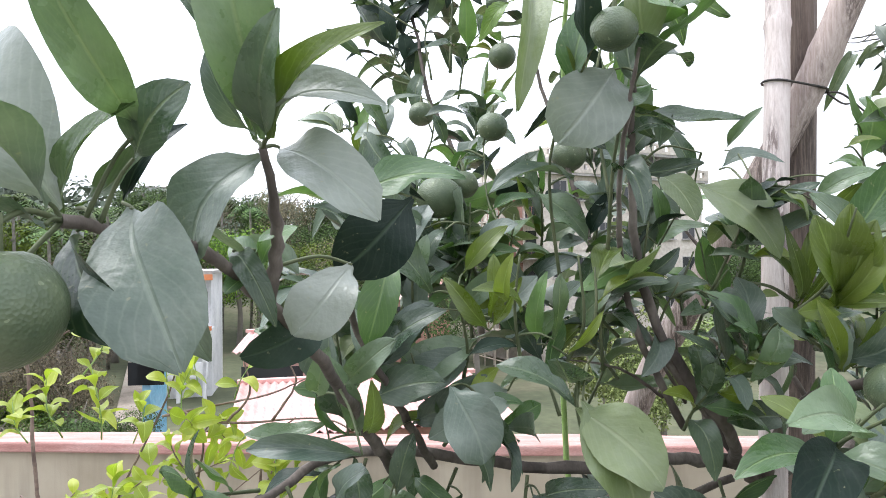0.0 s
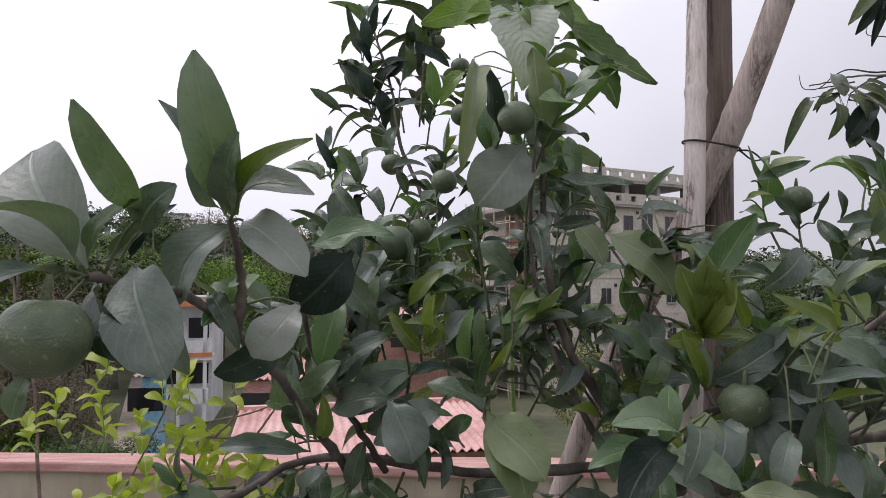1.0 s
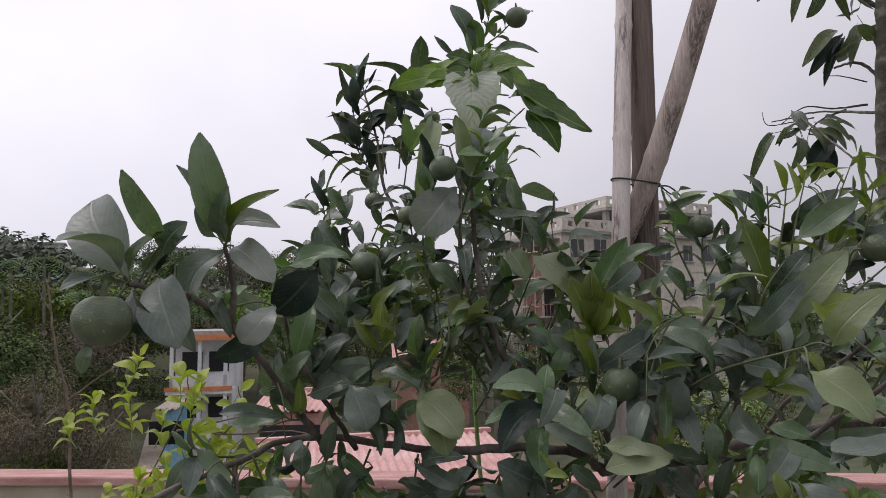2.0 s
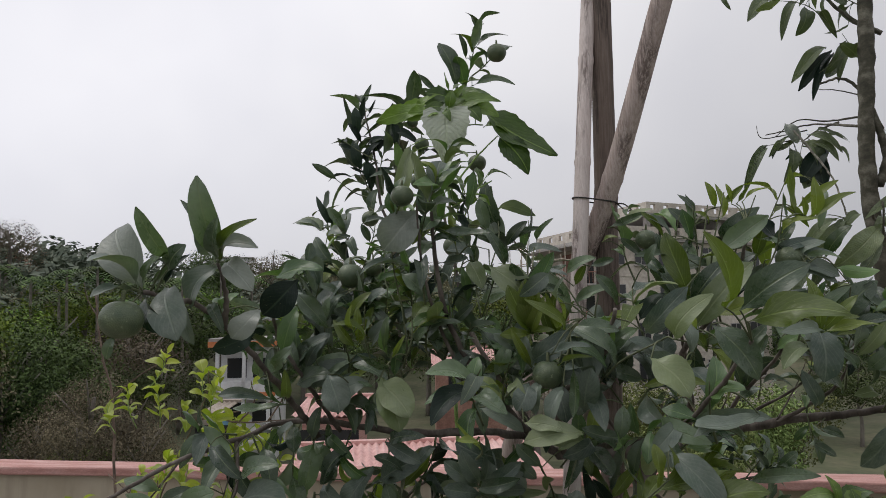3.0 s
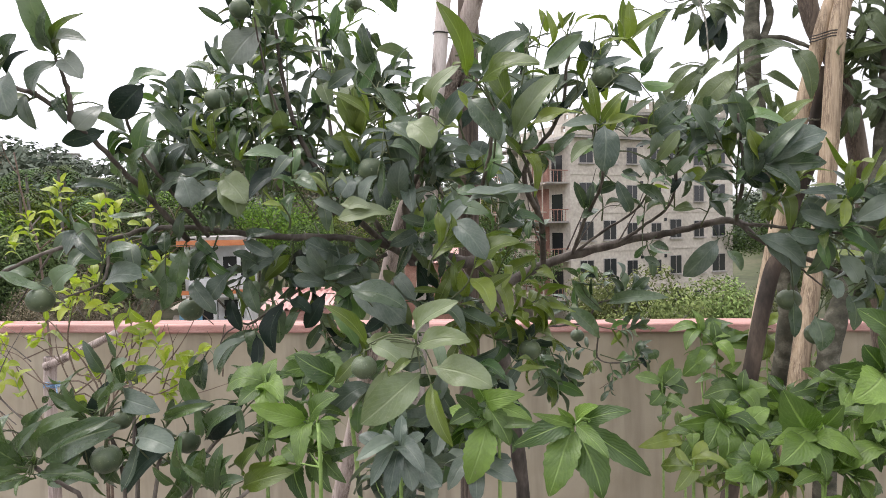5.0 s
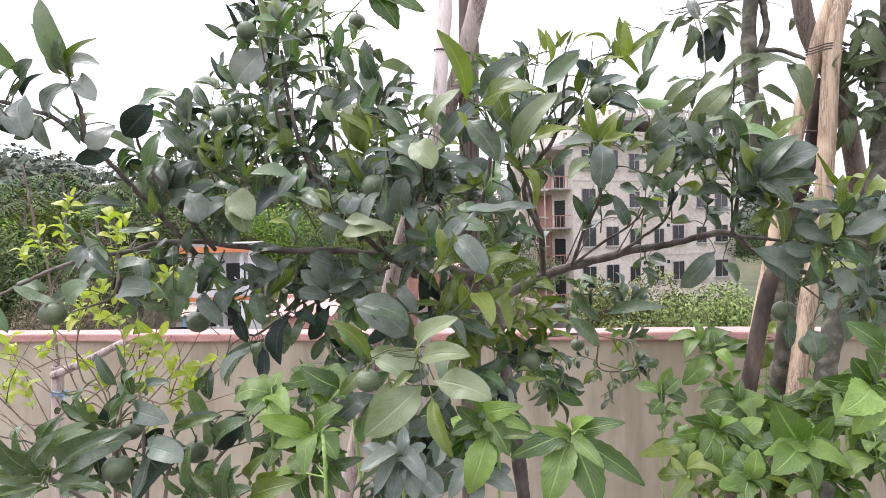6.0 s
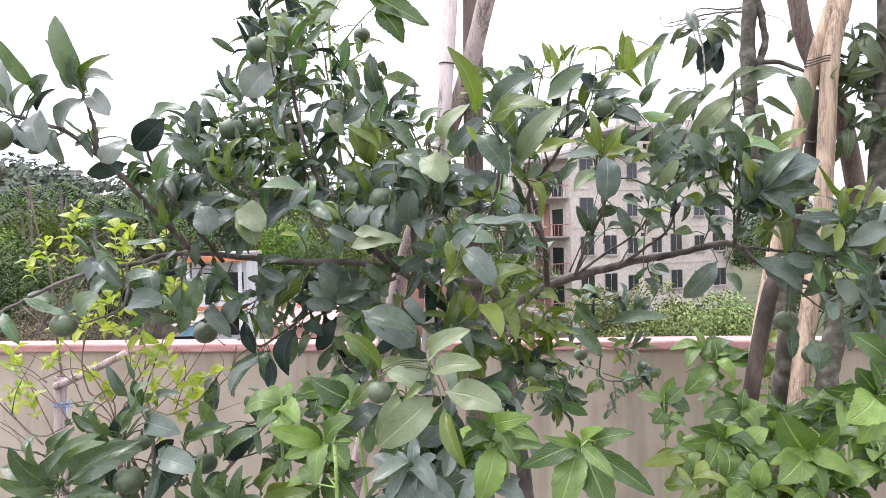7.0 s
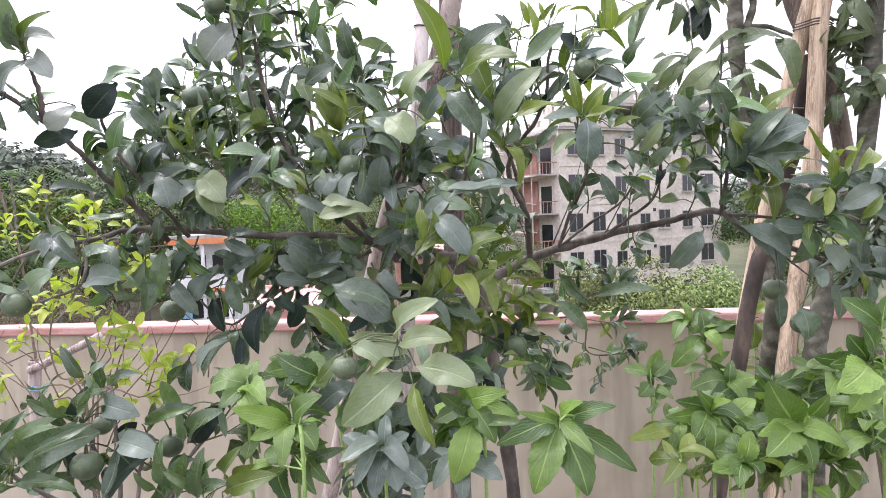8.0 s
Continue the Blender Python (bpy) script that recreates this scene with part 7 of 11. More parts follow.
tree.limb(0.003, 0.0012, (1.069, 1.58, 1.337), (1.125, 1.5, 1.483), (1.161, 1.45, 1.622), name="twig")
tree.limb(0.003, 0.0012, (0.985, 1.58, 1.317), (0.933, 1.5, 1.488), (0.925, 1.5, 1.611), name="twig")
tree.limb(0.003, 0.0012, (1.243, 1.5, 1.369), (1.301, 1.48, 1.479), (1.328, 1.46, 1.558), name="twig")
tree.limb(0.003, 0.0012, (1.09, 1.58, 1.326), (1.192, 1.55, 1.482), (1.285, 1.5, 1.49), name="twig")
tree.limb(0.003, 0.0012, (0.03, 1.1, 1.145), (-0.027, 1.1, 1.109), (-0.067, 1.12, 1.032), name="twig")
tree.limb(0.003, 0.0012, (1.464, 2.15, 0.81), (1.336, 2.15, 0.732), (1.255, 2.12, 0.688), name="twig")
# fruit
fruit(tree, (-0.177, 0.3, 1.701), 0.071)
fruit(tree, (0.018, 1, 1.816), 0.072)
fruit(tree, (0.055, 1.1, 1.846), 0.052)
fruit(tree, (0.223, 0.686, 1.967), 0.051)
fruit(tree, (-0.041, 1.45, 2.043), 0.059)
fruit(tree, (0.139, 1.4, 2.155), 0.060)
fruit(tree, (0.063, 1.7, 2.45), 0.043)
fruit(tree, (0.132, 1.5, 2.308), 0.051)
fruit(tree, (0.4, 1.5, 2.621), 0.068)
fruit(tree, (0.818, 1.15, 1.908), 0.060)
fruit(tree, (0.53, 0.71, 1.576), 0.066)
fruit(tree, (-0.075, 0.985, 1.205), 0.072)
fruit(tree, (-0.256, 0.6, 1.28), 0.064)
fruit(tree, (0.604, 0.25, 1.198), 0.045)
fruit(tree, (1.119, 0.96, 1.83), 0.066)
fruit(tree, (1.692, 1.2, 1.195), 0.070)
fruit(tree, (1.146, 2, 0.95), 0.059)
fruit(tree, (0.909, 0.9, 1.102), 0.059)
fruit(tree, (0.265, 1.3, 1.923), 0.070)
fruit(tree, (0.328, 1.45, 2.219), 0.062)
fruit(tree, (0.106, 1.1, 1.944), 0.053)
fruit(tree, (1.704, 1.05, 1.117), 0.062)
fruit(tree, (1.475, 1, 1.688), 0.034)
tree.limb(0.005, 0.002, (-0.403, 0.6, 1.325), (-0.451, 0.58, 1.288), (-0.517, 0.56, 1.252), name="twig")
tree.limb(0.003, 0.0012, (-0.277, 0.68, 1.394), (-0.347, 0.7, 1.32), (-0.427, 0.72, 1.233), name="twig")
tree.limb(0.003, 0.0012, (-0.195, 0.8, 1.422), (-0.213, 0.75, 1.291), (-0.225, 0.74, 1.262), name="twig")
tree.leaf((-0.426, 0.58, 1.303), (-0.457, 0.549, 1.257), MID, face=(0.06, -0.68, 0.2), wide=0.8, shape=1)
tree.leaf((-0.493, 0.57, 1.261), (-0.541, 0.542, 1.236), SHADED, face=(0.09, -0.93, 0.2), wide=1.1, shape=5)
tree.leaf((-0.401, 0.58, 1.317), (-0.331, 0.549, 1.243), MID, face=(0.26, -0.83, 0.29), wide=0.7, shape=0)
tree.leaf((-0.323, 0.68, 1.329), (-0.409, 0.672, 1.345), CITRUS, face=(0.04, -0.73, 0.46), wide=0.9, shape=5)
tree.leaf((-0.26, 0.72, 1.325), (-0.338, 0.697, 1.282), CITRUS, face=(0.33, -0.74, 0.69), wide=1, shape=1)
# the darkest of the following leaves carry crown shade in their colour
tree.leaf((0.146, 0.85, 1.408), (0.238, 0.825, 1.369), GREY, face=(-0.29, -0.92, 0.25), wide=0.7, shape=0)
tree.leaf((0.252, 0.85, 1.237), (0.221, 0.816, 1.112), SHADED, face=(-0.19, -0.86, 0.54), wide=1.2, shape=1)
tree.leaf((0.175, 0.85, 1.152), (0.2, 0.802, 1.079), SHADED, face=(0.07, -0.93, 0.57), wide=1.1, shape=4)
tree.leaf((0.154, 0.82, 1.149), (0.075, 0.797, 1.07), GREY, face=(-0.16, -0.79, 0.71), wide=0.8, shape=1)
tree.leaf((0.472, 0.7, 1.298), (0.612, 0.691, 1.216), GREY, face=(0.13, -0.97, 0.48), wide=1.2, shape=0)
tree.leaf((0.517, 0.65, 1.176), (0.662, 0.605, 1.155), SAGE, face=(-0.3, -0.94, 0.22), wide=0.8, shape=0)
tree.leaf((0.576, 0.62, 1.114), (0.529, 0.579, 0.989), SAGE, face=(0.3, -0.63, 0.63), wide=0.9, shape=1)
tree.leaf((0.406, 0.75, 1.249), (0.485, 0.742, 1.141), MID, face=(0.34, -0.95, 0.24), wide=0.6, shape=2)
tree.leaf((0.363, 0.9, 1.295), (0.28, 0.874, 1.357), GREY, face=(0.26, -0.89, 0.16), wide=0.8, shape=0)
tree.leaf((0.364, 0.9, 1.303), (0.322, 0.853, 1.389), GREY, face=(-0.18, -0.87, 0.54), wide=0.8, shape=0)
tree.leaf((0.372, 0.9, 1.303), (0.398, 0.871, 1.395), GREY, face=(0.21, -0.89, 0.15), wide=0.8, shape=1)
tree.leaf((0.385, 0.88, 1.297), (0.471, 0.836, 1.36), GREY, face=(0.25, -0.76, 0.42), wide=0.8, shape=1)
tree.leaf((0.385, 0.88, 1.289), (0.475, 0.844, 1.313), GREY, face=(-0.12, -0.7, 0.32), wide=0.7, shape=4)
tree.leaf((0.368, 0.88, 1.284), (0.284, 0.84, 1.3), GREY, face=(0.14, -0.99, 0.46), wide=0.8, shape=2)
tree.leaf((0.354, 0.9, 1.258), (0.305, 0.893, 1.16), SHADED, face=(0.1, -1.0, 0.35), wide=0.9, shape=2)
tree.leaf((0.252, 0.9, 1.243), (0.328, 0.861, 1.213), SHADED, face=(-0.05, -0.87, 0.73), wide=0.9, shape=2)
tree.leaf((0.209, 0.9, 1.356), (0.145, 0.853, 1.4), CITRUS, face=(0.2, -0.75, 0.58), wide=0.8, shape=0)
tree.leaf((0.048, 0.9, 1.294), (0.106, 0.878, 1.247), MID, face=(0.01, -0.65, 0.28), wide=0.8, shape=0)
tree.leaf((0.024, 0.9, 1.359), (-0.022, 0.886, 1.296), CITRUS, face=(0.24, -0.63, 0.62), wide=0.7, shape=2)
tree.leaf((0.259, 0.9, 1.388), (0.215, 0.858, 1.344), GREY, face=(0.04, -0.61, 0.56), wide=0.8, shape=5)
tree.leaf((-0.017, 0.92, 1.408), (0.063, 0.889, 1.36), MID, face=(-0.15, -1.0, 0.43), wide=0.8, shape=5)
tree.leaf((0.512, 0.85, 1.355), (0.452, 0.841, 1.403), CITRUS, face=(-0.3, -0.89, 0.58), wide=0.9, shape=2)
tree.leaf((0.566, 0.8, 1.313), (0.629, 0.765, 1.257), GREY, face=(-0.08, -0.84, 0.43), wide=0.9, shape=5)
tree.leaf((0.069, 0.85, 1.599), (-0.039, 0.815, 1.543), GREY, face=(-0.07, -0.91, 0.22), wide=0.9, shape=0)
tree.leaf((0.113, 0.82, 1.552), (0.02, 0.777, 1.493), GREY, face=(-0.13, -0.92, 0.37), wide=1, shape=5)
tree.leaf((0.153, 0.85, 1.607), (0.161, 0.817, 1.705), MID, face=(-0.25, -0.82, 0.55), wide=0.6, shape=0)
tree.leaf((0.089, 0.8, 1.631), (0.04, 0.794, 1.703), FRESH, face=(-0.3, -0.84, 0.17), wide=0.8, shape=1)
tree.leaf((0.09, 0.8, 1.648), (0.092, 0.785, 1.727), FRESH, face=(0.33, -0.76, 0.74), wide=0.6, shape=2)
tree.leaf((0.09, 0.8, 1.631), (0.124, 0.756, 1.703), FRESH, face=(-0.28, -0.86, 0.68), wide=0.7, shape=4)
tree.leaf((-0.038, 0.85, 1.598), (0.014, 0.819, 1.668), GREY, face=(0.09, -0.67, 0.21), wide=0.8, shape=2)
tree.leaf((-0.061, 0.85, 1.588), (-0.058, 0.822, 1.677), MID, face=(-0.21, -0.78, 0.28), wide=1.2, shape=1)
tree.leaf((-0.091, 0.8, 1.514), (-0.099, 0.773, 1.635), CITRUS, face=(-0.28, -0.93, 0.2), wide=0.7, shape=1)
tree.leaf((0.042, 0.95, 1.704), (-0.012, 0.939, 1.721), GREY, face=(-0.24, -0.76, 0.56), wide=1.2, shape=4)
tree.leaf((0.165, 0.95, 1.818), (0.241, 0.94, 1.751), CITRUS, face=(-0.01, -0.87, 0.47), wide=0.9, shape=2)
tree.leaf((0.241, 0.95, 1.751), (0.28, 0.931, 1.815), SHADED, face=(-0.03, -0.77, 0.65), wide=0.9, shape=1)
tree.leaf((0.076, 0.95, 1.731), (0.134, 0.924, 1.773), GREY, face=(-0.18, -0.95, 0.71), wide=1, shape=0)
tree.leaf((-0.002, 0.95, 1.765), (-0.052, 0.92, 1.787), CITRUS, face=(-0.01, -0.71, 0.41), wide=0.9, shape=5)
tree.leaf((0.095, 0.98, 1.788), (0.165, 0.957, 1.808), MID, face=(0.34, -0.61, 0.58), wide=0.7, shape=1)
tree.leaf((0.164, 0.95, 1.686), (0.22, 0.905, 1.729), GREY, face=(-0.17, -0.72, 0.26), wide=0.9, shape=5)
tree.leaf((0.339, 0.95, 1.739), (0.325, 0.92, 1.824), MID, face=(0.21, -0.64, 0.21), wide=0.7, shape=0)
tree.leaf((0.304, 0.92, 1.686), (0.361, 0.901, 1.728), CITRUS, face=(0.34, -0.83, 0.32), wide=0.8, shape=1)
tree.leaf((0.218, 0.9, 1.625), (0.25, 0.852, 1.678), CITRUS, face=(-0.27, -0.98, 0.61), wide=1.1, shape=0)
tree.leaf((0.168, 0.85, 1.559), (0.18, 0.834, 1.64), MID, face=(0.26, -0.71, 0.3), wide=0.9, shape=4)
tree.leaf((0.052, 0.9, 1.389), (-0.026, 0.89, 1.309), CITRUS, face=(0.14, -0.86, 0.71), wide=0.9, shape=1)
tree.leaf((0.105, 0.9, 1.339), (0.044, 0.863, 1.244), GREY, face=(-0.15, -0.63, 0.42), wide=0.9, shape=2)
tree.leaf((0.134, 0.9, 1.306), (0.181, 0.865, 1.21), CITRUS, face=(-0.07, -0.91, 0.22), wide=0.9, shape=0)
tree.leaf((-0.022, 0.9, 1.295), (0.069, 0.857, 1.215), GREY, face=(-0.13, -0.92, 0.37), wide=0.8, shape=5)
tree.leaf((0.073, 0.92, 1.247), (0.121, 0.887, 1.159), SHADED, face=(-0.25, -0.82, 0.55), wide=0.9, shape=0)
tree.leaf((0.018, 0.9, 1.376), (0.093, 0.894, 1.304), MID, face=(-0.3, -0.84, 0.17), wide=0.8, shape=1)
tree.leaf((-0.049, 0.9, 1.39), (-0.063, 0.885, 1.277), CITRUS, face=(0.33, -0.76, 0.74), wide=0.9, shape=2)
# dark upright twigs, their leaves in the shade-toned colour, and the right side of the crown
tree.leaf((-0.133, 1.66, 2.438), (-0.112, 1.629, 2.537), SHADED, face=(-0.28, -0.79, 0.29), wide=0.7, shape=4)
tree.leaf((-0.105, 1.66, 2.471), (-0.061, 1.615, 2.521), SHADED, face=(-0.3, -0.66, 0.57), wide=0.7, shape=4)
tree.leaf((-0.144, 1.66, 2.392), (-0.15, 1.635, 2.502), SHADED, face=(0.23, -0.76, 0.74), wide=0.8, shape=0)
tree.leaf((-0.127, 1.66, 2.367), (-0.167, 1.639, 2.446), SHADED, face=(0.05, -0.98, 0.31), wide=0.7, shape=1)
tree.leaf((-0.118, 1.66, 2.351), (0.014, 1.632, 2.363), SHADED, face=(-0.32, -0.82, 0.63), wide=0.6, shape=0)
tree.leaf((-0.103, 1.66, 2.319), (0.001, 1.638, 2.393), SHADED, face=(-0.33, -0.72, 0.74), wide=0.7, shape=4)
tree.leaf((-0.127, 1.66, 2.309), (-0.211, 1.633, 2.358), SHADED, face=(0.02, -0.92, 0.74), wide=0.5, shape=0)
tree.leaf((-0.102, 1.66, 2.25), (-0.171, 1.653, 2.273), SHADED, face=(-0.25, -0.68, 0.29), wide=0.5, shape=4)
tree.leaf((-0.126, 1.66, 2.258), (-0.143, 1.643, 2.375), SHADED, face=(-0.18, -0.84, 0.7), wide=0.9, shape=1)
tree.leaf((-0.103, 1.66, 2.28), (-0.041, 1.624, 2.373), SHADED, face=(0.28, -0.61, 0.7), wide=0.7, shape=5)
tree.leaf((-0.109, 1.66, 2.211), (0.008, 1.614, 2.245), SHADED, face=(0.18, -0.8, 0.65), wide=0.6, shape=1)
tree.leaf((-0.169, 1.66, 2.242), (-0.25, 1.633, 2.221), SHADED, face=(-0.18, -0.76, 0.48), wide=0.5, shape=1)
tree.leaf((-0.088, 1.66, 2.18), (-0.106, 1.634, 2.29), SHADED, face=(0.32, -0.61, 0.54), wide=0.9, shape=2)
tree.leaf((0.013, 1.62, 2.4), (0.103, 1.594, 2.342), SHADED, face=(-0.11, -0.71, 0.21), wide=0.7, shape=0)
tree.leaf((0.005, 1.62, 2.44), (0.015, 1.612, 2.339), SHADED, face=(0.3, -0.68, 0.44), wide=0.7, shape=0)
tree.leaf((-0.049, 1.6, 2.178), (-0.073, 1.571, 2.074), CITRUS, face=(-0.08, -0.91, 0.3), wide=0.9, shape=1)
tree.leaf((-0.202, 1.55, 2.042), (-0.262, 1.521, 2.138), SHADED, face=(-0.06, -0.78, 0.2), wide=0.6, shape=5)
tree.leaf((-0.248, 1.55, 2.022), (-0.343, 1.537, 2.049), GREY, face=(-0.34, -0.96, 0.74), wide=0.7, shape=5)
tree.leaf((0.978, 1.05, 1.937), (0.966, 1.01, 2.028), FRESH, face=(0.35, -0.84, 0.64), wide=0.8, shape=5)
tree.leaf((1.02, 1.05, 1.982), (1.004, 1.042, 2.035), FRESH, face=(-0.07, -0.71, 0.43), wide=0.6, shape=0)
tree.leaf((1.031, 1.05, 1.982), (1.05, 1.008, 2.022), FRESH, face=(-0.31, -0.87, 0.71), wide=0.6, shape=4)
tree.leaf((1.045, 1.05, 1.987), (1.107, 1.009, 2.013), FRESH, face=(0.29, -0.63, 0.65), wide=0.55, shape=0)
tree.leaf((1.183, 1, 1.931), (1.176, 0.957, 2.026), FRESH, face=(0.23, -0.97, 0.19), wide=1, shape=5)
tree.leaf((1.193, 1, 1.928), (1.287, 0.981, 1.992), FRESH, face=(-0.26, -0.75, 0.5), wide=0.6, shape=0)
tree.leaf((1.167, 1, 1.926), (1.155, 0.957, 1.979), FRESH, face=(-0.02, -0.95, 0.58), wide=0.6, shape=0)
tree.leaf((0.902, 1.05, 1.912), (0.895, 1.032, 1.999), CITRUS, face=(0.33, -0.7, 0.56), wide=0.7, shape=5)
tree.leaf((0.928, 1.05, 1.888), (0.852, 1.023, 1.971), CITRUS, face=(0.03, -0.92, 0.58), wide=0.7, shape=0)
tree.leaf((0.904, 1.02, 1.87), (0.874, 0.975, 1.959), MID, face=(0.28, -0.94, 0.39), wide=0.7, shape=2)
tree.leaf((0.953, 1.02, 1.929), (0.915, 1.002, 1.962), FRESH, face=(0.16, -0.73, 0.3), wide=0.8, shape=1)
tree.leaf((0.949, 0.95, 1.846), (1.05, 0.904, 1.937), CITRUS, face=(0.21, -0.88, 0.73), wide=1, shape=4)
tree.leaf((1.12, 1.02, 1.849), (1.054, 0.989, 1.931), SHADED, face=(0.28, -0.61, 0.54), wide=1, shape=2)
tree.leaf((0.867, 0.9, 1.743), (0.806, 0.88, 1.888), FRESH, face=(-0.08, -0.84, 0.3), wide=0.85, shape=2)
tree.leaf((0.87, 0.88, 1.664), (0.988, 0.833, 1.818), SAGE, face=(0.2, -0.75, 0.58), wide=0.75, shape=0)
tree.leaf((0.873, 0.92, 1.721), (0.949, 0.898, 1.827), CITRUS, face=(0.01, -0.65, 0.28), wide=0.8, shape=0)
tree.leaf((0.909, 0.86, 1.691), (1.047, 0.846, 1.721), FRESH, face=(0.24, -0.63, 0.62), wide=0.75, shape=2)
tree.leaf((1.11, 0.98, 1.893), (1.18, 0.938, 1.926), FRESH, face=(0.04, -0.61, 0.56), wide=0.7, shape=5)
tree.leaf((1.091, 0.98, 1.835), (1.181, 0.949, 1.877), GREY, face=(-0.15, -1.0, 0.43), wide=0.7, shape=5)
tree.leaf((1.14, 0.98, 1.834), (1.228, 0.971, 1.84), GREY, face=(-0.3, -0.89, 0.58), wide=0.7, shape=2)
tree.leaf((1.133, 0.96, 1.798), (1.21, 0.925, 1.772), GREY, face=(-0.08, -0.84, 0.43), wide=0.8, shape=5)
tree.leaf((1.056, 1, 1.78), (1.125, 0.979, 1.8), SHADED, face=(-0.0, -0.93, 0.34), wide=0.8, shape=0)
tree.leaf((1.127, 0.94, 1.665), (1.148, 0.908, 1.764), FRESH, face=(-0.03, -0.96, 0.64), wide=0.7, shape=2)
tree.leaf((1.163, 0.96, 1.723), (1.173, 0.916, 1.775), MID, face=(0.02, -0.66, 0.46), wide=0.8, shape=5)
tree.leaf((1.171, 0.96, 1.684), (1.237, 0.941, 1.765), CITRUS, face=(-0.09, -0.72, 0.55), wide=0.7, shape=5)
tree.leaf((1.177, 0.94, 1.665), (1.25, 0.927, 1.69), FRESH, face=(0.21, -0.61, 0.45), wide=0.7, shape=0)
tree.leaf((1.231, 0.96, 1.606), (1.244, 0.912, 1.67), GREY, face=(0.26, -0.69, 0.67), wide=0.9, shape=2)
tree.leaf((1.253, 0.96, 1.597), (1.305, 0.929, 1.678), SAGE, face=(0.23, -0.92, 0.26), wide=0.8, shape=0)
tree.leaf((1.231, 1.05, 1.834), (1.28, 1.008, 1.917), GLOSS, face=(0.04, -0.74, 0.64), wide=0.8, shape=2)
tree.leaf((0.976, 0.9, 1.613), (1.039, 0.889, 1.667), CITRUS, face=(-0.32, -0.95, 0.31), wide=0.9, shape=1)
tree.leaf((1.052, 0.9, 1.613), (1.112, 0.886, 1.651), MID, face=(0.2, -0.65, 0.66), wide=0.9, shape=0)
tree.leaf((0.896, 0.88, 1.613), (0.842, 0.835, 1.666), FRESH, face=(-0.15, -0.78, 0.38), wide=0.7, shape=0)
tree.leaf((1.014, 1, 1.755), (1.066, 0.976, 1.824), GREY, face=(0.19, -0.91, 0.2), wide=0.8, shape=4)
tree.leaf((0.981, 1.05, 1.728), (1.031, 1.01, 1.784), SHADED, face=(-0.18, -0.84, 0.27), wide=0.9, shape=4)
tree.done(300)

# ---- the herb that grows up through the tree ----
herb = Plant("climbing_herb", (0.42, 1.35, FLOOR), "tall soft herb with broad toothed light green leaves", "herb", 12, bark=STEM, twig=STEM)
herb.limb(0.009, 0.004, (0.42, 1.35, FLOOR), (0.263, 1.35, 1.303), (0.269, 1.3, 1.792), (0.253, 1.28, 2.099), (0.267, 1.24, 2.354), name="stem")
herb.leaf((0.264, 1.15, 2.313), (0.274, 1.12, 2.131), PALE, face=(0.05, -1, 0.12), wide=0.95, shape=0)
herb.leaf((0.346, 1.25, 2.351), (0.594, 1.33, 2.214), HERB, face=(0, -0.8, 0.7), wide=0.75, shape=4)
herb.leaf((0.276, 1.24, 2.353), (0.077, 1.2, 2.297), HERB, face=(0, -1, 0.2), wide=0.6, shape=0)
herb.leaf((0.276, 1.24, 2.362), (0.202, 1.15, 2.362), HERB, face=(0, -1, 0.2), wide=0.9, shape=0)
herb.leaf((0.28, 1.24, 2.362), (0.382, 1.15, 2.337), HERB, face=(0, -1, 0.2), wide=0.9, shape=0)
herb.leaf((0.272, 1.24, 2.363), (0.265, 1.22, 2.395), HERB)
herb.leaf((0.407, 1.3, 2.267), (0.505, 1.32, 2.148), HERB, face=(0, -0.9, 0.4), shape=0)
herb.leaf((0.363, 1.28, 2.292), (0.444, 1.3, 2.274), HERB, wide=0.7)
herb.leaf((0.148, 1.3, 2.234), (0.099, 1.3, 2.149), HERB, wide=0.9)
herb.leaf((0.168, 1.1, 2.195), (0.129, 1, 1.95), SAGE, face=(0.3, -1, 0.1), wide=0.42, shape=1)
herb.limb(0.004, 0.002, (0.262, 1.27, 2.096), (0.333, 1.29, 2.192), (0.407, 1.3, 2.267), name="stalk")
herb.limb(0.004, 0.002, (0.266, 1.27, 2.04), (0.34, 1.3, 2.099), (0.384, 1.32, 2.129), name="stalk")
herb.limb(0.003, 0.002, (0.263, 1.25, 2.224), (0.31, 1.26, 2.29), (0.363, 1.28, 2.298), name="stalk")
herb.shoot((0.269, 1.24, 2.334), (0.273, 1.22, 2.394), 12, 0.075, HERB, open_=75)
herb.leaf((0.272, 1.24, 2.361), (0.172, 1.2, 2.338), HERB, face=(0, -1, 0.2), wide=0.8)
herb.leaf((0.272, 1.24, 2.361), (0.228, 1.2, 2.4), HERB, face=(0, -1, 0.2), wide=0.8)
herb.leaf((0.272, 1.24, 2.361), (0.321, 1.2, 2.396), HERB, face=(0, -1, 0.2), wide=0.8)
herb.leaf((0.272, 1.24, 2.361), (0.397, 1.2, 2.368), HERB, face=(0, -1, 0.2), wide=0.8)
herb.leaf((0.272, 1.24, 2.361), (0.42, 1.2, 2.302), HERB, face=(0, -1, 0.2), wide=0.8)
herb.leaf((0.272, 1.24, 2.361), (0.153, 1.2, 2.302), HERB, face=(0, -1, 0.2), wide=0.8)
herb.shoot((0.272, 1.3, 1.888), (0.377, 1.3, 2.152), 6, 0.09, HERB)
herb.shoot((0.264, 1.3, 1.985), (0.303, 1.28, 2.112), 5, 0.08, HERB)
herb.leaf((0.264, 1.16, 2.318), (0.199, 1.135, 2.313), HERB, face=(-0.3, -1, 0.2), wide=1, shape=0)
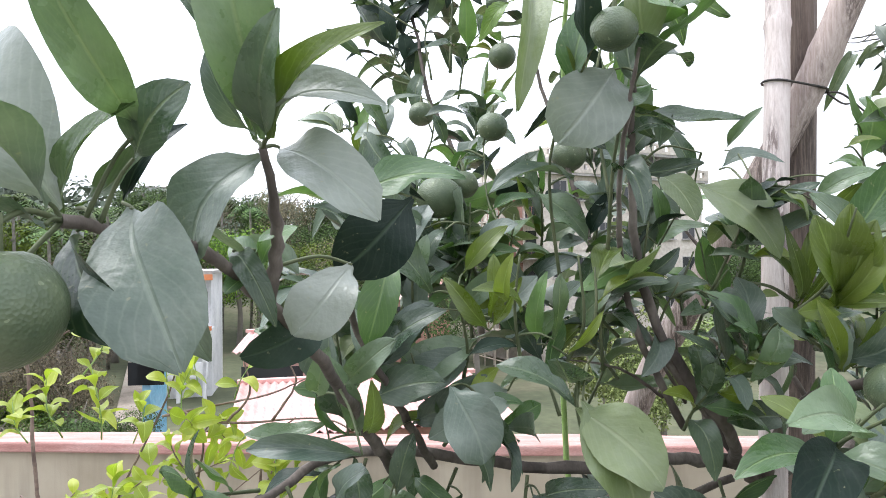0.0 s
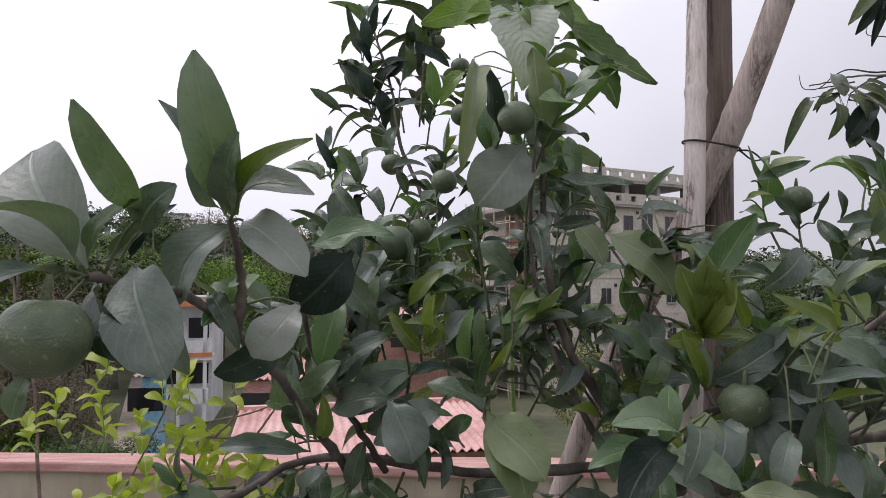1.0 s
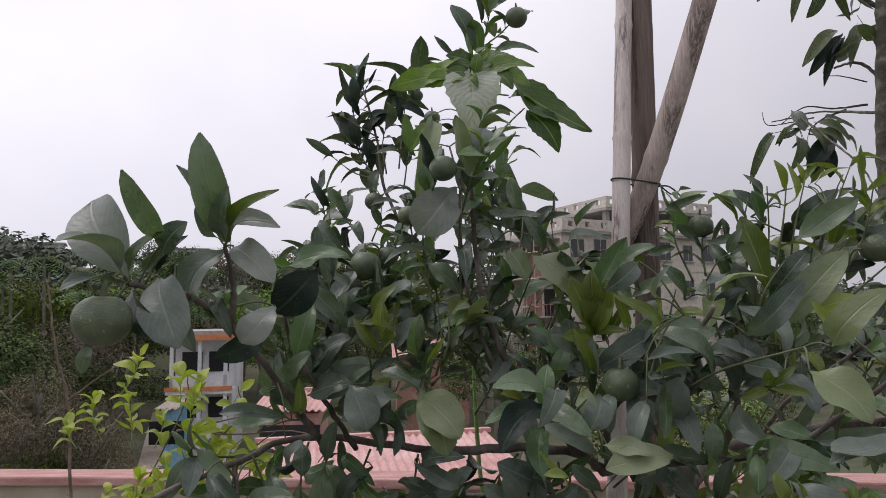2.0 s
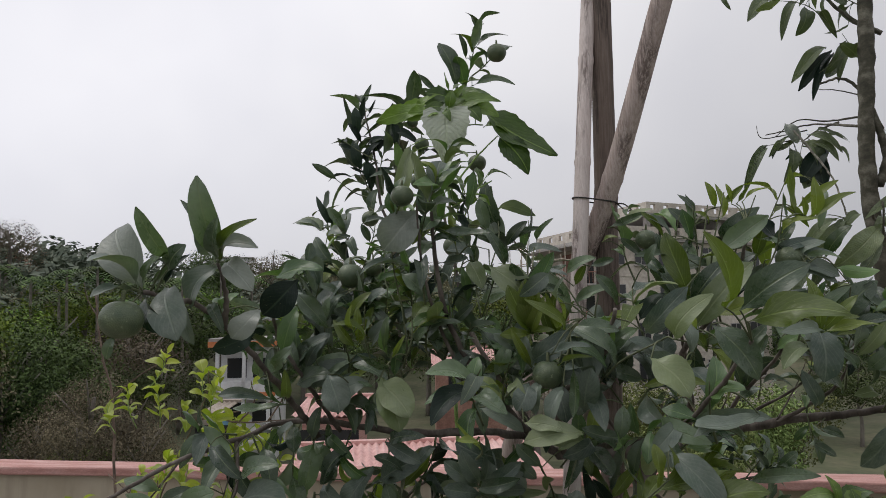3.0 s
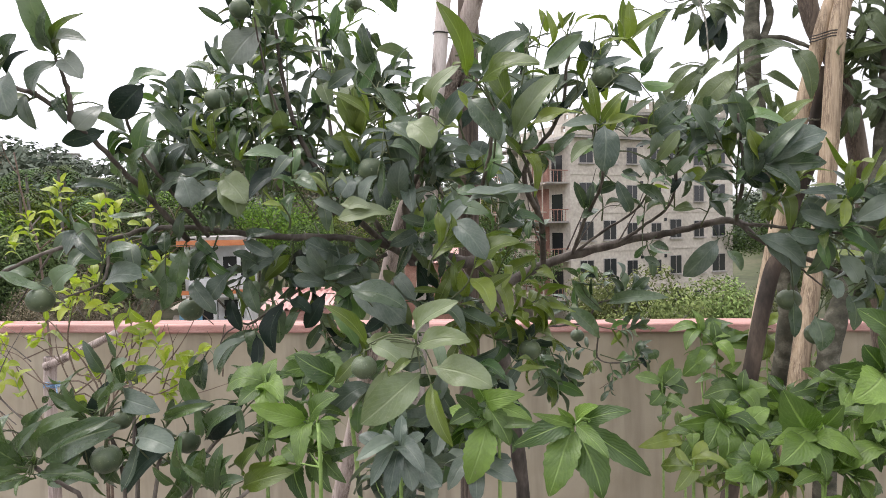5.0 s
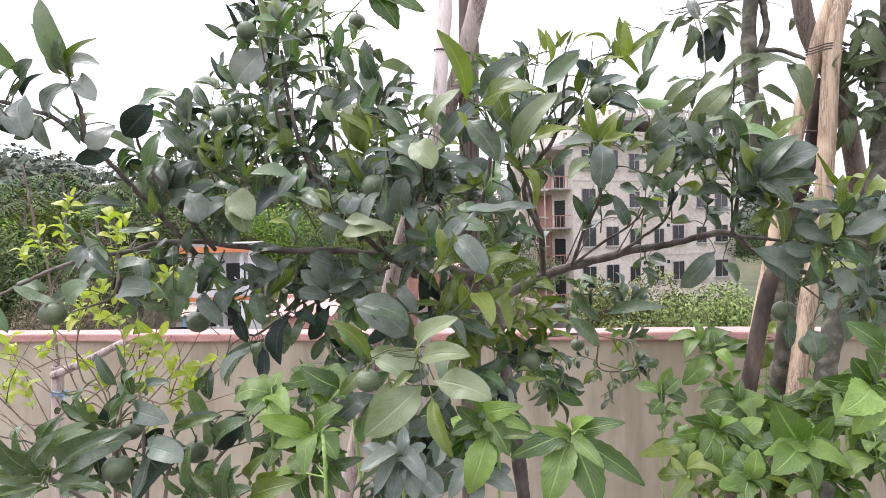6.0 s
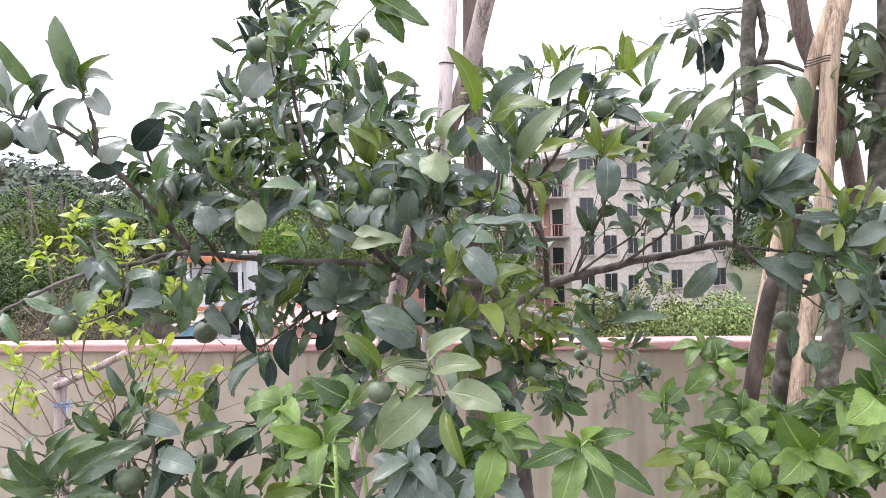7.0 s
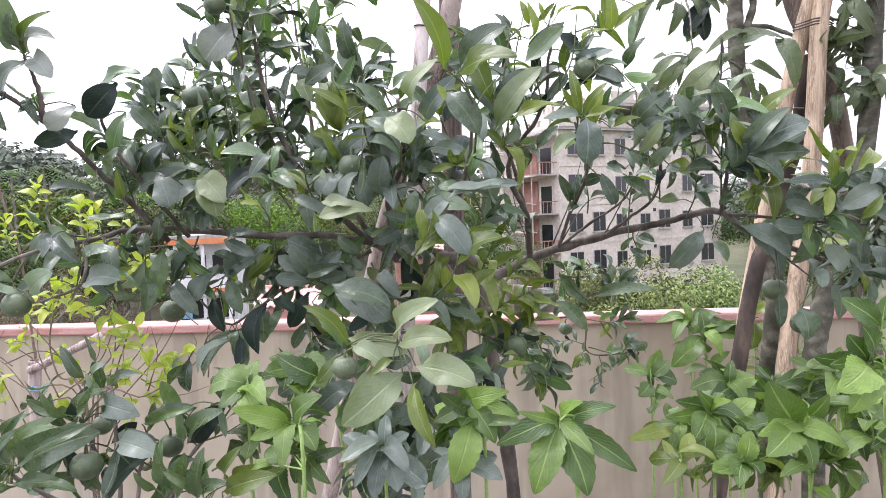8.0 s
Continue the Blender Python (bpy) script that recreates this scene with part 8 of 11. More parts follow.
herb.leaf((0.266, 1.15, 2.309), (0.144, 1.127, 2.279), HERB, face=(-0.3, -1, 0.4), wide=0.7, shape=2)
herb.leaf((0.237, 1.16, 2.32), (0.059, 1.132, 2.274), HERB, face=(-0.3, -1, 0.2), wide=0.5, shape=2)
herb.leaf((0.266, 1.15, 2.314), (0.322, 1.141, 2.338), HERB, face=(0, -1, 0.4), wide=0.9, shape=0)
herb.leaf((0.274, 1.14, 2.311), (0.282, 1.133, 2.362), HERB, face=(0.3, -1, 0.2), wide=1.2, shape=0)
herb.leaf((0.277, 1.16, 2.317), (0.427, 1.145, 2.328), HERB, face=(0.3, -1, 0.4), wide=0.6, shape=0)
herb.leaf((0.322, 1.14, 2.316), (0.372, 1.12, 2.261), HERB, face=(0, -1, 0.4), wide=1.1, shape=0)
herb.leaf((0.261, 1.13, 2.299), (0.286, 1.112, 2.265), HERB, face=(0, -1, 0.4), wide=1.1, shape=5)
herb.leaf((0.177, 1.18, 2.321), (0.236, 1.162, 2.367), HERB, face=(0, -1, 0.4), wide=0.7, shape=5)
herb.done()


# ---- bamboo stakes ----
def pole(name, label, mat, r0, r1, ring, *points, group="stakes", hollow=True):
    """A bamboo cane or a stick from the ground up, with its nodes and a dark plugged or sawn end."""
    ob = thing(name, points[0], label, "stake" if "stake" in name else "pole", group)
    line = smooth_line(points, 26)
    v, f = tube(line, r0, r1, 14, 0.02, random.Random(len(label)), ring)
    part("cane", mesh_of("cane", v, f, mat, True), ob)
    # the shade inside the open cane is a solid dark disc on its end
    if hollow:
        d = (line[-1] - line[-2]).normalized()
        v, f = tube([line[-1] - d * 0.05, line[-1] + d * 0.002], r1 * 0.7, r1 * 0.7, 12)
        part("hollow", mesh_of("hollow", v, f, POLE_DARK, True), ob, "dark disc for the shade inside the cut cane")
    return ob


def binding(name, label, mat, r, turns, centre, radius, rise, tails, squash=(1.0, 1.0)):
    """Wire or twine wound round a bundle, with loose ends."""
    ob = thing(name, centre, label, name.split("_")[-1])
    c0 = Vector(centre)
    pts = []
    for k in range(turns * 14 + 1):
        a = 2 * math.pi * k / 14
        pts.append(c0 + Vector((radius * squash[0] * math.cos(a), radius * squash[1] * math.sin(a), rise * (k / 14 - turns / 2) + 0.006 * math.sin(3 * a))))
    v, f = tube(pts, r, r, 6)
    part("winding", mesh_of("winding", v, f, mat, True), ob)
    for way in tails:
        p = c0 + Vector((radius * squash[0], -radius * squash[1] * 0.5, 0))
        v, f = tube(smooth_line([p, p + Vector(way) * 0.5 + Vector((0, 0, 0.006)), p + Vector(way)], 4), r, r * 0.8, 6)
        part("loose_end", mesh_of("loose_end", v, f, mat, True), ob)
    return ob


def snug_wire(label, mat, r, z, canes, slope, tail):
    """A turn of wire drawn tight round a pair of canes, with a twisted end."""
    ring = [Vector((x + (q + r) * math.cos(a), y + (q + r) * math.sin(a), 0)) for x, y, q in canes for a in [k * math.pi / 12 for k in range(24)]]
    mid = sum(ring, Vector()) / len(ring)
    hull = []
    for k in range(36):  # the outermost point in each direction
        way = Vector((math.cos(k * math.pi / 18), math.sin(k * math.pi / 18), 0))
        p = max(ring, key=lambda c: c.dot(way))
        if not hull or (p - hull[-1]).length > 1e-4:
            hull.append(p)
    ob = thing("tie_wire", (mid.x, mid.y, z), label, "wire")
    pts = [p + Vector((0, 0, z + slope * (p.x - mid.x))) for p in hull] + [hull[0] + Vector((0, 0, z + slope * (hull[0].x - mid.x) + 0.006))]
    v, f = tube(pts, r, r, 6)
    part("winding", mesh_of("winding", v, f, mat, True), ob)
    for bend in (0.01, -0.008):
        v, f = tube(smooth_line([pts[0], pts[0] + Vector(tail) * 0.5 + Vector((0, 0, bend)), pts[0] + Vector(tail) + Vector((bend, 0, -bend))], 5), r, r * 0.8, 6)
        part("loose_end", mesh_of("loose_end", v, f, mat, True), ob)
    return ob


pole("bamboo_stake", "weathered whitish bamboo stake tied behind the citrus tree", BAMBOO_PALE, 0.028, 0.021, 0.33, (0.467, 0.964, FLOOR), (0.538, 1.075, 0.5), (0.59, 1.156, 1.2), (0.654, 1.255, 2.05), (0.682, 1.3, 2.43), (0.732, 1.378, 3.1))
pole("bamboo_stake", "grey-brown bamboo stake standing beside the white one", BAMBOO_DUN, 0.037, 0.033, 0.42, (0.71, 1.352, FLOOR), (0.722, 1.347, 1.2), (0.735, 1.34, 2.1), (0.745, 1.335, 3.1))
pole("bamboo_stake", "split grey bamboo stake leaning across the others", BAMBOO_GREY, 0.033, 0.029, 0.55, (-0.05, 1.86, FLOOR), (0.395, 1.555, 1.2), (0.56, 1.43, 1.65), (0.728, 1.278, 2.05), (0.885, 1.12, 2.58), (0.965, 1.05, 2.85))
snug_wire("thin rusty wire binding the bamboo stakes together", WIRE, 0.0022, 2.043, ((0.654, 1.255, 0.0245), (0.727, 1.28, 0.03)), -0.12, (0.045, -0.03, -0.035))
pole("bamboo_pole", "tan bamboo pole with dark nodes tied to its neighbour", BAMBOO_TAN, 0.04, 0.034, 0.5, (1.842, 2.4, FLOOR), (2.022, 2.4, 0.812), (2.2, 2.4, 1.764), (2.305, 2.36, 2.287), (2.375, 2.34, 2.513), (2.437, 2.32, 2.734))
pole("bamboo_pole", "pale tan bamboo pole standing among leafy herbs", BAMBOO_TAN, 0.043, 0.037, 0.45, (2.045, 2.25, FLOOR), (2.142, 2.25, 0.566), (2.179, 2.26, 0.839), (2.29, 2.3, 1.49), (2.315, 2.3, 1.803), (2.345, 2.3, 2.268), (2.396, 2.3, 2.498), (2.447, 2.3, 2.725))
pole("wooden_pole", "dark damp wooden pole leaning against the bamboo", POLE_DARK, 0.04, 0.034, None, (1.776, 2.3, FLOOR), (1.954, 2.3, 0.631), (2.059, 2.35, 1.092), (2.205, 2.45, 1.467), (2.322, 2.5, 1.743), (2.376, 2.5, 2.156), hollow=False)
pole("wooden_pole", "old grey weathered log leaning behind the bamboo poles", BAMBOO_BROWN, 0.05, 0.042, None, (2.874, 2.6, FLOOR), (2.683, 2.6, 1.001), (2.576, 2.55, 1.647), (2.467, 2.5, 2.083), (2.332, 2.5, 2.364), (2.282, 2.5, 2.601), (2.249, 2.5, 2.849), hollow=False)
binding("tie_wire", "tangled black wire binding the tan bamboo poles", WIRE, 0.003, 3, (2.327, 2.33, 2.251), 0.085, 0.012, [(0.12, -0.03, 0.02), (0.09, -0.04, -0.05), (0.15, 0.0, 0.05)], (1.0, 0.75))
pole("bamboo_stake", "short bamboo stake with a side stick by the parapet", BAMBOO_GREY, 0.032, 0.031, 0.3, (-1.502, 2.3, FLOOR), (-1.513, 2.3, 0.48), (-1.504, 2.3, 0.794))
side_stick = thing("stick", (-1.484, 2.27, 0.761), "pale bamboo stick lashed across the short stake", "stick")
v, f = tube(smooth_line([(-1.503, 2.262, 0.751), (-1.283, 2.24, 0.841), (-1.08, 2.2, 0.931)], 12), 0.021, 0.018, 10, 0.04, random.Random(4), 0.11)
part("cane", mesh_of("cane", v, f, BAMBOO_GREY, True), side_stick)
binding("twine_tie", "pale blue plastic twine knotted round the stake", TWINE, 0.004, 3, (-1.503, 2.3, 0.65), 0.037, 0.009, [(0.07, -0.05, 0.0), (0.05, -0.06, -0.05)])

# ---- the dead sapling ----
sapling = Plant("dead_sapling", (-1.6, 2.35, FLOOR), "thin bare grey sapling stem before the parapet", "sapling", 31, bark=STALK)
sapling.limb(0.011, 0.004, (-1.524, 2.35, FLOOR), (-1.53, 2.35, 0.647), (-1.551, 2.35, 0.949), (-1.58, 2.35, 1.341), (-1.643, 2.35, 1.553), (-1.695, 2.35, 1.854), name="stem")
sapling.limb(0.004, 0.002, (-1.58, 2.35, 1.341), (-1.394, 2.3, 1.458), (-1.203, 2.3, 1.557), name="twig")
sapling.limb(0.003, 0.0015, (-1.674, 2.35, 1.733), (-1.735, 2.35, 1.825), (-1.724, 2.3, 1.909), name="twig")

# ---- the lime sapling by the parapet ----
lime = Plant("lime_sapling", (-0.75, 1.4, FLOOR), "thorny lime sapling with bright yellow-green young leaves", "shrub", 32, bark=STALK, twig=STALK)
lime.limb(0.006, 0.0018, (-0.632, 1.4, FLOOR), (-0.632, 1.4, 0.758), (-0.671, 1.4, 0.908), (-0.8, 1.4, 1.079), (-0.972, 1.45, 1.181), name="stem")
lime.limb(0.006, 0.0018, (-0.632, 1.4, FLOOR), (-0.62, 1.4, 0.758), (-0.507, 1.35, 0.899), (-0.455, 1.35, 1.024), (-0.389, 1.35, 1.188), (-0.332, 1.3, 1.315), name="stem")
lime.limb(0.006, 0.0018, (-0.632, 1.4, FLOOR), (-0.632, 1.4, 0.758), (-0.738, 1.4, 0.929), (-0.754, 1.4, 1.1), (-0.575, 1.35, 1.438), (-0.561, 1.35, 1.541), name="stem")
lime.limb(0.006, 0.0018, (-0.632, 1.4, FLOOR), (-0.609, 1.4, 0.758), (-0.351, 1.3, 0.872), (-0.159, 1.3, 0.993), (-0.114, 1.3, 1.113), name="stem")
lime.limb(0.006, 0.0018, (-0.632, 1.4, FLOOR), (-0.632, 1.4, 0.758), (-0.914, 1.45, 0.873), (-1.115, 1.5, 0.973), name="stem")
lime.limb(0.006, 0.0018, (-0.632, 1.4, FLOOR), (-0.598, 1.4, 0.759), (-0.511, 1.4, 1.014), (-0.329, 1.4, 1.181), (-0.201, 1.4, 1.097), name="stem")
lime.limb(0.006, 0.0018, (-0.632, 1.4, FLOOR), (-0.632, 1.4, 0.758), (-0.95, 1.4, 0.756), (-1.084, 1.4, 0.885), name="stem")
lime.shoot((-0.576, 1.35, 1.428), (-0.58, 1.35, 1.545), 6, 0.066, LIME, stem=STEM, r=0.0018)
lime.shoot((-0.51, 1.35, 1.437), (-0.529, 1.35, 1.53), 4, 0.066, LIME, stem=STEM, r=0.0018)
lime.shoot((-0.435, 1.35, 1.425), (-0.383, 1.3, 1.506), 3, 0.066, LIME, stem=STEM, r=0.0018)
lime.shoot((-0.35, 1.32, 1.222), (-0.336, 1.3, 1.339), 8, 0.066, LIME, stem=STEM, r=0.0018)
lime.shoot((-0.367, 1.33, 1.191), (-0.284, 1.3, 1.314), 5, 0.066, LIME, stem=STEM, r=0.0018)
lime.shoot((-0.754, 1.4, 1.1), (-0.712, 1.38, 1.251), 9, 0.066, LIME, stem=STEM, r=0.0018)
lime.shoot((-0.686, 1.4, 1.121), (-0.62, 1.36, 1.293), 6, 0.066, LIME, stem=STEM, r=0.0018)
lime.shoot((-0.573, 1.38, 1.113), (-0.558, 1.36, 1.184), 3, 0.066, LIME, stem=STEM, r=0.0018)
lime.shoot((-0.457, 1.35, 0.982), (-0.442, 1.33, 1.085), 7, 0.066, LIME, stem=STEM, r=0.0018)
lime.shoot((-0.385, 1.33, 0.987), (-0.391, 1.33, 1.109), 6, 0.066, LIME, stem=STEM, r=0.0018)
lime.shoot((-0.286, 1.3, 0.933), (-0.238, 1.3, 1.003), 6, 0.066, LIME, stem=STEM, r=0.0018)
lime.shoot((-0.453, 1.35, 0.899), (-0.461, 1.35, 0.972), 5, 0.066, LIME, stem=STEM, r=0.0018)
lime.shoot((-1.093, 1.5, 0.928), (-1.116, 1.5, 1.074), 6, 0.066, LIME, stem=STEM, r=0.0018)
lime.shoot((-0.963, 1.42, 0.815), (-0.986, 1.4, 0.911), 5, 0.066, LIME, stem=STEM, r=0.0018)
lime.shoot((-1.04, 1.4, 0.82), (-1.064, 1.4, 0.928), 5, 0.066, LIME, stem=STEM, r=0.0018)
lime.shoot((-0.35, 1.3, 0.912), (-0.325, 1.3, 1.013), 5, 0.066, LIME, stem=STEM, r=0.0018)
lime.shoot((-0.243, 1.3, 0.973), (-0.137, 1.3, 1.033), 3, 0.066, LIME, stem=STEM, r=0.0018)
lime.shoot((-0.826, 1.4, 1.015), (-0.844, 1.4, 1.122), 4, 0.066, LIME, stem=STEM, r=0.0018)
lime.shoot((-0.492, 1.36, 1.188), (-0.493, 1.34, 1.129), 4, 0.066, LIME, stem=STEM, r=0.0018)
lime.shoot((-0.376, 1.3, 1.376), (-0.433, 1.3, 1.276), 4, 0.066, LIME, stem=STEM, r=0.0018)
lime.shoot((-0.745, 1.25, 1.37), (-0.758, 1.22, 1.497), 9, 0.052, LIME, stem=STEM, r=0.0018)
lime.shoot((-0.637, 1.2, 1.381), (-0.643, 1.18, 1.516), 10, 0.052, LIME, stem=STEM, r=0.0018)
lime.shoot((-0.675, 1.2, 1.5), (-0.622, 1.2, 1.606), 8, 0.052, LIME, stem=STEM, r=0.0018)
lime.shoot((-0.527, 1.3, 1.401), (-0.506, 1.3, 1.499), 8, 0.052, LIME, stem=STEM, r=0.0018)
lime.shoot((-0.85, 1.3, 1.344), (-0.883, 1.3, 1.429), 7, 0.052, LIME, stem=STEM, r=0.0018)
lime.shoot((-0.628, 1.3, 1.345), (-0.608, 1.3, 1.429), 6, 0.052, LIME, stem=STEM, r=0.0018)
lime.limb(0.0032, 0.0015, (-0.601, 1.4, 1.395), (-0.453, 1.35, 1.375), (-0.256, 1.35, 1.384), (-0.151, 1.3, 1.361), name="twig")
lime.limb(0.0032, 0.0015, (-0.614, 1.4, 1.376), (-0.498, 1.4, 1.4), (-0.366, 1.35, 1.434), (-0.279, 1.35, 1.469), name="twig")
lime.limb(0.0032, 0.0015, (-0.453, 1.35, 1.375), (-0.403, 1.35, 1.435), (-0.414, 1.35, 1.508), name="twig")
lime.limb(0.0032, 0.0015, (-0.354, 1.35, 1.38), (-0.304, 1.35, 1.458), (-0.328, 1.35, 1.519), name="twig")
lime.limb(0.0032, 0.0015, (-0.539, 1.4, 1.224), (-0.524, 1.4, 1.325), (-0.562, 1.4, 1.375), name="twig")
lime.limb(0.0032, 0.0015, (-0.398, 1.4, 1.223), (-0.383, 1.4, 1.323), (-0.313, 1.38, 1.378), name="twig")
lime.bush((-0.888, 1.42, 0.967), (0.251, 0.1, 0.238), 7, 6, 0.055, LIME, 0.5)
lime.bush((-0.508, 1.36, 1.063), (0.238, 0.1, 0.311), 10, 6, 0.055, LIME, 0.5)
lime.bush((-0.507, 1.34, 1.355), (0.172, 0.08, 0.184), 5, 6, 0.055, LIME, 0.5)
lime.limb(0.0028, 0.0012, (-0.811, 1.4, 0.8), (-0.957, 1.42, 0.967), (-1.121, 1.45, 1.005), name="twig")
lime.limb(0.0028, 0.0012, (-0.741, 1.4, 0.843), (-0.804, 1.4, 0.993), (-0.804, 1.4, 1.1), name="twig")
lime.limb(0.0028, 0.0012, (-0.549, 1.38, 0.849), (-0.486, 1.36, 1.063), (-0.521, 1.36, 1.188), name="twig")
lime.limb(0.0028, 0.0012, (-0.471, 1.36, 0.855), (-0.303, 1.34, 1.025), (-0.209, 1.34, 1.188), name="twig")
lime.limb(0.0028, 0.0012, (-0.373, 1.34, 0.861), (-0.315, 1.32, 1.009), (-0.333, 1.32, 1.111), name="twig")
lime.limb(0.0028, 0.0012, (-0.956, 1.4, 0.604), (-1.021, 1.4, 0.733), (-1.111, 1.4, 0.798), name="twig")
lime.limb(0.0028, 0.0012, (-0.276, 1.32, 0.907), (-0.168, 1.3, 1.033), (-0.177, 1.3, 1.089), name="twig")
lime.limb(0.0028, 0.0012, (-0.649, 1.4, 0.886), (-0.561, 1.38, 1.018), (-0.57, 1.38, 1.123), name="twig")
lime.limb(0.0026, 0.001, (-0.859, 1.4, 0.712), (-1.024, 1.42, 1.01), (-1.108, 1.44, 1.094), name="twig")
lime.limb(0.0026, 0.001, (-0.782, 1.4, 0.949), (-0.885, 1.42, 1.01), (-1.061, 1.44, 1.094), name="twig")
lime.limb(0.0026, 0.001, (-0.513, 1.4, 0.907), (-0.432, 1.42, 1.009), (-0.407, 1.44, 1.091), name="twig")
lime.limb(0.0026, 0.001, (-0.56, 1.4, 0.843), (-0.412, 1.42, 0.966), (-0.352, 1.44, 1.069), name="twig")
lime.limb(0.0026, 0.001, (-0.174, 1.4, 0.908), (-0.166, 1.42, 1.093), name="twig")
lime.limb(0.0026, 0.001, (-0.74, 1.4, 0.842), (-0.591, 1.42, 0.966), (-0.506, 1.44, 1.155), (-0.391, 1.4, 1.265), name="twig")
lime.limb(0.0026, 0.001, (-0.889, 1.4, 0.538), (-1.013, 1.42, 0.704), (-1.119, 1.44, 0.807), name="twig")
lime.limb(0.0026, 0.001, (-0.239, 1.4, 0.887), (-0.252, 1.42, 0.988), name="twig")
lime.limb(0.0026, 0.001, (-0.941, 1.4, 0.97), (-0.793, 1.42, 1.009), (-0.617, 1.44, 0.897), name="twig")
lime.limb(0.0026, 0.001, (-0.425, 1.4, 0.907), (-0.316, 1.42, 0.839), (-0.159, 1.44, 0.877), name="twig")
lime.limb(0.003, 0.0013, (-0.854, 1.3, 0.757), (-1.005, 1.3, 0.896), (-1.136, 1.3, 1.048), mat=BARK, name="twig")
lime.limb(0.003, 0.0013, (-0.848, 1.3, 0.718), (-1.136, 1.3, 0.777), (-1.268, 1.3, 0.881), mat=BARK, name="twig")
lime.limb(0.0022, 0.001, (-1.262, 1.3, 0.877), (-1.345, 1.3, 1.029), (-1.462, 1.3, 1.11), mat=BARK, name="twig")
lime.limb(0.0022, 0.001, (-0.899, 1.3, 0.755), (-0.972, 1.3, 0.813), (-1.05, 1.3, 0.854), mat=BARK, name="twig")
lime.limb(0.0022, 0.001, (-0.832, 1.3, 0.983), (-0.908, 1.3, 1.036), (-0.995, 1.3, 1.052), mat=BARK, name="twig")
lime.limb(0.0022, 0.001, (-0.973, 1.3, 0.866), (-0.944, 1.3, 0.965), (-0.855, 1.3, 1.107), mat=BARK, name="twig")
lime.done()

# ---- the low citrus shrub ----
shrub = Plant("citrus_shrub", (0.05, 0.5, FLOOR), "low citrus shrub with long glossy leaves and green fruit", "shrub", 33)
shrub.limb(0.010, 0.004, (0.05, 0.5, FLOOR), (0.04, 0.48, 0.35), (-0.009, 0.400, 0.844), (-0.068, 0.32, 0.984))
shrub.limb(0.010, 0.004, (0.05, 0.5, FLOOR), (0.04, 0.48, 0.35), (0.003, 0.490, 0.887), (-0.045, 0.5, 1.027))
shrub.limb(0.010, 0.004, (0.05, 0.5, FLOOR), (0.04, 0.48, 0.35), (0.152, 0.420, 0.820), (0.254, 0.36, 0.96))
shrub.limb(0.010, 0.004, (0.05, 0.5, FLOOR), (0.04, 0.48, 0.35), (0.208, 0.390, 0.814), (0.367, 0.3, 0.954))
shrub.limb(0.010, 0.004, (0.05, 0.5, FLOOR), (0.04, 0.48, 0.35), (0.073, 0.490, 0.837), (0.096, 0.5, 0.977))
shrub.limb(0.010, 0.004, (0.05, 0.5, FLOOR), (0.04, 0.48, 0.35), (0.136, 0.550, 0.860), (0.221, 0.62, 1))
shrub.limb(0.010, 0.004, (0.05, 0.5, FLOOR), (0.04, 0.48, 0.35), (-0.025, 0.590, 0.922), (-0.1, 0.7, 1.062))
shrub.leaf((-0.008, 0.25, 1.017), (0.154, 0.236, 1.098), GLOSS, face=(0.14, -0.86, 0.71), wide=0.62, shape=1)
shrub.leaf((-0.034, 0.25, 1.013), (-0.092, 0.201, 1.1), GLOSS, face=(-0.15, -0.63, 0.42), wide=0.85, shape=2)
shrub.leaf((-0.065, 0.3, 0.996), (-0.089, 0.254, 1.099), GLOSS, face=(-0.07, -0.91, 0.22), wide=0.7, shape=0)
shrub.leaf((-0.062, 0.3, 1), (0.003, 0.243, 1.107), GLOSS, face=(-0.13, -0.92, 0.37), wide=0.7, shape=5)
shrub.leaf((-0.057, 0.3, 0.997), (0.069, 0.257, 1.104), GLOSS, face=(-0.25, -0.82, 0.55), wide=0.6, shape=0)
shrub.leaf((-0.09, 0.35, 1.031), (-0.049, 0.341, 1.1), GLOSS, face=(-0.3, -0.84, 0.17), wide=0.7, shape=1)
shrub.leaf((-0.02, 0.25, 0.998), (0.124, 0.231, 0.997), GLOSS, face=(0.33, -0.76, 0.74), wide=0.5, shape=2)
shrub.leaf((-0.032, 0.25, 0.998), (-0.073, 0.192, 0.996), GLOSS, face=(-0.28, -0.86, 0.68), wide=0.5, shape=4)
shrub.leaf((-0.057, 0.28, 0.988), (-0.15, 0.239, 1.028), GLOSS, face=(0.09, -0.67, 0.21), wide=0.6, shape=2)
shrub.leaf((-0.027, 0.25, 0.993), (-0.028, 0.213, 0.971), GLOSS, face=(-0.21, -0.78, 0.28), wide=0.8, shape=1)
shrub.leaf((-0.032, 0.45, 1.059), (-0.068, 0.414, 1.126), GLOSS, face=(-0.28, -0.93, 0.2), wide=0.8, shape=1)
shrub.leaf((-0.029, 0.45, 1.049), (0.027, 0.435, 1.131), GLOSS, face=(-0.24, -0.76, 0.56), wide=0.75, shape=4)
shrub.leaf((-0.035, 0.45, 1.054), (-0.125, 0.437, 1.095), GLOSS, face=(-0.01, -0.87, 0.47), wide=0.6, shape=2)
shrub.leaf((-0.031, 0.5, 1.123), (-0.058, 0.475, 1.208), CITRUS, face=(-0.03, -0.77, 0.65), wide=0.7, shape=1)
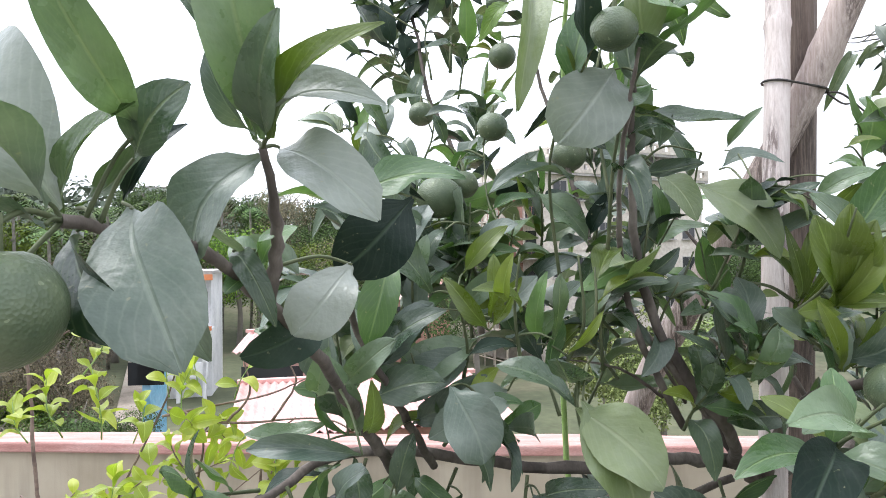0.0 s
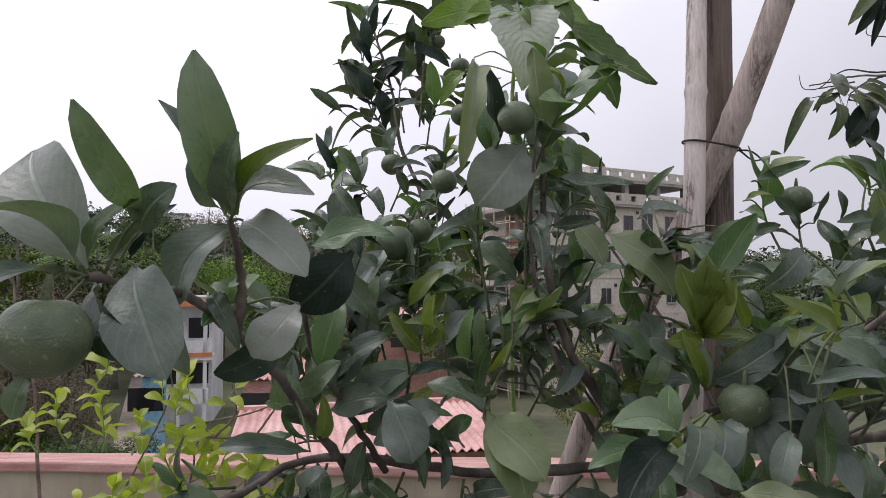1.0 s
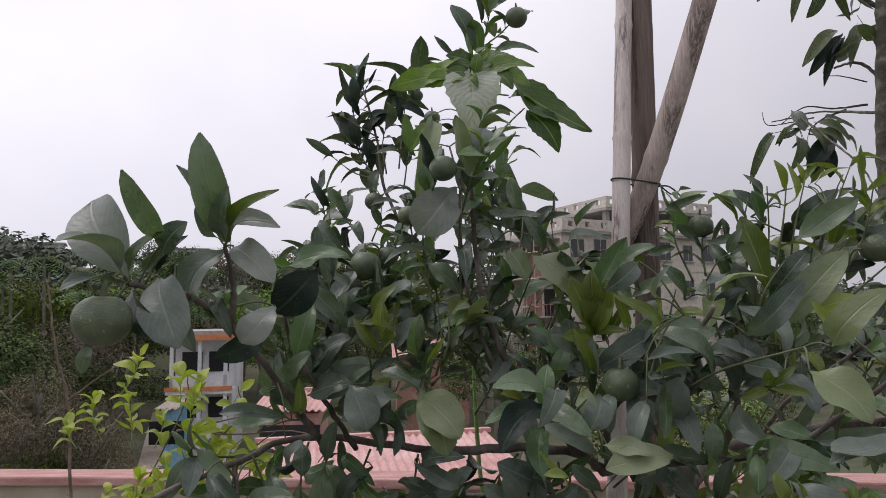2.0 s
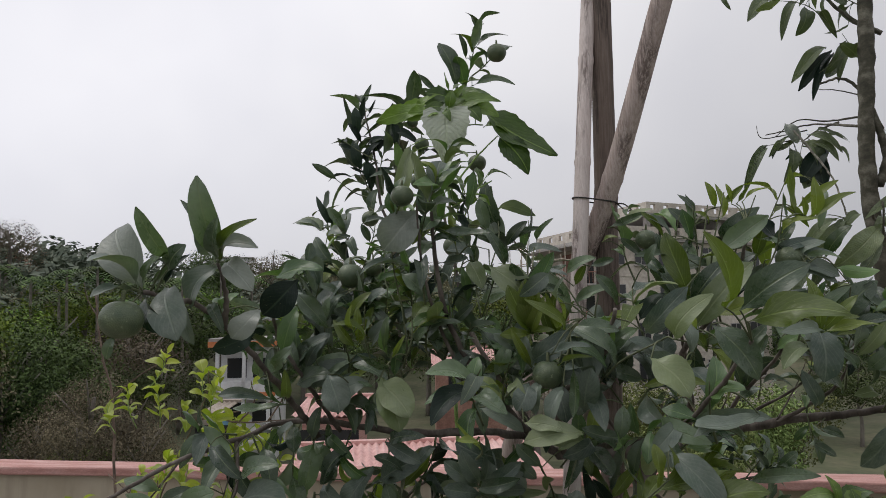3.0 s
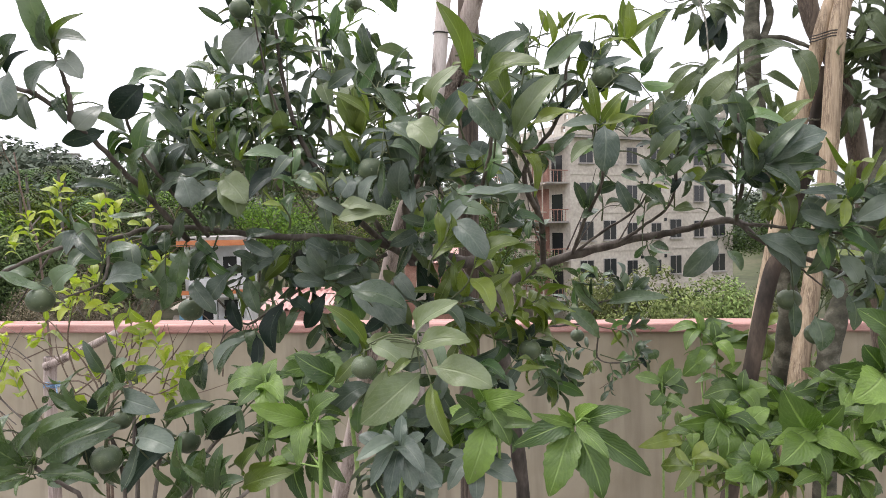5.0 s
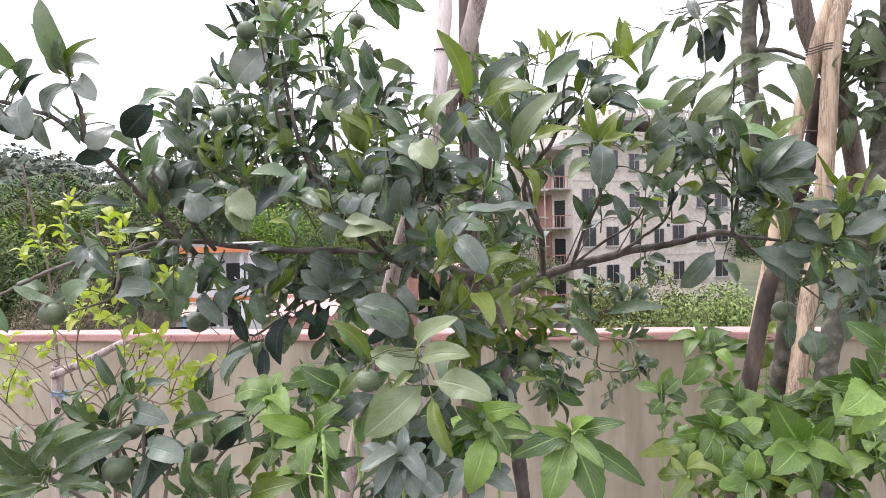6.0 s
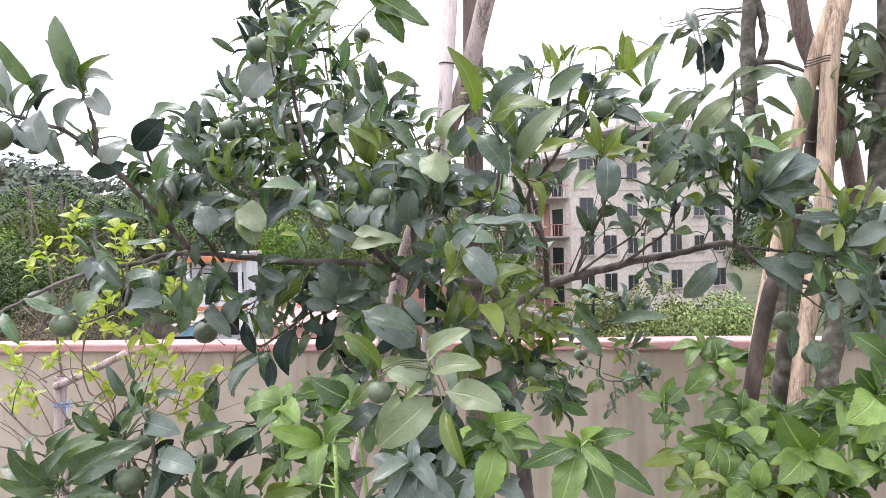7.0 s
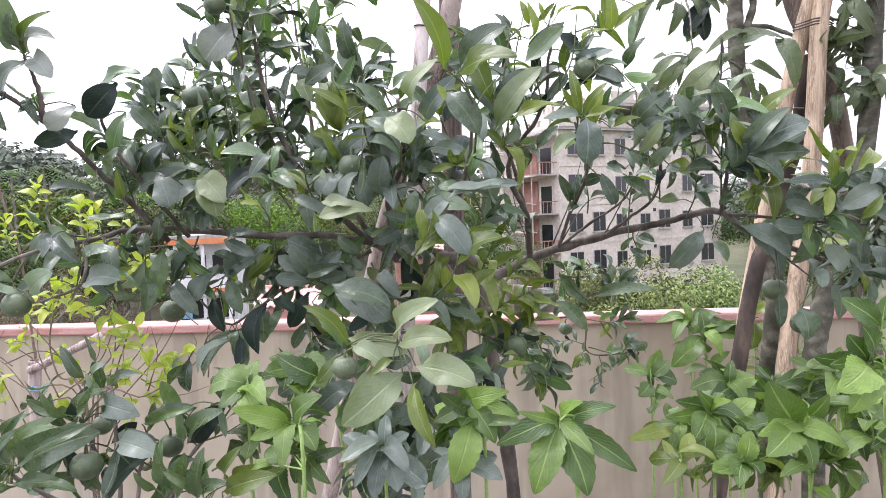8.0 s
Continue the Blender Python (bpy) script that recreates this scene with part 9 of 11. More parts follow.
shrub.leaf((-0.012, 0.5, 1.12), (0.04, 0.465, 1.169), CITRUS, face=(-0.18, -0.95, 0.71), wide=0.8, shape=0)
shrub.leaf((-0.043, 0.5, 1.053), (0.039, 0.46, 1.122), GLOSS, face=(-0.01, -0.71, 0.41), wide=0.7, shape=5)
shrub.leaf((0.001, 0.42, 1.058), (-0.032, 0.389, 1.031), GLOSS, face=(0.34, -0.61, 0.58), wide=0.7, shape=1)
shrub.leaf((0.019, 0.5, 1.071), (0.127, 0.439, 1.073), GREY, face=(-0.17, -0.72, 0.26), wide=0.9, shape=5)
shrub.leaf((0.091, 0.5, 1.025), (0.23, 0.461, 1.076), GLOSS, face=(0.21, -0.64, 0.21), wide=0.4, shape=0)
shrub.leaf((0.182, 0.5, 0.987), (0.191, 0.475, 1.069), CITRUS, face=(0.34, -0.83, 0.32), wide=0.6, shape=1)
shrub.leaf((0.191, 0.5, 0.982), (0.302, 0.437, 1.076), GLOSS, face=(-0.27, -0.98, 0.61), wide=0.75, shape=0)
shrub.leaf((0.263, 0.5, 1.067), (0.29, 0.479, 1.003), CITRUS, face=(0.26, -0.71, 0.3), wide=0.6, shape=4)
shrub.leaf((0.062, 0.45, 1.004), (0.176, 0.404, 0.997), GREY, face=(-0.12, -0.89, 0.69), wide=0.9, shape=0)
shrub.leaf((0.084, 0.42, 1.007), (0.076, 0.381, 0.913), CITRUS, face=(0.07, -0.98, 0.6), wide=0.75, shape=4)
shrub.leaf((0.221, 0.36, 0.959), (0.225, 0.316, 1.053), GLOSS, face=(-0.21, -0.8, 0.3), wide=0.55, shape=2)
shrub.leaf((0.232, 0.36, 0.913), (0.268, 0.321, 1.029), GLOSS, face=(0.19, -0.73, 0.7), wide=0.6, shape=4)
shrub.leaf((0.276, 0.36, 0.914), (0.295, 0.35, 1.027), GLOSS, face=(0.1, -0.77, 0.61), wide=0.7, shape=0)
shrub.leaf((0.281, 0.36, 0.937), (0.217, 0.337, 0.989), GLOSS, face=(-0.28, -0.68, 0.57), wide=0.6, shape=0)
shrub.leaf((0.283, 0.36, 0.939), (0.323, 0.34, 1.01), GLOSS, face=(-0.01, -0.65, 0.69), wide=0.7, shape=0)
shrub.leaf((0.286, 0.36, 0.935), (0.358, 0.308, 0.978), GLOSS, face=(-0.17, -0.75, 0.41), wide=0.7, shape=0)
shrub.leaf((0.335, 0.34, 0.944), (0.454, 0.307, 0.995), FRESH, face=(-0.29, -0.92, 0.25), wide=0.8, shape=0)
shrub.leaf((0.318, 0.4, 0.945), (0.373, 0.355, 1.017), FRESH, face=(-0.19, -0.86, 0.54), wide=0.9, shape=1)
shrub.leaf((0.042, 0.5, 1.034), (0.038, 0.436, 1.076), CITRUS, face=(0.07, -0.93, 0.57), wide=0.9, shape=4)
shrub.leaf((0.084, 0.5, 0.983), (0.078, 0.469, 1.031), GLOSS, face=(-0.16, -0.79, 0.71), wide=0.8, shape=1)
shrub.leaf((-0.024, 0.55, 1.073), (-0.058, 0.539, 1.127), CITRUS, face=(0.13, -0.97, 0.48), wide=0.7, shape=0)
shrub.leaf((-0.152, 0.55, 1.099), (-0.165, 0.49, 1.127), GLOSS, face=(-0.3, -0.94, 0.22), wide=0.6, shape=0)
shrub.leaf((0.007, 0.55, 1.093), (0.091, 0.496, 1.129), CITRUS, face=(0.3, -0.63, 0.63), wide=0.7, shape=1)
shrub.leaf((-0.021, 0.4, 0.991), (-0.075, 0.389, 0.92), GLOSS, face=(0.34, -0.95, 0.24), wide=0.6, shape=2)
shrub.leaf((0.173, 0.4, 0.921), (0.143, 0.366, 0.97), GLOSS, face=(0.26, -0.89, 0.16), wide=0.7, shape=0)
shrub.leaf((-0.013, 0.9, 1.029), (0.009, 0.838, 1.1), CITRUS, face=(-0.18, -0.87, 0.54), wide=0.8, shape=0)
shrub.shoot((0.096, 0.5, 0.977), (0.103, 0.6, 1.06), 4, 0.09, GLOSS)
shrub.shoot((-0.072, 0.65, 1.017), (-0.129, 0.7, 1.122), 3, 0.09, GLOSS)
shrub.shoot((0.221, 0.62, 1), (0.287, 0.6, 1.061), 3, 0.09, GLOSS)
shrub.shoot((0.194, 0.55, 0.968), (0.271, 0.6, 0.993), 5, 0.09, GLOSS)
shrub.shoot((-0.123, 0.5, 0.981), (-0.197, 0.55, 1.072), 3, 0.09, GLOSS)
shrub.shoot((0.121, 0.5, 0.919), (0.055, 0.5, 0.957), 3, 0.09, GLOSS)
shrub.shoot((0.241, 0.5, 0.921), (0.33, 0.55, 0.969), 5, 0.09, GLOSS)
shrub.shoot((-0.174, 0.4, 0.952), (-0.251, 0.45, 1.009), 3, 0.09, GLOSS)
shrub.bush((0.082, 0.5, 0.957), (0.213, 0.12, 0.091), 5, 5, 0.095, GLOSS, 0.5)
fruit(shrub, (0.007, 0.43, 0.962), 0.064)
fruit(shrub, (0.1, 0.6, 0.943), 0.058)
fruit(shrub, (-0.031, 0.55, 1.008), 0.046)
# the near-black leaves here have the shade under the shrub painted in
shrub.leaf((-0.216, 0.5, 0.897), (-0.325, 0.49, 0.981), GLOSS, face=(0.14, -0.86, 0.71), wide=1.2, shape=1)
shrub.leaf((-0.238, 0.52, 0.891), (-0.144, 0.483, 1.018), GLOSS, face=(-0.15, -0.63, 0.42), wide=0.9, shape=2)
shrub.leaf((-0.171, 0.47, 0.944), (0.036, 0.435, 1.039), GLOSS, face=(-0.07, -0.91, 0.22), wide=0.85, shape=0)
shrub.leaf((-0.193, 0.52, 0.973), (-0.083, 0.477, 1.059), GLOSS, face=(-0.13, -0.92, 0.37), wide=0.65, shape=5)
shrub.leaf((-0.105, 0.55, 0.998), (-0.13, 0.517, 1.091), GLOSS, face=(-0.25, -0.82, 0.55), wide=0.95, shape=0)
shrub.leaf((-0.084, 0.54, 1.001), (-0.035, 0.534, 1.101), SHADED, face=(-0.3, -0.84, 0.17), wide=0.8, shape=1)
shrub.leaf((-0.256, 0.52, 0.979), (-0.168, 0.505, 1.055), GLOSS, face=(0.33, -0.76, 0.74), wide=0.65, shape=2)
shrub.leaf((-0.162, 0.56, 1.015), (-0.186, 0.516, 1.087), GLOSS, face=(-0.28, -0.86, 0.68), wide=0.9, shape=4)
shrub.leaf((-0.209, 0.5, 0.889), (-0.326, 0.469, 0.883), GLOSS, face=(0.09, -0.67, 0.21), wide=0.75, shape=2)
shrub.leaf((-0.159, 0.47, 0.899), (-0.018, 0.442, 0.925), GLOSS, face=(-0.21, -0.78, 0.28), wide=0.85, shape=1)
shrub.leaf((0.116, 0.52, 0.973), (0.003, 0.493, 0.877), SHADED, face=(-0.28, -0.93, 0.2), wide=0.95, shape=1)
shrub.leaf((0.127, 0.5, 0.99), (0.039, 0.489, 0.999), GREY, face=(-0.24, -0.76, 0.56), wide=1, shape=4)
shrub.leaf((0.182, 0.42, 0.908), (0.178, 0.41, 1.02), MID, face=(-0.01, -0.87, 0.47), wide=0.65, shape=2)
shrub.leaf((0.194, 0.42, 0.908), (0.227, 0.401, 0.984), MID, face=(-0.03, -0.77, 0.65), wide=0.8, shape=1)
shrub.leaf((0.241, 0.42, 0.909), (0.26, 0.394, 0.975), MID, face=(-0.18, -0.95, 0.71), wide=0.8, shape=0)
shrub.leaf((0.281, 0.42, 0.91), (0.267, 0.39, 1.001), MID, face=(-0.01, -0.71, 0.41), wide=0.85, shape=5)
shrub.leaf((0.308, 0.42, 0.925), (0.424, 0.397, 0.953), FRESH, face=(0.34, -0.61, 0.58), wide=0.9, shape=1)
shrub.leaf((0.191, 0.55, 1.045), (0.094, 0.505, 1.026), GREY, face=(-0.17, -0.72, 0.26), wide=0.65, shape=5)
shrub.leaf((0.166, 0.56, 0.964), (0.261, 0.53, 1.059), SHADED, face=(0.21, -0.64, 0.21), wide=1, shape=0)
shrub.leaf((-0.224, 0.6, 0.875), (-0.134, 0.581, 0.953), SHADED, face=(0.34, -0.83, 0.32), wide=0.9, shape=1)
shrub.leaf((-0.344, 0.62, 0.879), (-0.231, 0.572, 0.955), SHADED, face=(-0.27, -0.98, 0.61), wide=0.9, shape=0)
shrub.leaf((-0.056, 0.62, 0.941), (0.014, 0.604, 1.003), SHADED, face=(0.26, -0.71, 0.3), wide=0.9, shape=4)
shrub.leaf((-0.118, 0.62, 0.869), (-0.152, 0.585, 0.951), SHADED, face=(-0.12, -0.89, 0.69), wide=1, shape=0)
shrub.done()


# ---- leafy herbs ----


rosette = Plant("leafy_herb", (1.003, 0.35, FLOOR), "soft herb with broad toothed bright green leaves", "herb", 41, "herbs along the terrace", bark=STEM, twig=STEM)
rosette.limb(0.007, 0.0035, (1.003, 0.35, FLOOR), (0.995, 0.296, 0.484), (0.989, 0.26, 1.107), name="stem")
rosette.leaf((0.964, 0.26, 1.099), (0.86, 0.243, 1.057), HERB, face=(0.14, -0.86, 0.71), wide=0.75, shape=5)
rosette.leaf((0.962, 0.26, 1.097), (0.92, 0.199, 0.997), HERB, face=(-0.15, -0.63, 0.42), wide=0.85, shape=0)
rosette.leaf((0.966, 0.26, 1.097), (1.008, 0.202, 0.998), HERB, face=(-0.07, -0.91, 0.22), wide=0.8, shape=2)
rosette.leaf((0.961, 0.22, 1.112), (1.006, 0.149, 1.084), HERB, face=(-0.13, -0.92, 0.37), wide=0.5, shape=2)
rosette.leaf((0.968, 0.26, 1.099), (1.087, 0.239, 1.023), HERB, face=(0.12, -0.71, 0.16), wide=0.5, shape=0)
rosette.leaf((0.962, 0.26, 1.101), (0.933, 0.241, 1.132), HERB, face=(-0.11, -0.63, 0.27), wide=0.6, shape=0)
rosette.leaf((0.969, 0.28, 1.094), (1.054, 0.242, 1.131), HERB, face=(0.34, -0.78, 0.51), wide=0.6, shape=0)
rosette.leaf((0.967, 0.28, 1.094), (0.999, 0.229, 1.142), HERB, face=(0.1, -0.75, 0.67), wide=0.7, shape=0)
rosette.leaf((0.965, 0.28, 1.092), (0.891, 0.234, 1.12), HERB, face=(-0.21, -0.78, 0.28), wide=0.5, shape=5)
rosette.shoot((0.989, 0.26, 1.089), (0.99, 0.26, 1.119), 6, 0.05, HERB, open_=70, stem=STEM)
rosette.done()
rosette = Plant("leafy_herb", (0.827, 0.5, FLOOR), "herb with broad ribbed dull green leaves", "herb", 42, "herbs along the terrace", bark=STEM, twig=STEM)
rosette.limb(0.007, 0.0035, (0.827, 0.5, FLOOR), (0.829, 0.452, 0.472), (0.831, 0.42, 1.086), name="stem")
rosette.leaf((0.807, 0.42, 1.091), (0.88, 0.375, 1.127), HERB, face=(-0.28, -0.93, 0.2), wide=0.9, shape=5)
rosette.leaf((0.807, 0.42, 1.089), (0.898, 0.402, 1.063), HERB, face=(-0.24, -0.76, 0.56), wide=0.6, shape=0)
rosette.leaf((0.823, 0.4, 1.052), (0.904, 0.36, 1.059), GLOSS, face=(0.33, -0.67, 0.38), wide=0.7, shape=1)
rosette.leaf((0.813, 0.38, 1.063), (0.78, 0.336, 0.959), HERB, face=(-0.04, -0.84, 0.21), wide=0.95, shape=0)
rosette.leaf((0.809, 0.4, 1.093), (0.858, 0.362, 1.029), HERB, face=(-0.04, -0.85, 0.44), wide=0.8, shape=2)
rosette.leaf((0.805, 0.45, 1.085), (0.778, 0.406, 1.141), HERB, face=(-0.16, -0.78, 0.65), wide=0.8, shape=0)
rosette.leaf((0.801, 0.42, 1.057), (0.753, 0.344, 1.122), GLOSS, face=(-0.05, -0.74, 0.49), wide=0.6, shape=2)
rosette.leaf((0.807, 0.4, 1.086), (0.74, 0.372, 1.06), HERB, face=(-0.14, -0.68, 0.53), wide=0.8, shape=0)
rosette.shoot((0.83, 0.42, 1.066), (0.831, 0.42, 1.1), 6, 0.05, HERB, open_=70, stem=STEM)
rosette.bush((0.828, 0.5, 0.967), (0.097, 0.1, 0.062), 3, 6, 0.085, HERB, 0.5)
rosette.done()
rosette = Plant("leafy_herb", (1.524, 0.6, FLOOR), "soft herb with broad toothed bright green leaves", "herb", 43, "herbs along the terrace", bark=STEM, twig=STEM)
rosette.limb(0.007, 0.0035, (1.524, 0.6, FLOOR), (1.494, 0.540, 0.428), (1.474, 0.5, 1.014), name="stem")
rosette.leaf((1.447, 0.5, 1.009), (1.365, 0.434, 1.112), HERB, face=(-0.28, -0.64, 0.27), wide=1, shape=0)
rosette.leaf((1.446, 0.5, 1.006), (1.352, 0.421, 1.007), HERB, face=(0.06, -0.71, 0.71), wide=0.8, shape=5)
rosette.leaf((1.43, 0.46, 1.017), (1.351, 0.381, 0.987), HERB, face=(-0.27, -0.98, 0.61), wide=1, shape=0)
rosette.leaf((1.432, 0.46, 1.019), (1.518, 0.434, 0.989), HERB, face=(0.26, -0.71, 0.3), wide=0.8, shape=5)
rosette.leaf((1.459, 0.52, 1.004), (1.517, 0.49, 1.01), HERB, face=(0.18, -0.75, 0.49), wide=0.8, shape=2)
rosette.leaf((1.471, 0.55, 0.996), (1.512, 0.504, 1.07), HERB, face=(0.24, -0.75, 0.38), wide=0.8, shape=0)
rosette.leaf((1.431, 0.46, 1.017), (1.444, 0.412, 0.95), HERB, face=(0.19, -0.73, 0.7), wide=0.9, shape=0)
rosette.leaf((1.448, 0.5, 1.013), (1.447, 0.473, 1.072), HERB, face=(0.3, -0.79, 0.35), wide=0.4, shape=5)
rosette.leaf((1.468, 0.55, 0.996), (1.413, 0.483, 1.064), HERB, face=(-0.26, -0.62, 0.71), wide=0.6, shape=2)
rosette.shoot((1.473, 0.5, 0.993), (1.474, 0.5, 1.028), 6, 0.05, HERB, open_=70, stem=STEM)
rosette.shoot((1.479, 0.55, 0.91), (1.477, 0.6, 0.966), 8, 0.1, HERB, open_=78, face=0.75, stem=STEM)
rosette.bush((1.503, 0.55, 0.928), (0.091, 0.1, 0.062), 3, 6, 0.085, HERB, 0.5)
rosette.done()
rosette = Plant("leafy_herb", (1.648, 0.55, FLOOR), "soft herb with broad toothed bright green leaves", "herb", 44, "herbs along the terrace", bark=STEM, twig=STEM)
rosette.limb(0.007, 0.0035, (1.648, 0.55, FLOOR), (1.623, 0.508, 0.499), (1.606, 0.48, 1.132), name="stem")
rosette.leaf((1.576, 0.48, 1.139), (1.493, 0.452, 1.137), HERB, face=(-0.04, -0.82, 0.38), wide=0.8, shape=0)
rosette.leaf((1.576, 0.48, 1.141), (1.521, 0.452, 1.193), HERB, face=(-0.09, -0.77, 0.23), wide=1, shape=2)
rosette.leaf((1.595, 0.52, 1.127), (1.486, 0.504, 1.14), HERB, face=(0.22, -0.67, 0.16), wide=0.6, shape=2)
rosette.leaf((1.565, 0.46, 1.14), (1.476, 0.381, 1.104), HERB, face=(0.25, -0.93, 0.75), wide=1.1, shape=0)
rosette.leaf((1.567, 0.46, 1.14), (1.51, 0.41, 1.057), HERB, face=(-0.02, -0.98, 0.34), wide=1, shape=0)
rosette.leaf((1.586, 0.5, 1.139), (1.537, 0.43, 1.215), HERB, face=(-0.31, -0.87, 0.71), wide=0.9, shape=0)
rosette.shoot((1.605, 0.48, 1.111), (1.606, 0.48, 1.146), 6, 0.05, HERB, open_=70, stem=STEM)
rosette.shoot((1.613, 0.5, 0.931), (1.592, 0.5, 1.025), 9, 0.11, HERB, open_=78, face=0.75, stem=STEM)
rosette.shoot((1.636, 0.5, 1.118), (1.614, 0.5, 1.222), 6, 0.1, HERB, open_=78, face=0.75, stem=STEM)
rosette.bush((1.597, 0.5, 1.001), (0.054, 0.1, 0.094), 3, 6, 0.09, HERB, 0.5)
rosette.done()
rosette = Plant("leafy_herb", (1.385, 0.8, FLOOR), "soft herb with broad toothed bright green leaves", "herb", 45, "herbs along the terrace", bark=STEM, twig=STEM)
rosette.limb(0.007, 0.0035, (1.385, 0.8, FLOOR), (1.369, 0.752, 0.415), (1.359, 0.72, 0.991), name="stem")
rosette.leaf((1.346, 0.72, 0.973), (1.295, 0.646, 0.923), HERB, face=(-0.3, -0.94, 0.22), wide=1.05, shape=0)
rosette.leaf((1.348, 0.72, 0.973), (1.432, 0.652, 0.943), HERB, face=(0.3, -0.63, 0.63), wide=0.9, shape=5)
rosette.leaf((1.349, 0.74, 0.967), (1.278, 0.727, 0.879), HERB, face=(0.34, -0.95, 0.24), wide=0.8, shape=0)
rosette.leaf((1.349, 0.74, 0.97), (1.242, 0.697, 0.963), HERB, face=(0.26, -0.89, 0.16), wide=0.6, shape=0)
rosette.leaf((1.355, 0.74, 0.971), (1.38, 0.662, 1.015), HERB, face=(-0.18, -0.87, 0.54), wide=0.6, shape=0)
rosette.leaf((1.351, 0.74, 0.973), (1.309, 0.692, 1.027), HERB, face=(0.21, -0.89, 0.15), wide=0.8, shape=5)
rosette.leaf((1.339, 0.7, 0.961), (1.316, 0.627, 0.855), HERB, face=(0.25, -0.76, 0.42), wide=0.9, shape=5)
rosette.leaf((1.351, 0.72, 0.968), (1.39, 0.659, 0.901), HERB, face=(-0.12, -0.7, 0.32), wide=0.8, shape=5)
rosette.leaf((1.36, 0.78, 0.96), (1.268, 0.702, 1), HERB, face=(0.02, -0.93, 0.42), wide=0.6, shape=0)
rosette.shoot((1.358, 0.72, 0.966), (1.359, 0.72, 1.007), 6, 0.05, HERB, open_=70, stem=STEM)
rosette.shoot((1.351, 0.8, 0.84), (1.296, 0.8, 0.926), 8, 0.085, HERB, open_=78, face=0.75, stem=STEM)
rosette.shoot((1.431, 0.75, 0.845), (1.458, 0.75, 0.93), 8, 0.09, HERB, open_=78, face=0.75, stem=STEM)
rosette.bush((1.357, 0.75, 0.901), (0.107, 0.1, 0.070), 4, 6, 0.075, HERB, 0.5)
rosette.done()
rosette = Plant("leafy_herb", (1.404, 0.6, FLOOR), "soft herb with broad toothed bright green leaves", "herb", 46, "herbs along the terrace", bark=STEM, twig=STEM)
rosette.limb(0.007, 0.0035, (1.404, 0.6, FLOOR), (1.379, 0.570, 0.378), (1.363, 0.55, 0.93), name="stem")
rosette.leaf((1.363, 0.55, 0.93), (1.291, 0.48, 0.916), HERB, face=(-0.2, -0.65, 0.75), wide=1.15)
rosette.leaf((1.363, 0.55, 0.921), (1.319, 0.48, 0.897), HERB, face=(0.0, -0.65, 0.75), wide=1.21)
rosette.leaf((1.363, 0.55, 0.913), (1.377, 0.48, 0.918), HERB, face=(0.2, -0.65, 0.75), wide=1.275)
rosette.leaf((1.363, 0.55, 0.93), (1.314, 0.59, 0.917), HERB, face=(-0.2, -0.65, 0.75), wide=1.34)
rosette.leaf((1.363, 0.55, 0.921), (1.439, 0.59, 0.918), HERB, face=(0.0, -0.65, 0.75), wide=1.15)
rosette.leaf((1.363, 0.55, 0.913), (1.387, 0.59, 0.972), HERB, face=(0.2, -0.65, 0.75), wide=1.21)
rosette.leaf((1.363, 0.55, 0.93), (1.346, 0.59, 0.961), HERB, face=(-0.2, -0.65, 0.75), wide=1.275)
rosette.shoot((1.363, 0.55, 0.908), (1.363, 0.55, 0.945), 6, 0.05, HERB, open_=70, stem=STEM)
rosette.bush((1.392, 0.6, 0.889), (0.096, 0.1, 0.038), 6, 6, 0.08, FRESH, 0.5)
rosette.done()
rosette = Plant("leafy_herb", (1.283, 0.7, FLOOR), "low herb with yellowing green leaves", "herb", 47, "herbs along the terrace", bark=STEM, twig=STEM)
rosette.limb(0.007, 0.0035, (1.283, 0.7, FLOOR), (1.267, 0.652, 0.358), (1.256, 0.62, 0.897), name="stem")
rosette.leaf((1.256, 0.62, 0.897), (1.195, 0.66, 0.876), FRESH, face=(-0.2, -0.65, 0.75), wide=1.104)
rosette.leaf((1.256, 0.62, 0.888), (1.208, 0.55, 0.861), FRESH, face=(0.0, -0.65, 0.75), wide=1.16)
rosette.leaf((1.256, 0.62, 0.879), (1.28, 0.55, 0.881), FRESH, face=(0.2, -0.65, 0.75), wide=1.224)
rosette.leaf((1.256, 0.62, 0.897), (1.327, 0.66, 0.898), FRESH, face=(-0.2, -0.65, 0.75), wide=1.284)
rosette.leaf((1.256, 0.62, 0.888), (1.222, 0.66, 0.923), FRESH, face=(0.0, -0.65, 0.75), wide=1.104)
rosette.leaf((1.256, 0.62, 0.879), (1.286, 0.66, 0.944), FRESH, face=(0.2, -0.65, 0.75), wide=1.16)
rosette.shoot((1.256, 0.62, 0.874), (1.256, 0.62, 0.913), 6, 0.05, FRESH, open_=70, stem=STEM)
rosette.done()
rosette = Plant("leafy_herb", (0.479, 0.42, FLOOR), "soft herb with broad toothed bright green leaves", "herb", 48, "herbs along the terrace", bark=STEM, twig=STEM)
rosette.limb(0.007, 0.0035, (0.479, 0.42, FLOOR), (0.491, 0.360, 0.466), (0.499, 0.32, 1.077), name="stem")
rosette.leaf((0.439, 0.45, 1.038), (0.45, 0.37, 0.974), HERB, face=(-0.11, -0.75, 0.51), wide=0.9, shape=5)
rosette.leaf((0.438, 0.45, 1.041), (0.337, 0.392, 1.086), HERB, face=(0.33, -0.77, 0.27), wide=0.65, shape=0)
rosette.leaf((0.44, 0.45, 1.043), (0.514, 0.414, 1.11), HERB, face=(0.15, -0.7, 0.64), wide=0.85, shape=0)
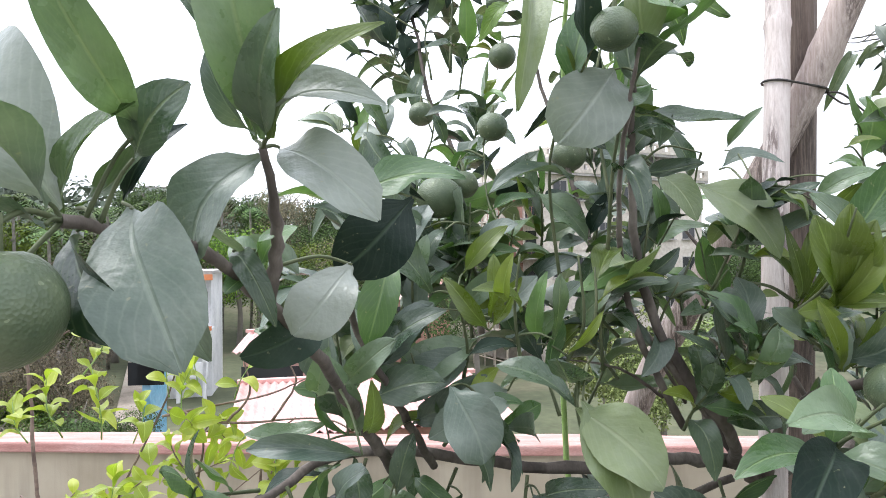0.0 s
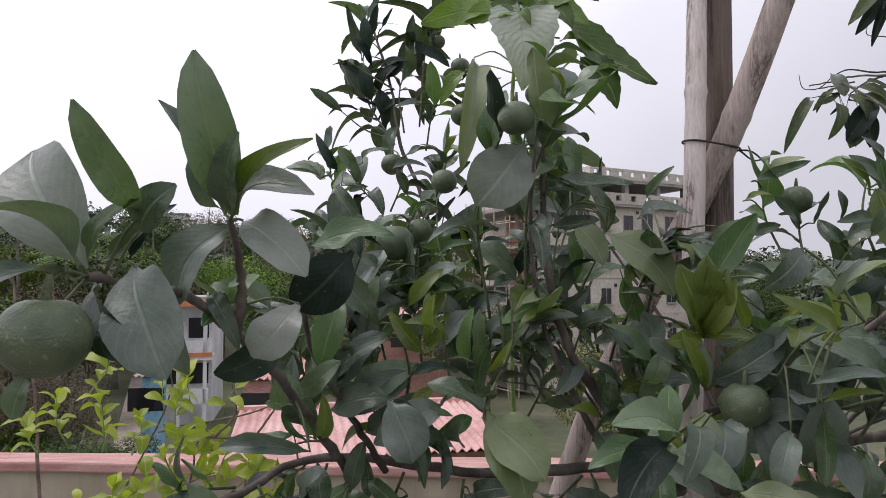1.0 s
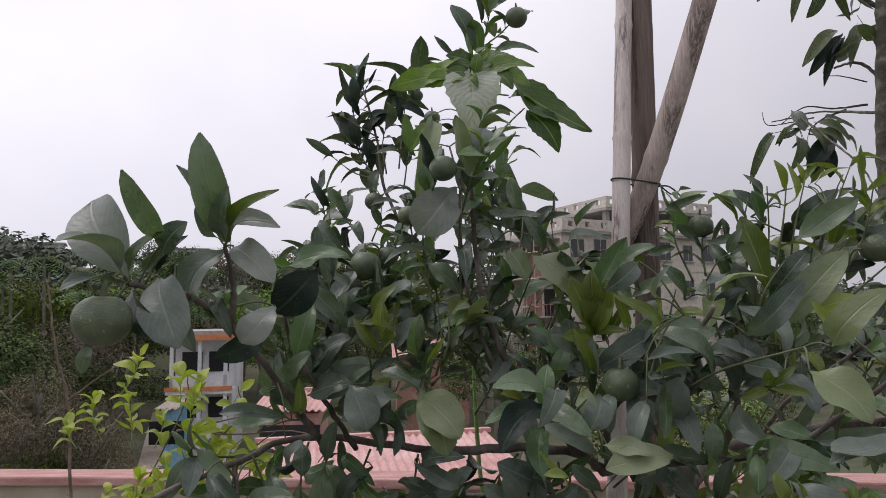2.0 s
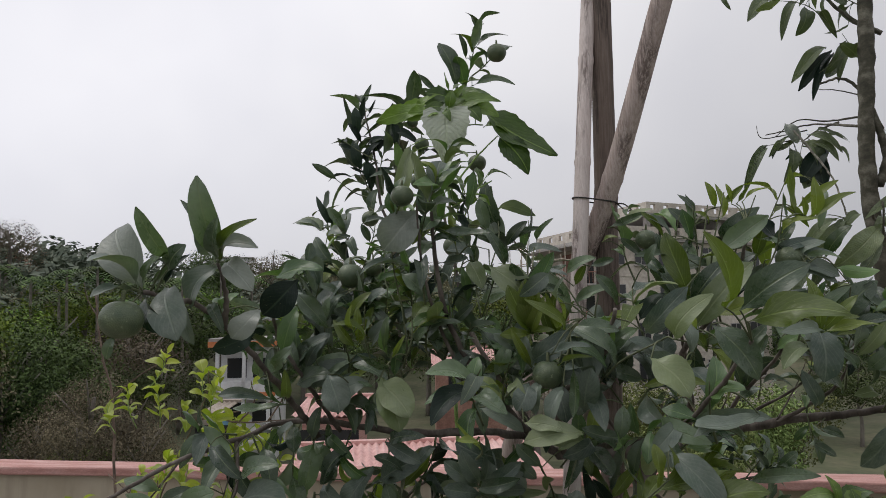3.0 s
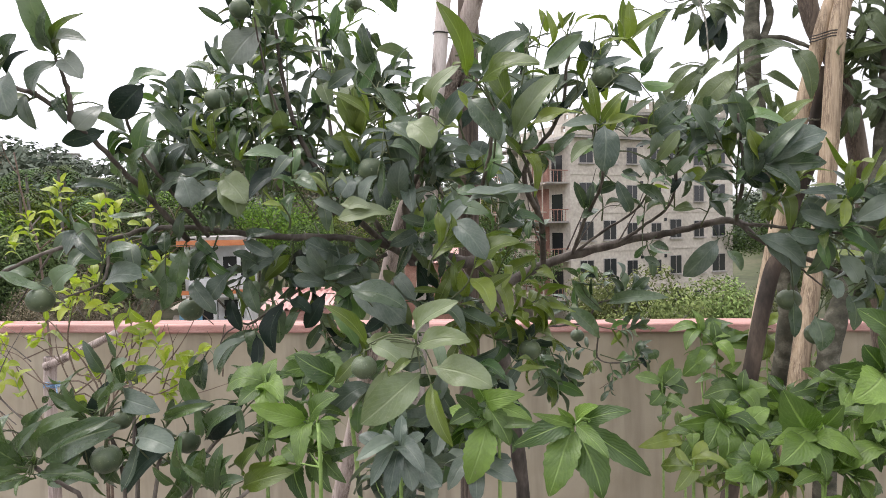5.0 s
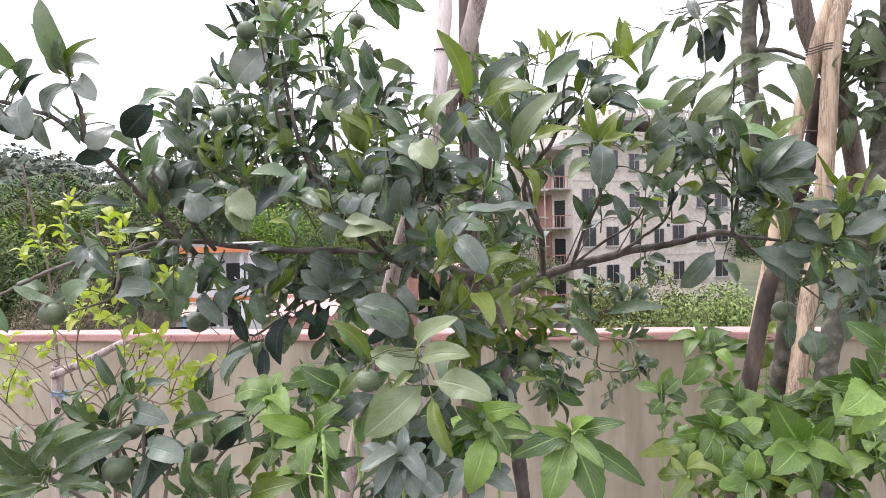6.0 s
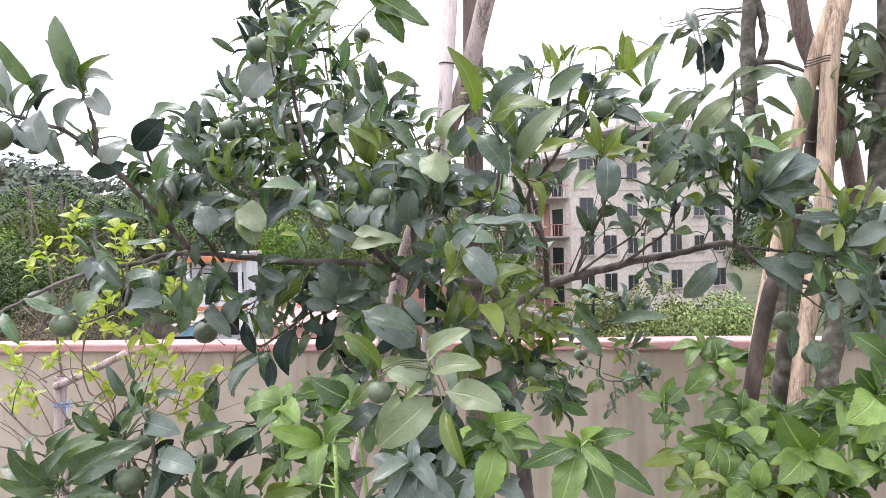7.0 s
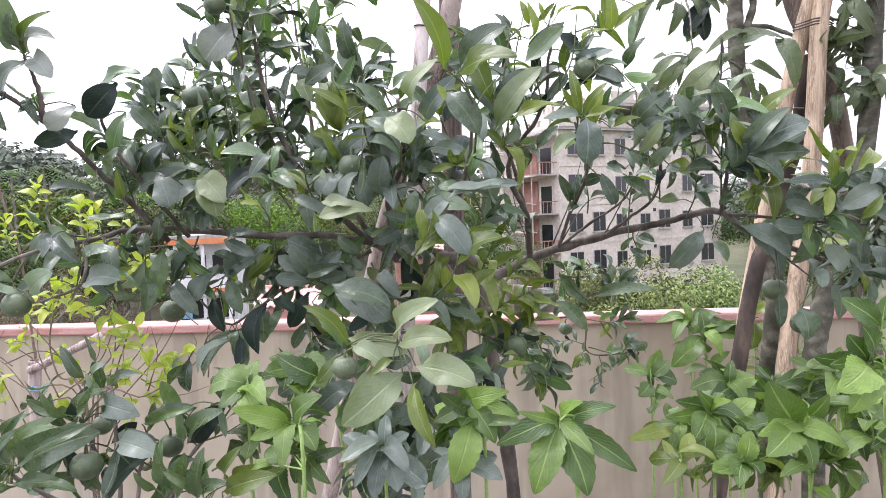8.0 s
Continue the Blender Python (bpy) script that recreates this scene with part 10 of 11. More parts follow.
rosette.leaf((0.441, 0.45, 1.038), (0.51, 0.387, 1.008), HERB, face=(0.23, -0.68, 0.66), wide=1.1, shape=0)
rosette.leaf((0.437, 0.45, 1.037), (0.361, 0.423, 1.013), HERB, face=(-0.29, -0.95, 0.48), wide=0.75, shape=0)
rosette.leaf((0.423, 0.5, 1.027), (0.376, 0.477, 1.084), HERB, face=(0.22, -0.84, 0.32), wide=0.7, shape=0)
rosette.leaf((0.48, 0.45, 0.971), (0.555, 0.408, 1.009), GLOSS, face=(0.28, -0.63, 0.19), wide=0.8, shape=5)
rosette.leaf((0.48, 0.52, 1.116), (0.392, 0.497, 1.161), HERB, face=(-0.09, -0.88, 0.38), wide=1.1, shape=5)
rosette.shoot((0.499, 0.32, 1.057), (0.5, 0.32, 1.091), 6, 0.05, HERB, open_=70, stem=STEM)
rosette.bush((0.456, 0.4, 0.986), (0.108, 0.1, 0.059), 3, 6, 0.08, HERB, 0.5)
rosette.done()
rosette = Plant("leafy_herb", (0.295, 0.6, FLOOR), "young herb with soft bright green leaves", "herb", 49, "herbs along the terrace", bark=STEM, twig=STEM)
rosette.limb(0.007, 0.0035, (0.295, 0.6, FLOOR), (0.316, 0.540, 0.487), (0.33, 0.5, 1.111), name="stem")
rosette.leaf((0.33, 0.5, 1.111), (0.221, 0.54, 1.074), HERB, face=(-0.2, -0.65, 0.75), wide=1.01)
rosette.leaf((0.33, 0.5, 1.102), (0.339, 0.54, 1.153), HERB, face=(0.0, -0.65, 0.75), wide=1.07)
rosette.leaf((0.329, 0.5, 1.093), (0.377, 0.54, 1.125), HERB, face=(0.2, -0.65, 0.75), wide=1.122)
rosette.leaf((0.33, 0.5, 1.111), (0.274, 0.54, 1.13), HERB, face=(-0.2, -0.65, 0.75), wide=1.18)
rosette.leaf((0.33, 0.5, 1.102), (0.301, 0.43, 1.076), HERB, face=(0.0, -0.65, 0.75), wide=1.01)
rosette.leaf((0.329, 0.5, 1.093), (0.407, 0.43, 1.095), HERB, face=(0.2, -0.65, 0.75), wide=1.07)
rosette.leaf((0.33, 0.5, 1.111), (0.369, 0.43, 1.059), HERB, face=(-0.2, -0.65, 0.75), wide=1.122)
rosette.shoot((0.329, 0.5, 1.088), (0.33, 0.5, 1.126), 6, 0.05, HERB, open_=70, stem=STEM)
rosette.shoot((0.33, 0.55, 0.943), (0.33, 0.52, 1.057), 7, 0.08, HERB, open_=78, face=0.75, stem=STEM)
rosette.done()
rosette = Plant("leafy_herb", (0.346, 0.75, FLOOR), "herb with broad toothed green leaves", "herb", 50, "herbs along the terrace", bark=STEM, twig=STEM)
rosette.limb(0.007, 0.0035, (0.346, 0.75, FLOOR), (0.369, 0.690, 0.493), (0.385, 0.65, 1.121), name="stem")
rosette.leaf((0.385, 0.65, 1.121), (0.484, 0.58, 1.088), HERB, face=(-0.2, -0.65, 0.75), wide=1.2)
rosette.leaf((0.385, 0.65, 1.111), (0.432, 0.69, 1.138), HERB, face=(0.0, -0.65, 0.75), wide=1.26)
rosette.leaf((0.385, 0.65, 1.102), (0.322, 0.69, 1.131), HERB, face=(0.2, -0.65, 0.75), wide=1.326)
rosette.leaf((0.385, 0.65, 1.121), (0.385, 0.58, 1.074), HERB, face=(-0.2, -0.65, 0.75), wide=1.39)
rosette.leaf((0.385, 0.65, 1.111), (0.432, 0.58, 1.061), HERB, face=(0.0, -0.65, 0.75), wide=1.2)
rosette.leaf((0.385, 0.65, 1.102), (0.338, 0.58, 1.107), HERB, face=(0.2, -0.65, 0.75), wide=1.26)
rosette.shoot((0.385, 0.65, 1.096), (0.386, 0.65, 1.138), 6, 0.05, HERB, open_=70, stem=STEM)
rosette.shoot((0.372, 0.7, 0.891), (0.377, 0.67, 1.043), 8, 0.085, HERB, open_=78, face=0.75, stem=STEM)
rosette.done()
rosette = Plant("leafy_herb", (0.630, 0.45, FLOOR), "dull dark green herb in the shade of the tree", "herb", 51, "herbs along the terrace", bark=STEM, twig=STEM)
rosette.limb(0.007, 0.0035, (0.630, 0.45, FLOOR), (0.638, 0.396, 0.434), (0.644, 0.36, 1.023), name="stem")
rosette.leaf((0.644, 0.36, 1.023), (0.611, 0.29, 0.969), GREY, face=(-0.2, -0.65, 0.75), wide=0.782)
rosette.leaf((0.644, 0.36, 1.015), (0.641, 0.29, 0.948), GREY, face=(0.0, -0.65, 0.75), wide=0.8245)
rosette.leaf((0.644, 0.36, 1.007), (0.682, 0.29, 0.965), GREY, face=(0.2, -0.65, 0.75), wide=0.867)
rosette.leaf((0.644, 0.36, 1.023), (0.711, 0.29, 1.008), GREY, face=(-0.2, -0.65, 0.75), wide=0.9095)
rosette.leaf((0.644, 0.36, 1.015), (0.603, 0.4, 1.037), GREY, face=(0.0, -0.65, 0.75), wide=0.782)
rosette.leaf((0.644, 0.36, 1.007), (0.684, 0.4, 1.036), GREY, face=(0.2, -0.65, 0.75), wide=0.8245)
rosette.leaf((0.644, 0.36, 1.023), (0.583, 0.29, 1.011), GREY, face=(-0.2, -0.65, 0.75), wide=0.867)
rosette.leaf((0.644, 0.36, 1.015), (0.738, 0.29, 0.982), GREY, face=(0.0, -0.65, 0.75), wide=0.9095)
rosette.leaf((0.644, 0.36, 1.007), (0.638, 0.4, 1.07), GREY, face=(0.2, -0.65, 0.75), wide=0.782)
rosette.leaf((0.644, 0.36, 1.023), (0.553, 0.4, 1.022), GREY, face=(-0.2, -0.65, 0.75), wide=0.8245)
rosette.shoot((0.643, 0.36, 1.003), (0.644, 0.36, 1.037), 6, 0.05, GREY, open_=70, stem=STEM)
rosette.bush((0.629, 0.5, 0.927), (0.137, 0.12, 0.063), 8, 6, 0.09, GREY, 0.5)
rosette.done()
rosette = Plant("leafy_herb", (0.802, 0.5, FLOOR), "dull dark green herb in the shade of the tree", "herb", 52, "herbs along the terrace", bark=STEM, twig=STEM)
rosette.limb(0.007, 0.0035, (0.802, 0.5, FLOOR), (0.790, 0.440, 0.413), (0.782, 0.4, 0.988), name="stem")
rosette.leaf((0.782, 0.4, 0.988), (0.744, 0.33, 0.949), GREY, face=(-0.2, -0.65, 0.75), wide=0.83)
rosette.leaf((0.782, 0.4, 0.98), (0.798, 0.33, 0.928), GREY, face=(0.0, -0.65, 0.75), wide=0.87)
rosette.leaf((0.782, 0.4, 0.972), (0.858, 0.33, 0.962), GREY, face=(0.2, -0.65, 0.75), wide=0.918)
rosette.leaf((0.782, 0.4, 0.988), (0.723, 0.44, 0.963), GREY, face=(-0.2, -0.65, 0.75), wide=0.96)
rosette.leaf((0.782, 0.4, 0.98), (0.853, 0.44, 0.977), GREY, face=(0.0, -0.65, 0.75), wide=0.83)
rosette.leaf((0.782, 0.4, 0.972), (0.772, 0.44, 1.035), GREY, face=(0.2, -0.65, 0.75), wide=0.87)
rosette.shoot((0.782, 0.4, 0.967), (0.783, 0.4, 1.002), 6, 0.05, GREY, open_=70, stem=STEM)
rosette.done()
rosette = Plant("leafy_herb", (1.831, 2.45, FLOOR), "tall yellow-green herb standing against the parapet", "herb", 53, "herbs along the terrace", bark=STEM, twig=STEM)
rosette.limb(0.007, 0.0035, (1.831, 2.45, FLOOR), (1.803, 2.450, 0.366), (1.785, 2.45, 0.91), name="stem")
rosette.leaf((1.785, 2.45, 0.91), (1.643, 2.49, 0.875), HERB, face=(-0.2, -0.65, 0.75), wide=0.782)
rosette.leaf((1.784, 2.45, 0.89), (1.946, 2.49, 0.931), HERB, face=(0.0, -0.65, 0.75), wide=0.8245)
rosette.leaf((1.784, 2.45, 0.87), (2, 2.49, 0.845), HERB, face=(0.2, -0.65, 0.75), wide=0.867)
rosette.leaf((1.785, 2.45, 0.91), (1.684, 2.38, 0.817), HERB, face=(-0.2, -0.65, 0.75), wide=0.9095)
rosette.leaf((1.784, 2.45, 0.89), (1.857, 2.38, 0.802), HERB, face=(0.0, -0.65, 0.75), wide=0.782)
rosette.leaf((1.784, 2.45, 0.87), (1.769, 2.49, 0.994), HERB, face=(0.2, -0.65, 0.75), wide=0.8245)
rosette.shoot((1.784, 2.45, 0.859), (1.785, 2.45, 0.943), 5, 0.05, HERB, open_=70, stem=STEM)
rosette.shoot((1.808, 2.45, 0.577), (1.797, 2.45, 0.859), 8, 0.11, HERB, open_=78, face=0.75, stem=STEM)
rosette.done()
rosette = Plant("leafy_herb", (1.895, 2.35, FLOOR), "tall yellow-green herb standing against the parapet", "herb", 54, "herbs along the terrace", bark=STEM, twig=STEM)
rosette.limb(0.007, 0.0035, (1.895, 2.35, FLOOR), (1.863, 2.380, 0.332), (1.842, 2.4, 0.854), name="stem")
rosette.leaf((1.842, 2.4, 0.854), (2.015, 2.44, 0.882), HERB, face=(-0.2, -0.65, 0.75), wide=0.83)
rosette.leaf((1.842, 2.4, 0.834), (2.076, 2.44, 0.804), HERB, face=(0.0, -0.65, 0.75), wide=0.87)
rosette.leaf((1.842, 2.4, 0.815), (1.737, 2.33, 0.75), HERB, face=(0.2, -0.65, 0.75), wide=0.918)
rosette.leaf((1.842, 2.4, 0.854), (1.919, 2.33, 0.75), HERB, face=(-0.2, -0.65, 0.75), wide=0.96)
rosette.leaf((1.842, 2.4, 0.834), (1.683, 2.33, 0.69), HERB, face=(0.0, -0.65, 0.75), wide=0.83)
rosette.leaf((1.842, 2.4, 0.815), (1.836, 2.44, 0.945), HERB, face=(0.2, -0.65, 0.75), wide=0.87)
rosette.shoot((1.842, 2.4, 0.804), (1.843, 2.4, 0.887), 5, 0.05, HERB, open_=70, stem=STEM)
rosette.shoot((1.884, 2.35, 0.494), (1.857, 2.4, 0.757), 8, 0.11, HERB, open_=78, face=0.75, stem=STEM)
rosette.done()
rosette = Plant("leafy_herb", (2.207, 2.7, FLOOR), "tall yellow-green herb standing against the parapet", "herb", 55, "herbs along the terrace", bark=STEM, twig=STEM)
rosette.limb(0.007, 0.0035, (2.207, 2.7, FLOOR), (2.197, 2.700, 0.343), (2.191, 2.7, 0.872), name="stem")
rosette.leaf((2.191, 2.7, 0.872), (2.344, 2.74, 0.925), FRESH, face=(-0.2, -0.65, 0.75), wide=1.104)
rosette.leaf((2.19, 2.7, 0.851), (2.113, 2.74, 0.957), FRESH, face=(0.0, -0.65, 0.75), wide=1.16)
rosette.leaf((2.19, 2.7, 0.83), (2.271, 2.63, 0.795), FRESH, face=(0.2, -0.65, 0.75), wide=1.224)
rosette.leaf((2.191, 2.7, 0.872), (2.046, 2.63, 0.767), FRESH, face=(-0.2, -0.65, 0.75), wide=1.284)
rosette.leaf((2.19, 2.7, 0.851), (2.158, 2.63, 0.707), FRESH, face=(0.0, -0.65, 0.75), wide=1.104)
rosette.shoot((2.19, 2.7, 0.818), (2.191, 2.7, 0.908), 5, 0.05, FRESH, open_=70, stem=STEM)
rosette.shoot((2.203, 2.7, 0.391), (2.19, 2.7, 0.752), 10, 0.13, FRESH, open_=78, face=0.75, stem=STEM)
rosette.shoot((2.38, 2.7, 0.393), (2.411, 2.7, 0.752), 10, 0.13, FRESH, open_=78, face=0.75, stem=STEM)
rosette.done()
rosette = Plant("leafy_herb", (1.490, 1.9, FLOOR), "soft herb with broad toothed bright green leaves", "herb", 56, "herbs along the terrace", bark=STEM, twig=STEM)
rosette.limb(0.007, 0.0035, (1.490, 1.9, FLOOR), (1.470, 1.840, 0.296), (1.456, 1.8, 0.794), name="stem")
rosette.leaf((1.456, 1.8, 0.794), (1.357, 1.84, 0.807), HERB, face=(-0.2, -0.65, 0.75), wide=1.01)
rosette.leaf((1.456, 1.8, 0.778), (1.549, 1.84, 0.831), HERB, face=(0.0, -0.65, 0.75), wide=1.07)
rosette.leaf((1.456, 1.8, 0.762), (1.401, 1.73, 0.721), HERB, face=(0.2, -0.65, 0.75), wide=1.122)
rosette.leaf((1.456, 1.8, 0.794), (1.57, 1.84, 0.738), HERB, face=(-0.2, -0.65, 0.75), wide=1.18)
rosette.leaf((1.456, 1.8, 0.778), (1.494, 1.84, 0.889), HERB, face=(0.0, -0.65, 0.75), wide=1.01)
rosette.shoot((1.456, 1.8, 0.752), (1.457, 1.8, 0.821), 4, 0.05, HERB, open_=70, stem=STEM)
rosette.shoot((1.469, 1.85, 0.594), (1.456, 1.8, 0.748), 6, 0.09, HERB, open_=78, face=0.75, stem=STEM)
rosette.done()
rosette = Plant("leafy_herb", (1.506, 1.6, FLOOR), "low herb with yellowing green leaves", "herb", 57, "herbs along the terrace", bark=STEM, twig=STEM)
rosette.limb(0.007, 0.0035, (1.506, 1.6, FLOOR), (1.480, 1.540, 0.231), (1.462, 1.5, 0.685), name="stem")
rosette.leaf((1.462, 1.5, 0.685), (1.361, 1.54, 0.65), FRESH, face=(-0.2, -0.65, 0.75), wide=0.92)
rosette.leaf((1.462, 1.5, 0.67), (1.542, 1.54, 0.714), FRESH, face=(0.0, -0.65, 0.75), wide=0.97)
rosette.leaf((1.461, 1.5, 0.656), (1.395, 1.43, 0.607), FRESH, face=(0.2, -0.65, 0.75), wide=1.02)
rosette.leaf((1.462, 1.5, 0.685), (1.52, 1.43, 0.649), FRESH, face=(-0.2, -0.65, 0.75), wide=1.07)
rosette.leaf((1.462, 1.5, 0.67), (1.443, 1.54, 0.755), FRESH, face=(0.0, -0.65, 0.75), wide=0.92)
rosette.leaf((1.461, 1.5, 0.656), (1.299, 1.43, 0.646), FRESH, face=(0.2, -0.65, 0.75), wide=0.97)
rosette.shoot((1.461, 1.5, 0.648), (1.462, 1.5, 0.709), 6, 0.05, FRESH, open_=70, stem=STEM)
rosette.done()
rosette = Plant("leafy_herb", (1.582, 1.3, FLOOR), "soft herb with broad toothed bright green leaves", "herb", 58, "herbs along the terrace", bark=STEM, twig=STEM)
rosette.limb(0.007, 0.0035, (1.582, 1.3, FLOOR), (1.566, 1.240, 0.370), (1.555, 1.2, 0.917), name="stem")
rosette.leaf((1.555, 1.2, 0.917), (1.476, 1.24, 0.929), HERB, face=(-0.2, -0.65, 0.75), wide=1.01)
rosette.leaf((1.555, 1.2, 0.905), (1.654, 1.24, 0.922), HERB, face=(0.0, -0.65, 0.75), wide=1.07)
rosette.leaf((1.555, 1.2, 0.892), (1.479, 1.13, 0.868), HERB, face=(0.2, -0.65, 0.75), wide=1.122)
rosette.leaf((1.555, 1.2, 0.917), (1.592, 1.13, 0.869), HERB, face=(-0.2, -0.65, 0.75), wide=1.18)
rosette.leaf((1.555, 1.2, 0.905), (1.566, 1.24, 0.976), HERB, face=(0.0, -0.65, 0.75), wide=1.01)
rosette.leaf((1.555, 1.2, 0.892), (1.69, 1.24, 0.876), HERB, face=(0.2, -0.65, 0.75), wide=1.07)
rosette.leaf((1.555, 1.2, 0.917), (1.453, 1.24, 0.875), HERB, face=(-0.2, -0.65, 0.75), wide=1.122)
rosette.shoot((1.555, 1.2, 0.885), (1.555, 1.2, 0.938), 6, 0.05, HERB, open_=70, stem=STEM)
rosette.shoot((1.582, 1.3, 0.714), (1.555, 1.2, 0.873), 10, 0.09, HERB, open_=78, face=0.75, stem=STEM)
rosette.shoot((1.741, 1.3, 0.735), (1.694, 1.2, 0.882), 10, 0.09, HERB, open_=78, face=0.75, stem=STEM)
rosette.shoot((1.785, 1.2, 0.786), (1.759, 1.1, 0.969), 9, 0.1, HERB, open_=78, face=0.75, stem=STEM)
rosette.bush((1.636, 1.25, 0.823), (0.205, 0.12, 0.090), 10, 6, 0.085, HERB, 0.6)
rosette.done()
rosette = Plant("leafy_herb", (1.884, 1.2, FLOOR), "soft herb with broad toothed bright green leaves", "herb", 59, "herbs along the terrace", bark=STEM, twig=STEM)
rosette.limb(0.007, 0.0035, (1.884, 1.2, FLOOR), (1.818, 1.080, 0.416), (1.774, 1, 0.994), name="stem")
rosette.leaf((1.774, 1, 0.994), (1.728, 1.04, 0.998), HERB, face=(-0.2, -0.65, 0.75), wide=1.104)
rosette.leaf((1.774, 1, 0.983), (1.858, 1.04, 1.012), HERB, face=(0.0, -0.65, 0.75), wide=1.16)
rosette.leaf((1.774, 1, 0.972), (1.704, 0.93, 0.952), HERB, face=(0.2, -0.65, 0.75), wide=1.224)
rosette.leaf((1.774, 1, 0.994), (1.79, 0.93, 0.953), HERB, face=(-0.2, -0.65, 0.75), wide=1.284)
rosette.leaf((1.774, 1, 0.983), (1.793, 1.04, 1.053), HERB, face=(0.0, -0.65, 0.75), wide=1.104)
rosette.shoot((1.774, 1, 0.966), (1.774, 1, 1.013), 6, 0.05, HERB, open_=70, stem=STEM)
rosette.shoot((1.836, 1.1, 0.803), (1.781, 1, 0.955), 10, 0.1, HERB, open_=78, face=0.75, stem=STEM)
rosette.bush((1.821, 1.1, 0.894), (0.124, 0.12, 0.100), 8, 6, 0.09, HERB, 0.5)
rosette.done()

# ---- the ribbed-leaf tree ----
ribbed = Plant("fruit_tree", (2.4, 2.5, FLOOR), "tree with long ribbed drooping leaves and mossy grey stems", "tree", 34, bark=MOSSY)
ribbed.limb(0.05, 0.03, (2.164, 2.5, FLOOR), (2.179, 2.5, 0.565), (2.215, 2.5, 1.018), (2.168, 2.55, 1.468), (2.096, 2.55, 1.925), (2.045, 2.5, 2.309), (2.058, 2.5, 2.586), (2.082, 2.5, 2.888), (2.1, 2.5, 3.25), (2.11, 2.5, 3.7), name="trunk", sides=12)
ribbed.limb(0.052, 0.036, (2.254, 2.2, FLOOR), (2.257, 2.2, 0.607), (2.296, 2.2, 0.979), (2.463, 2.25, 1.408), (2.539, 2.3, 1.718), (2.575, 2.3, 2.18), (2.602, 2.3, 2.741), name="trunk", sides=12)
ribbed.limb(0.02, 0.012, (2.087, 2.5, 2.28), (2.131, 2.5, 2.416), (2.106, 2.5, 2.556), (2.075, 2.5, 2.695))
ribbed.limb(0.014, 0.006, (2.05, 2.5, 2.315), (2.205, 2.5, 2.302), (2.315, 2.45, 2.235), (2.421, 2.4, 2.212))
ribbed.limb(0.008, 0.003, (2.052, 2.5, 2.564), (2.051, 3.057, 2.74), (1.893, 2.998, 2.697), (1.783, 2.998, 2.677))
ribbed.limb(0.006, 0.003, (1.925, 2.998, 2.702), (1.795, 2.4, 2.4), (1.706, 2.05, 2.217), (1.655, 1.852, 2.045))
ribbed.limb(0.01, 0.004, (2.096, 2.55, 1.939), (2.228, 2.5, 1.907), (2.339, 2.45, 1.902))
ribbed.limb(0.014, 0.005, (2.55, 2.3, 1.963), (2.447, 2.3, 1.949), (2.397, 2.3, 1.917), (2.347, 2.3, 1.828))
ribbed.limb(0.008, 0.003, (2.561, 2.3, 2.335), (2.424, 2.3, 2.265), (2.375, 2.3, 2.319), (2.425, 2.3, 2.445))
ribbed.limb(0.007, 0.003, (2.069, 2.5, 2.114), (1.854, 2.088, 2.088), (1.744, 1.785, 2.092), (1.751, 1.827, 1.94))
ribbed.leaf((2.449, 2.3, 2.341), (2.522, 2.25, 2.157), GUAVA, face=(-0.3, -0.8, 0.5), wide=0.8)
ribbed.leaf((2.449, 2.3, 2.341), (2.418, 2.28, 2.169), GUAVA, face=(0.0, -0.8, 0.5), wide=0.8)
ribbed.leaf((2.449, 2.3, 2.341), (2.531, 2.31, 2.361), GUAVA, face=(0.3, -0.8, 0.5), wide=0.8)
ribbed.leaf((2.449, 2.3, 2.341), (2.387, 2.34, 2.377), GUAVA, face=(-0.3, -0.8, 0.5), wide=0.8)
ribbed.leaf((2.449, 2.3, 2.341), (2.538, 2.25, 2.239), GUAVA, face=(0.0, -0.8, 0.5), wide=0.8)
ribbed.leaf((2.449, 2.3, 2.341), (2.47, 2.28, 2.418), GUAVA, face=(0.3, -0.8, 0.5), wide=0.8)
ribbed.leaf((2.41, 2.3, 1.942), (2.395, 2.25, 1.789), GUAVA, face=(-0.3, -0.8, 0.5), wide=0.8)
ribbed.leaf((2.41, 2.3, 1.942), (2.341, 2.28, 2.037), GUAVA, face=(0.0, -0.8, 0.5), wide=0.8)
ribbed.leaf((2.41, 2.3, 1.942), (2.486, 2.31, 2.016), GUAVA, face=(0.3, -0.8, 0.5), wide=0.8)
ribbed.leaf((2.41, 2.3, 1.942), (2.397, 2.34, 1.767), GUAVA, face=(-0.3, -0.8, 0.5), wide=0.8)
ribbed.shoot((2.005, 2.6, 3.063), (1.651, 2.6, 3.266), 5, 0.13, GUAVA, open_=75, face=0.3)
ribbed.shoot((2.126, 2.6, 2.968), (1.914, 2.6, 2.869), 3, 0.13, GUAVA, open_=75, face=0.3)
ribbed.shoot((2.14, 2.6, 2.825), (2.031, 2.6, 3.061), 3, 0.13, GUAVA, open_=75, face=0.3)
ribbed.shoot((2.167, 2.6, 3.166), (1.874, 2.6, 3.425), 10, 0.13, GUAVA, open_=75, face=0.3)
ribbed.limb(0.012, 0.005, (2.13, 2.52, 2.551), (2.085, 2.55, 2.727), (2.005, 2.58, 2.827), (1.91, 2.6, 2.812))
ribbed.limb(0.012, 0.004, (2.167, 2.52, 3.015), (2.053, 2.58, 3.136), (1.87, 2.6, 3.366))
ribbed.bush((2.468, 2.3, 1.329), (0.147, 0.15, 0.365), 16, 7, 0.12, GUAVA, 0.5)
